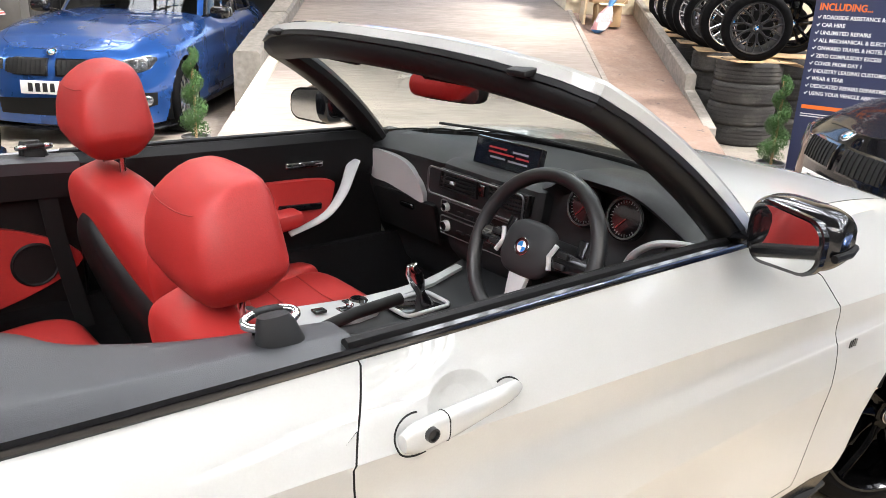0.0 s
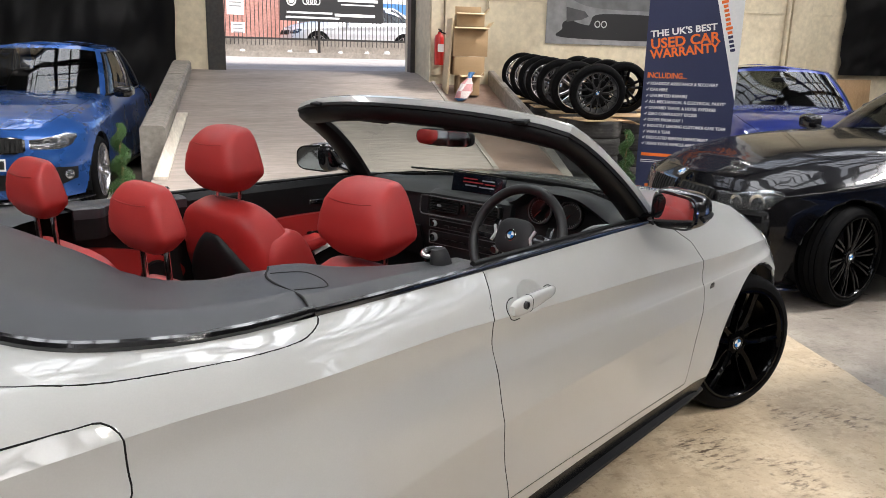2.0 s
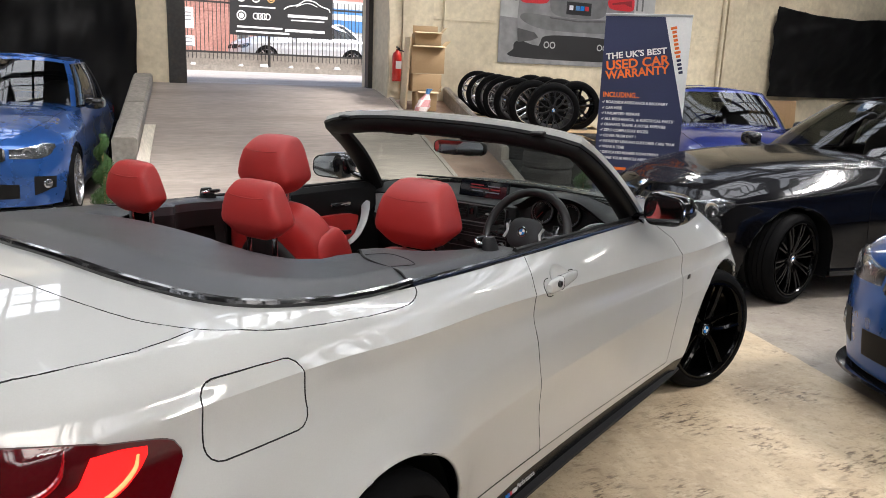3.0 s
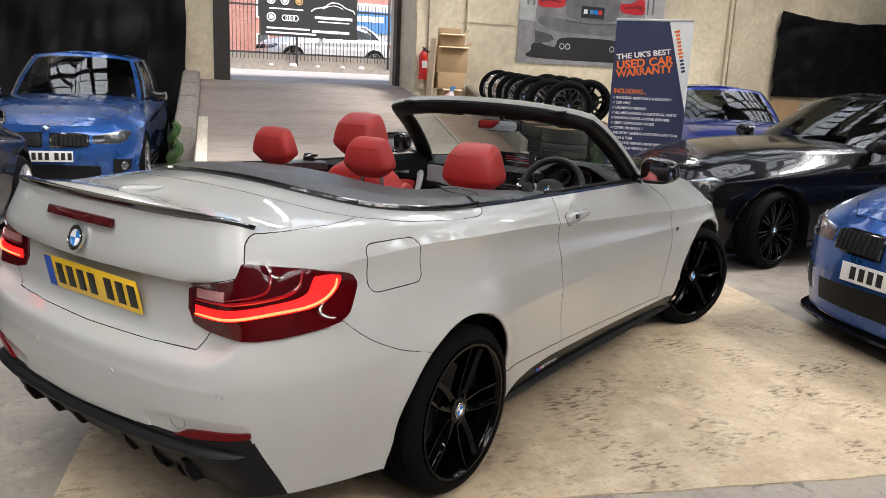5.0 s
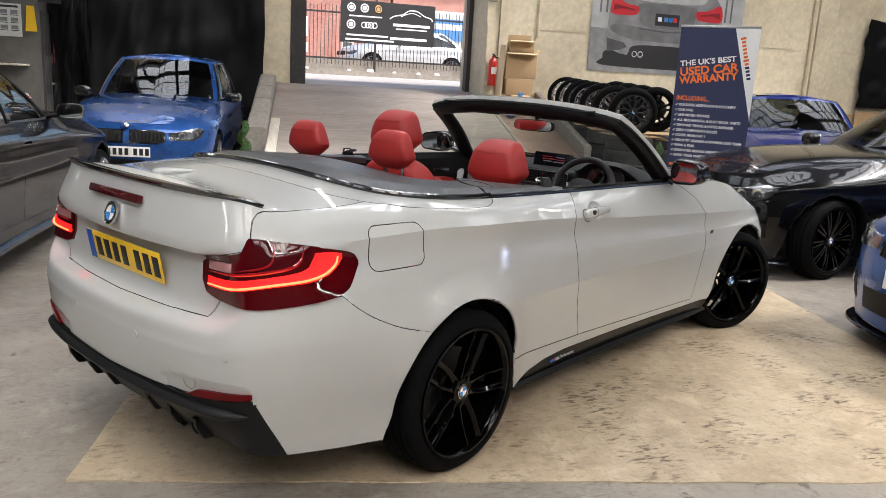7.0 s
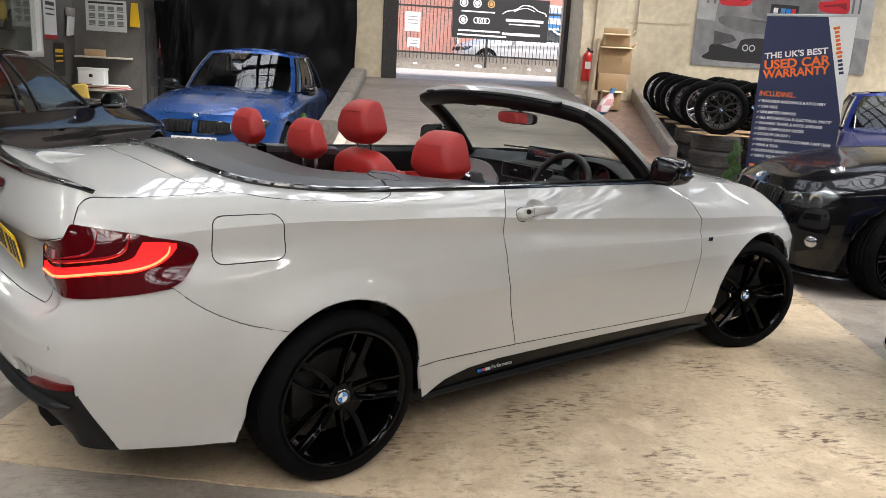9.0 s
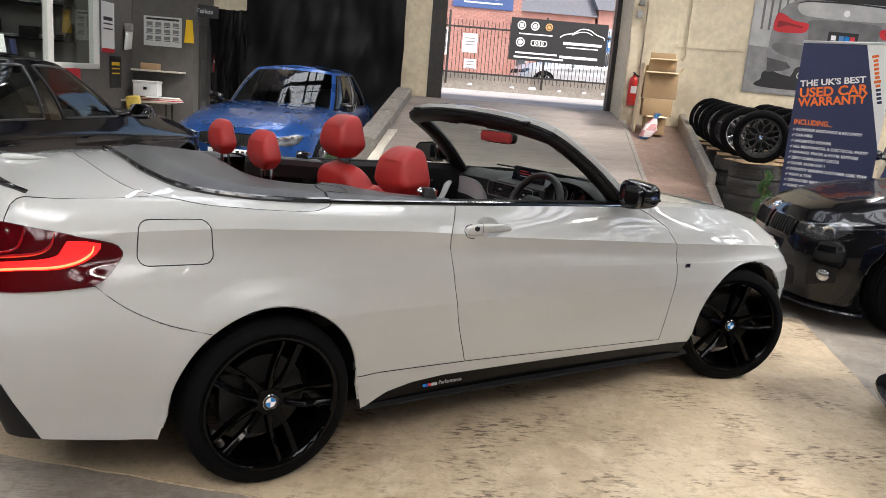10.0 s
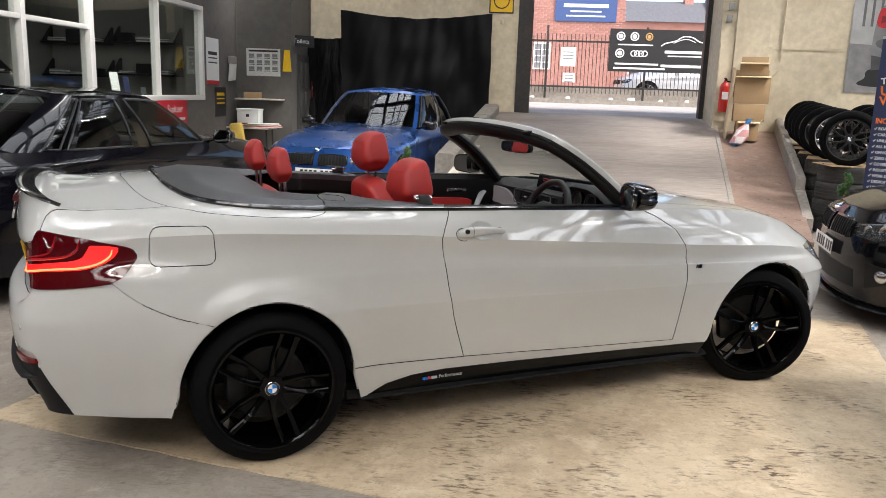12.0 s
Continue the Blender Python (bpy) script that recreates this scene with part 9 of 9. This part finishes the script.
for z, w, d in ((0.0, 0.17, 0.13), (0.56, 0.21, 0.16), (0.575, 0.22, 0.17), (0.58, 0.22, 0.17)):
    rings.append([(x * w / 0.2, y * d / 0.15, z) for x, y in rounded(0.40, 0.30, 0.07, 4)])
loft(b, rings)
part("body", b, YELLOW, bk)
b = bmesh.new()
box(b, (0.20, 0.12, 0.40), (-0.07, 0.04, 0.74), (6, -8, 0), bevel=0.03)
part("wringer", b, surface("pale_yellow_plastic", (0.62, 0.45, 0.10), 0.5), bk)
for z in (2.0, 3.0):
    b = bmesh.new()
    tube(b, [(-2.345 + 0.03, 10.62, 0.4), (-2.345 + 0.03, 10.62, 5.5)], 0.018, 8) if z == 2.0 else tube(b, [(-3.26, 9.42, 2.0), (-3.26, 9.42, 5.5)], 0.012, 8)
    single("conduit", b, GREYWALL, "grey painted conduit up the wall", "pipe", HALL)
hp_ = thing("hanging_tag", "red printed tag strip on the conduit", "tag", on_wall(-2.305, 10.62, 1.50, 90))
sheet(hp_, "strip", 0.07, 0.30, (0, 0, 0.025), REDPRINT, 0.004)
sheet(hp_, "white_band", 0.07, 0.06, (0, 0.03, 0.028), PAPER, 0.004)

# ---------------------------------------------------------------- the street beyond the door
gb = bmesh.new()
rows = []
for v, z in ((10.98, 1.215), (12.5, 1.26), (16.6, 1.36), (16.62, 1.36), (60, 1.36), (400, 1.36)):
    rows.append([gb.verts.new((u, v, z)) for u in (-300, -40, -5, 0, 5, 10, 20, 60, 300)])
grid_faces(gb, rows)
single("road", gb, ASPHALT, "pale worn asphalt road rising past the door", "road", HALL, kind="structure", smooth=0)
s, c = between(-40, 60, 16.6, 22.0, 1.30, 1.46)
pv = slab("pavement", s, c, PAVING, "grey slabbed pavement across the road", "pavement")
s, c = between(-40, 60, 16.45, 16.6, 1.2, 1.475)
slab("street_kerb", s, c, KERB, "pale stone street kerb", "kerb")
s, c = between(-40, 60, 19.30, 19.55, 1.45, 1.80)
slab("fence_wall", s, c, KERB, "low stained concrete wall under the railings", "low wall")
rng = random.Random(21)
for k in range(7):
    b = bmesh.new()
    rings = []
    r0 = rng.uniform(0.07, 0.14)
    for f in (0, .4, .8, 1):
        rings.append([((r0 * (1 - f * .4)) * math.cos(t) * rng.uniform(.7, 1.2), r0 * .7 * (1 - f * .4) * math.sin(t), r0 * .7 * f) for t in [2 * math.pi * j / 9 for j in range(9)]])
    loft(b, rings)
    single("litter", b, PAPER, "crumpled pale litter on the pavement", "litter", hall(2.2 + 0.75 * k + rng.uniform(-.3, .3), 17.4 + rng.uniform(-.4, .9), 1.46, 50 * k), group="litter")

fence = hold("railings", "dark steel street railings with flat rails", "fence", (0, 19.2, 0), kind="structure")
for z in (1.80, 3.05):
    block(fence, "rail", (24, 0.012, 0.05), (6, 0, z), STEEL, 0)
for k in range(9):
    block(fence, "post", (0.06, 0.06, 2.05), (-3.2 + 2.75 * k, 0, 2.45), STEEL, 0.004)
b = bmesh.new()
cyl(b, 0.0095, 0.0095, 1.62, (0, 0, 0), seg=6)
bar = finish("rail_bar", b, STEEL)
for k in range(150):
    o = new("bar", bar)
    o.parent = fence
    o.matrix_basis = pose(-2.5 + 0.105 * k, 0.0, 2.44)

# black dealership board on the railings; lettering and marks as plain shapes
bd = thing("fence_board", "wide black advertising board with white markings on the railings", "sign", on_wall(4.02, 19.16, 2.26))
BW, BH = 2.78, 1.16
sheet(bd, "board", BW, BH, (BW / 2, BH / 2, 0), BLACKPRINT, 0.02)
for x, y, w, h in ((0.72, 0.735, 0.95, 0.055), (0.78, 0.215, 1.20, 0.075), (0.86, 0.095, 1.42, 0.075), (2.06, 0.185, 0.30, 0.13), (2.0, 0.185, 1.10, 0.11), (2.08, 0.565, 1.10, 0.12), (2.08, 0.455, 0.92, 0.05)):
    sheet(bd, "lettering_bar", w, h * 0.62, (x, y, 0.012), WHITEPRINT, 0.003)
for x, y, r in ((0.30, 0.96, 0.105), (0.68, 0.96, 0.105), (1.08, 0.96, 0.09), (0.30, 0.50, 0.11)):
    b = bmesh.new()
    tube(b, [(r * math.cos(t), r * math.sin(t), 0) for t in [2 * math.pi * j / 24 for j in range(24)]], 0.016, 6, closed=True)
    cyl(b, r * 0.6, r * 0.6, 0.004, seg=20)
    part("round_mark", b, WHITEPRINT if x != 1.08 else surface("brass_print", (0.5, 0.3, 0.12), 0.5), bd, "", pose(x, y, 0.012))
for k in range(4):
    b = bmesh.new()
    tube(b, [(0.075 * math.cos(t), 0.075 * math.sin(t), 0) for t in [2 * math.pi * j / 20 for j in range(20)]], 0.012, 6, closed=True)
    part("ring_mark", b, WHITEPRINT, bd, "", pose(0.68 + 0.10 * k, 0.50, 0.012))
b = bmesh.new()
tube(b, catmull([(1.42, 0.72, 0), (1.55, 0.80, 0), (1.80, 0.86, 0), (2.0, 0.98, 0), (2.25, 0.97, 0), (2.45, 0.86, 0), (2.66, 0.80, 0), (2.70, 0.72, 0)], 40), 0.015, 6)
part("car_outline", b, WHITEPRINT, bd, "", pose(0, 0, 0.012))
b = bmesh.new()
tube(b, catmull([(1.75, 0.80, 0), (1.95, 0.89, 0), (2.15, 0.91, 0), (2.35, 0.84, 0)], 24), 0.010, 6)
part("car_outline", b, WHITEPRINT, bd, "", pose(0, 0, 0.012))
for x, z, w, h in ((2.95, 2.05, 0.34, 0.26), (2.9, 2.62, 0.42, 0.52), (8.9, 2.2, 0.5, 0.4)):
    nb = thing("fence_notice", "white notice fixed to the railings", "sign", on_wall(x, 19.16, z), "notices on the railings")
    sheet(nb, "board", w, h, (0, 0, 0), PAPER, 0.01)
    for k in range(3):
        sheet(nb, "print_bar", w * 0.7, 0.03, (0, h * 0.25 - 0.09 * k, 0.007), GREYPRINT, 0.002)

# brick building with a blue fascia sign
bb = thing("brick_building", "red brick industrial building behind the railings", "building", hall(-2.0, 26.0, 1.36))
block(bb, "wall", (14.6, 0.4, 5.6), (0, 0.2, 2.8), BRICK, 0)
block(bb, "side_wall", (0.4, 9.0, 5.6), (7.1, 4.9, 2.8), BRICK, 0)
block(bb, "parapet", (14.8, 0.5, 0.18), (0, 0.2, 5.69), KERB, 0.01)
bw = bmesh.new()
box(bw, (0.225, 0.02, 0.065), bevel=0.004, seg=1)
brick_me = finish("brick", bw, BRICK, 0)
for j in range(20):
    for k in range(14):
        o = new("brick", brick_me)
        o.parent = bb
        o.matrix_basis = pose(4.05 + 0.235 * k + (0.1175 if j % 2 else 0), -0.004, 1.9 + 0.075 * j)
fs_ = thing("fascia_sign", "blue and red company sign on the brick wall", "sign", on_wall(3.9, 25.97, 4.95))
sheet(fs_, "board", 2.2, 1.5, (0, 0, 0), surface("sign_navy", (0.04, 0.08, 0.22), 0.5), 0.04)
for x, mt in ((-0.72, BLUEPRINT), (0.0, surface("deep_blue_print", (0.03, 0.06, 0.30), 0.5)), (0.72, REDPRINT)):
    sheet(fs_, "colour_block", 0.66, 0.62, (x, 0.38, 0.025), mt, 0.01)
for y, w in ((-0.20, 1.6), (-0.40, 1.1), (-0.56, 1.4)):
    sheet(fs_, "lettering_bar", w, 0.12 if y == -0.20 else 0.05, (0, y, 0.025), WHITEPRINT, 0.01)
for x in (2.4,):
    wn = thing("factory_window", "white panelled window in the brick wall", "window", on_wall(x, 25.97, 2.95), kind="structure")
    sheet(wn, "frame", 0.62, 0.95, (0, 0, 0), PAPER, 0.06)
    for i in range(2):
        for j in range(4):
            sheet(wn, "pane", 0.24, 0.19, (-0.14 + 0.28 * i, -0.33 + 0.22 * j, 0.035), GREYPRINT, 0.004)

# terraced houses far off
for u0, w, h in ((13.5, 7.0, 6.2), (21.0, 7.5, 6.8), (6.0, 5.5, 5.4)):
    hs = thing("terraced_house", "distant red brick terraced house with a slate roof", "house", hall(u0, 62.0, 1.36), "terraced houses")
    block(hs, "wall", (w, 6.0, h), (0, 3.0, h / 2), BRICK, 0)
    b = bmesh.new()
    prism(b, [(-0.3, h), (3.0, h + 1.9), (6.3, h)], w + 0.3, lambda a, c_, d: (d - w / 2 - 0.15, a, c_))
    part("roof", b, surface("slate", (0.10, 0.10, 0.11), 0.6, grain=6, vary=0.2), hs)
    block(hs, "chimney", (0.7, 0.7, 1.6), (w * 0.3, 3.0, h + 2.0), BRICK, 0)
    for i in range(3):
        for j in range(2):
            wi = block(hs, "window", (1.0, 0.1, 1.5), (-w / 3 + w / 3 * i, -0.03, 1.7 + 2.7 * j), WHITEFRAME, 0.02)
            block(wi, "pane", (0.8, 0.04, 1.3), (0, -0.05, 0), surface("house_glass", (0.06, 0.07, 0.08), 0.1), 0)

# parked vehicles behind the railings
def street_car(u, v, rz, pnt, label):
    q = saloon("street_saloon", label, hall(u, v, 1.37, rz), pnt, RIM_SILVER, "double", CHROME, None, doors=False, lowlip=False)
    tagged(q, group="street cars")


street_car(8.2, 22.6, 187, SILVER, "silver saloon parked behind the street railings")
street_car(13.4, 23.2, 182, WHITE, "white saloon parked behind the street railings")
vn = thing("panel_van", "white panel van with a blue printed side", "van", hall(9.8, 25.6, 1.36, 4), "street cars")
b = bmesh.new()
rings = []
for x, zt, w in ((-2.6, 2.25, 0.92), (-2.5, 2.4, 0.98), (0.9, 2.42, 0.98), (1.3, 2.35, 0.96), (1.95, 1.45, 0.94), (2.6, 1.15, 0.90), (2.72, 0.8, 0.85)):
    rings.append([(x, -w, 0.35), (x, -w, min(1.2, zt - .1)), (x, -w * 0.88, zt - 0.06), (x, -w * 0.75, zt), (x, w * 0.75, zt), (x, w * 0.88, zt - 0.06), (x, w, min(1.2, zt - .1)), (x, w, 0.35)])
loft(b, rings)
part("body", b, WHITE, vn)
block(vn, "side_print", (2.9, 0.012, 0.75), (-0.9, -0.985, 1.75), BLUEPRINT, 0)
block(vn, "print_bar", (1.4, 0.012, 0.20), (-0.9, -0.995, 1.85), WHITEPRINT, 0)
block(vn, "cab_window", (0.75, 0.012, 0.5), (1.15, -0.945, 1.70), surface("van_glass", (0.02, 0.025, 0.03), 0.08), 0.01)
for x in (-1.6, 1.75):
    for s_ in (-1, 1):
        wheel(vn, pose(x, s_ * 0.86, 0.34, 0, 0, 0 if s_ < 0 else 180), 0.34, RIM_SILVER, "plain", 0.22)
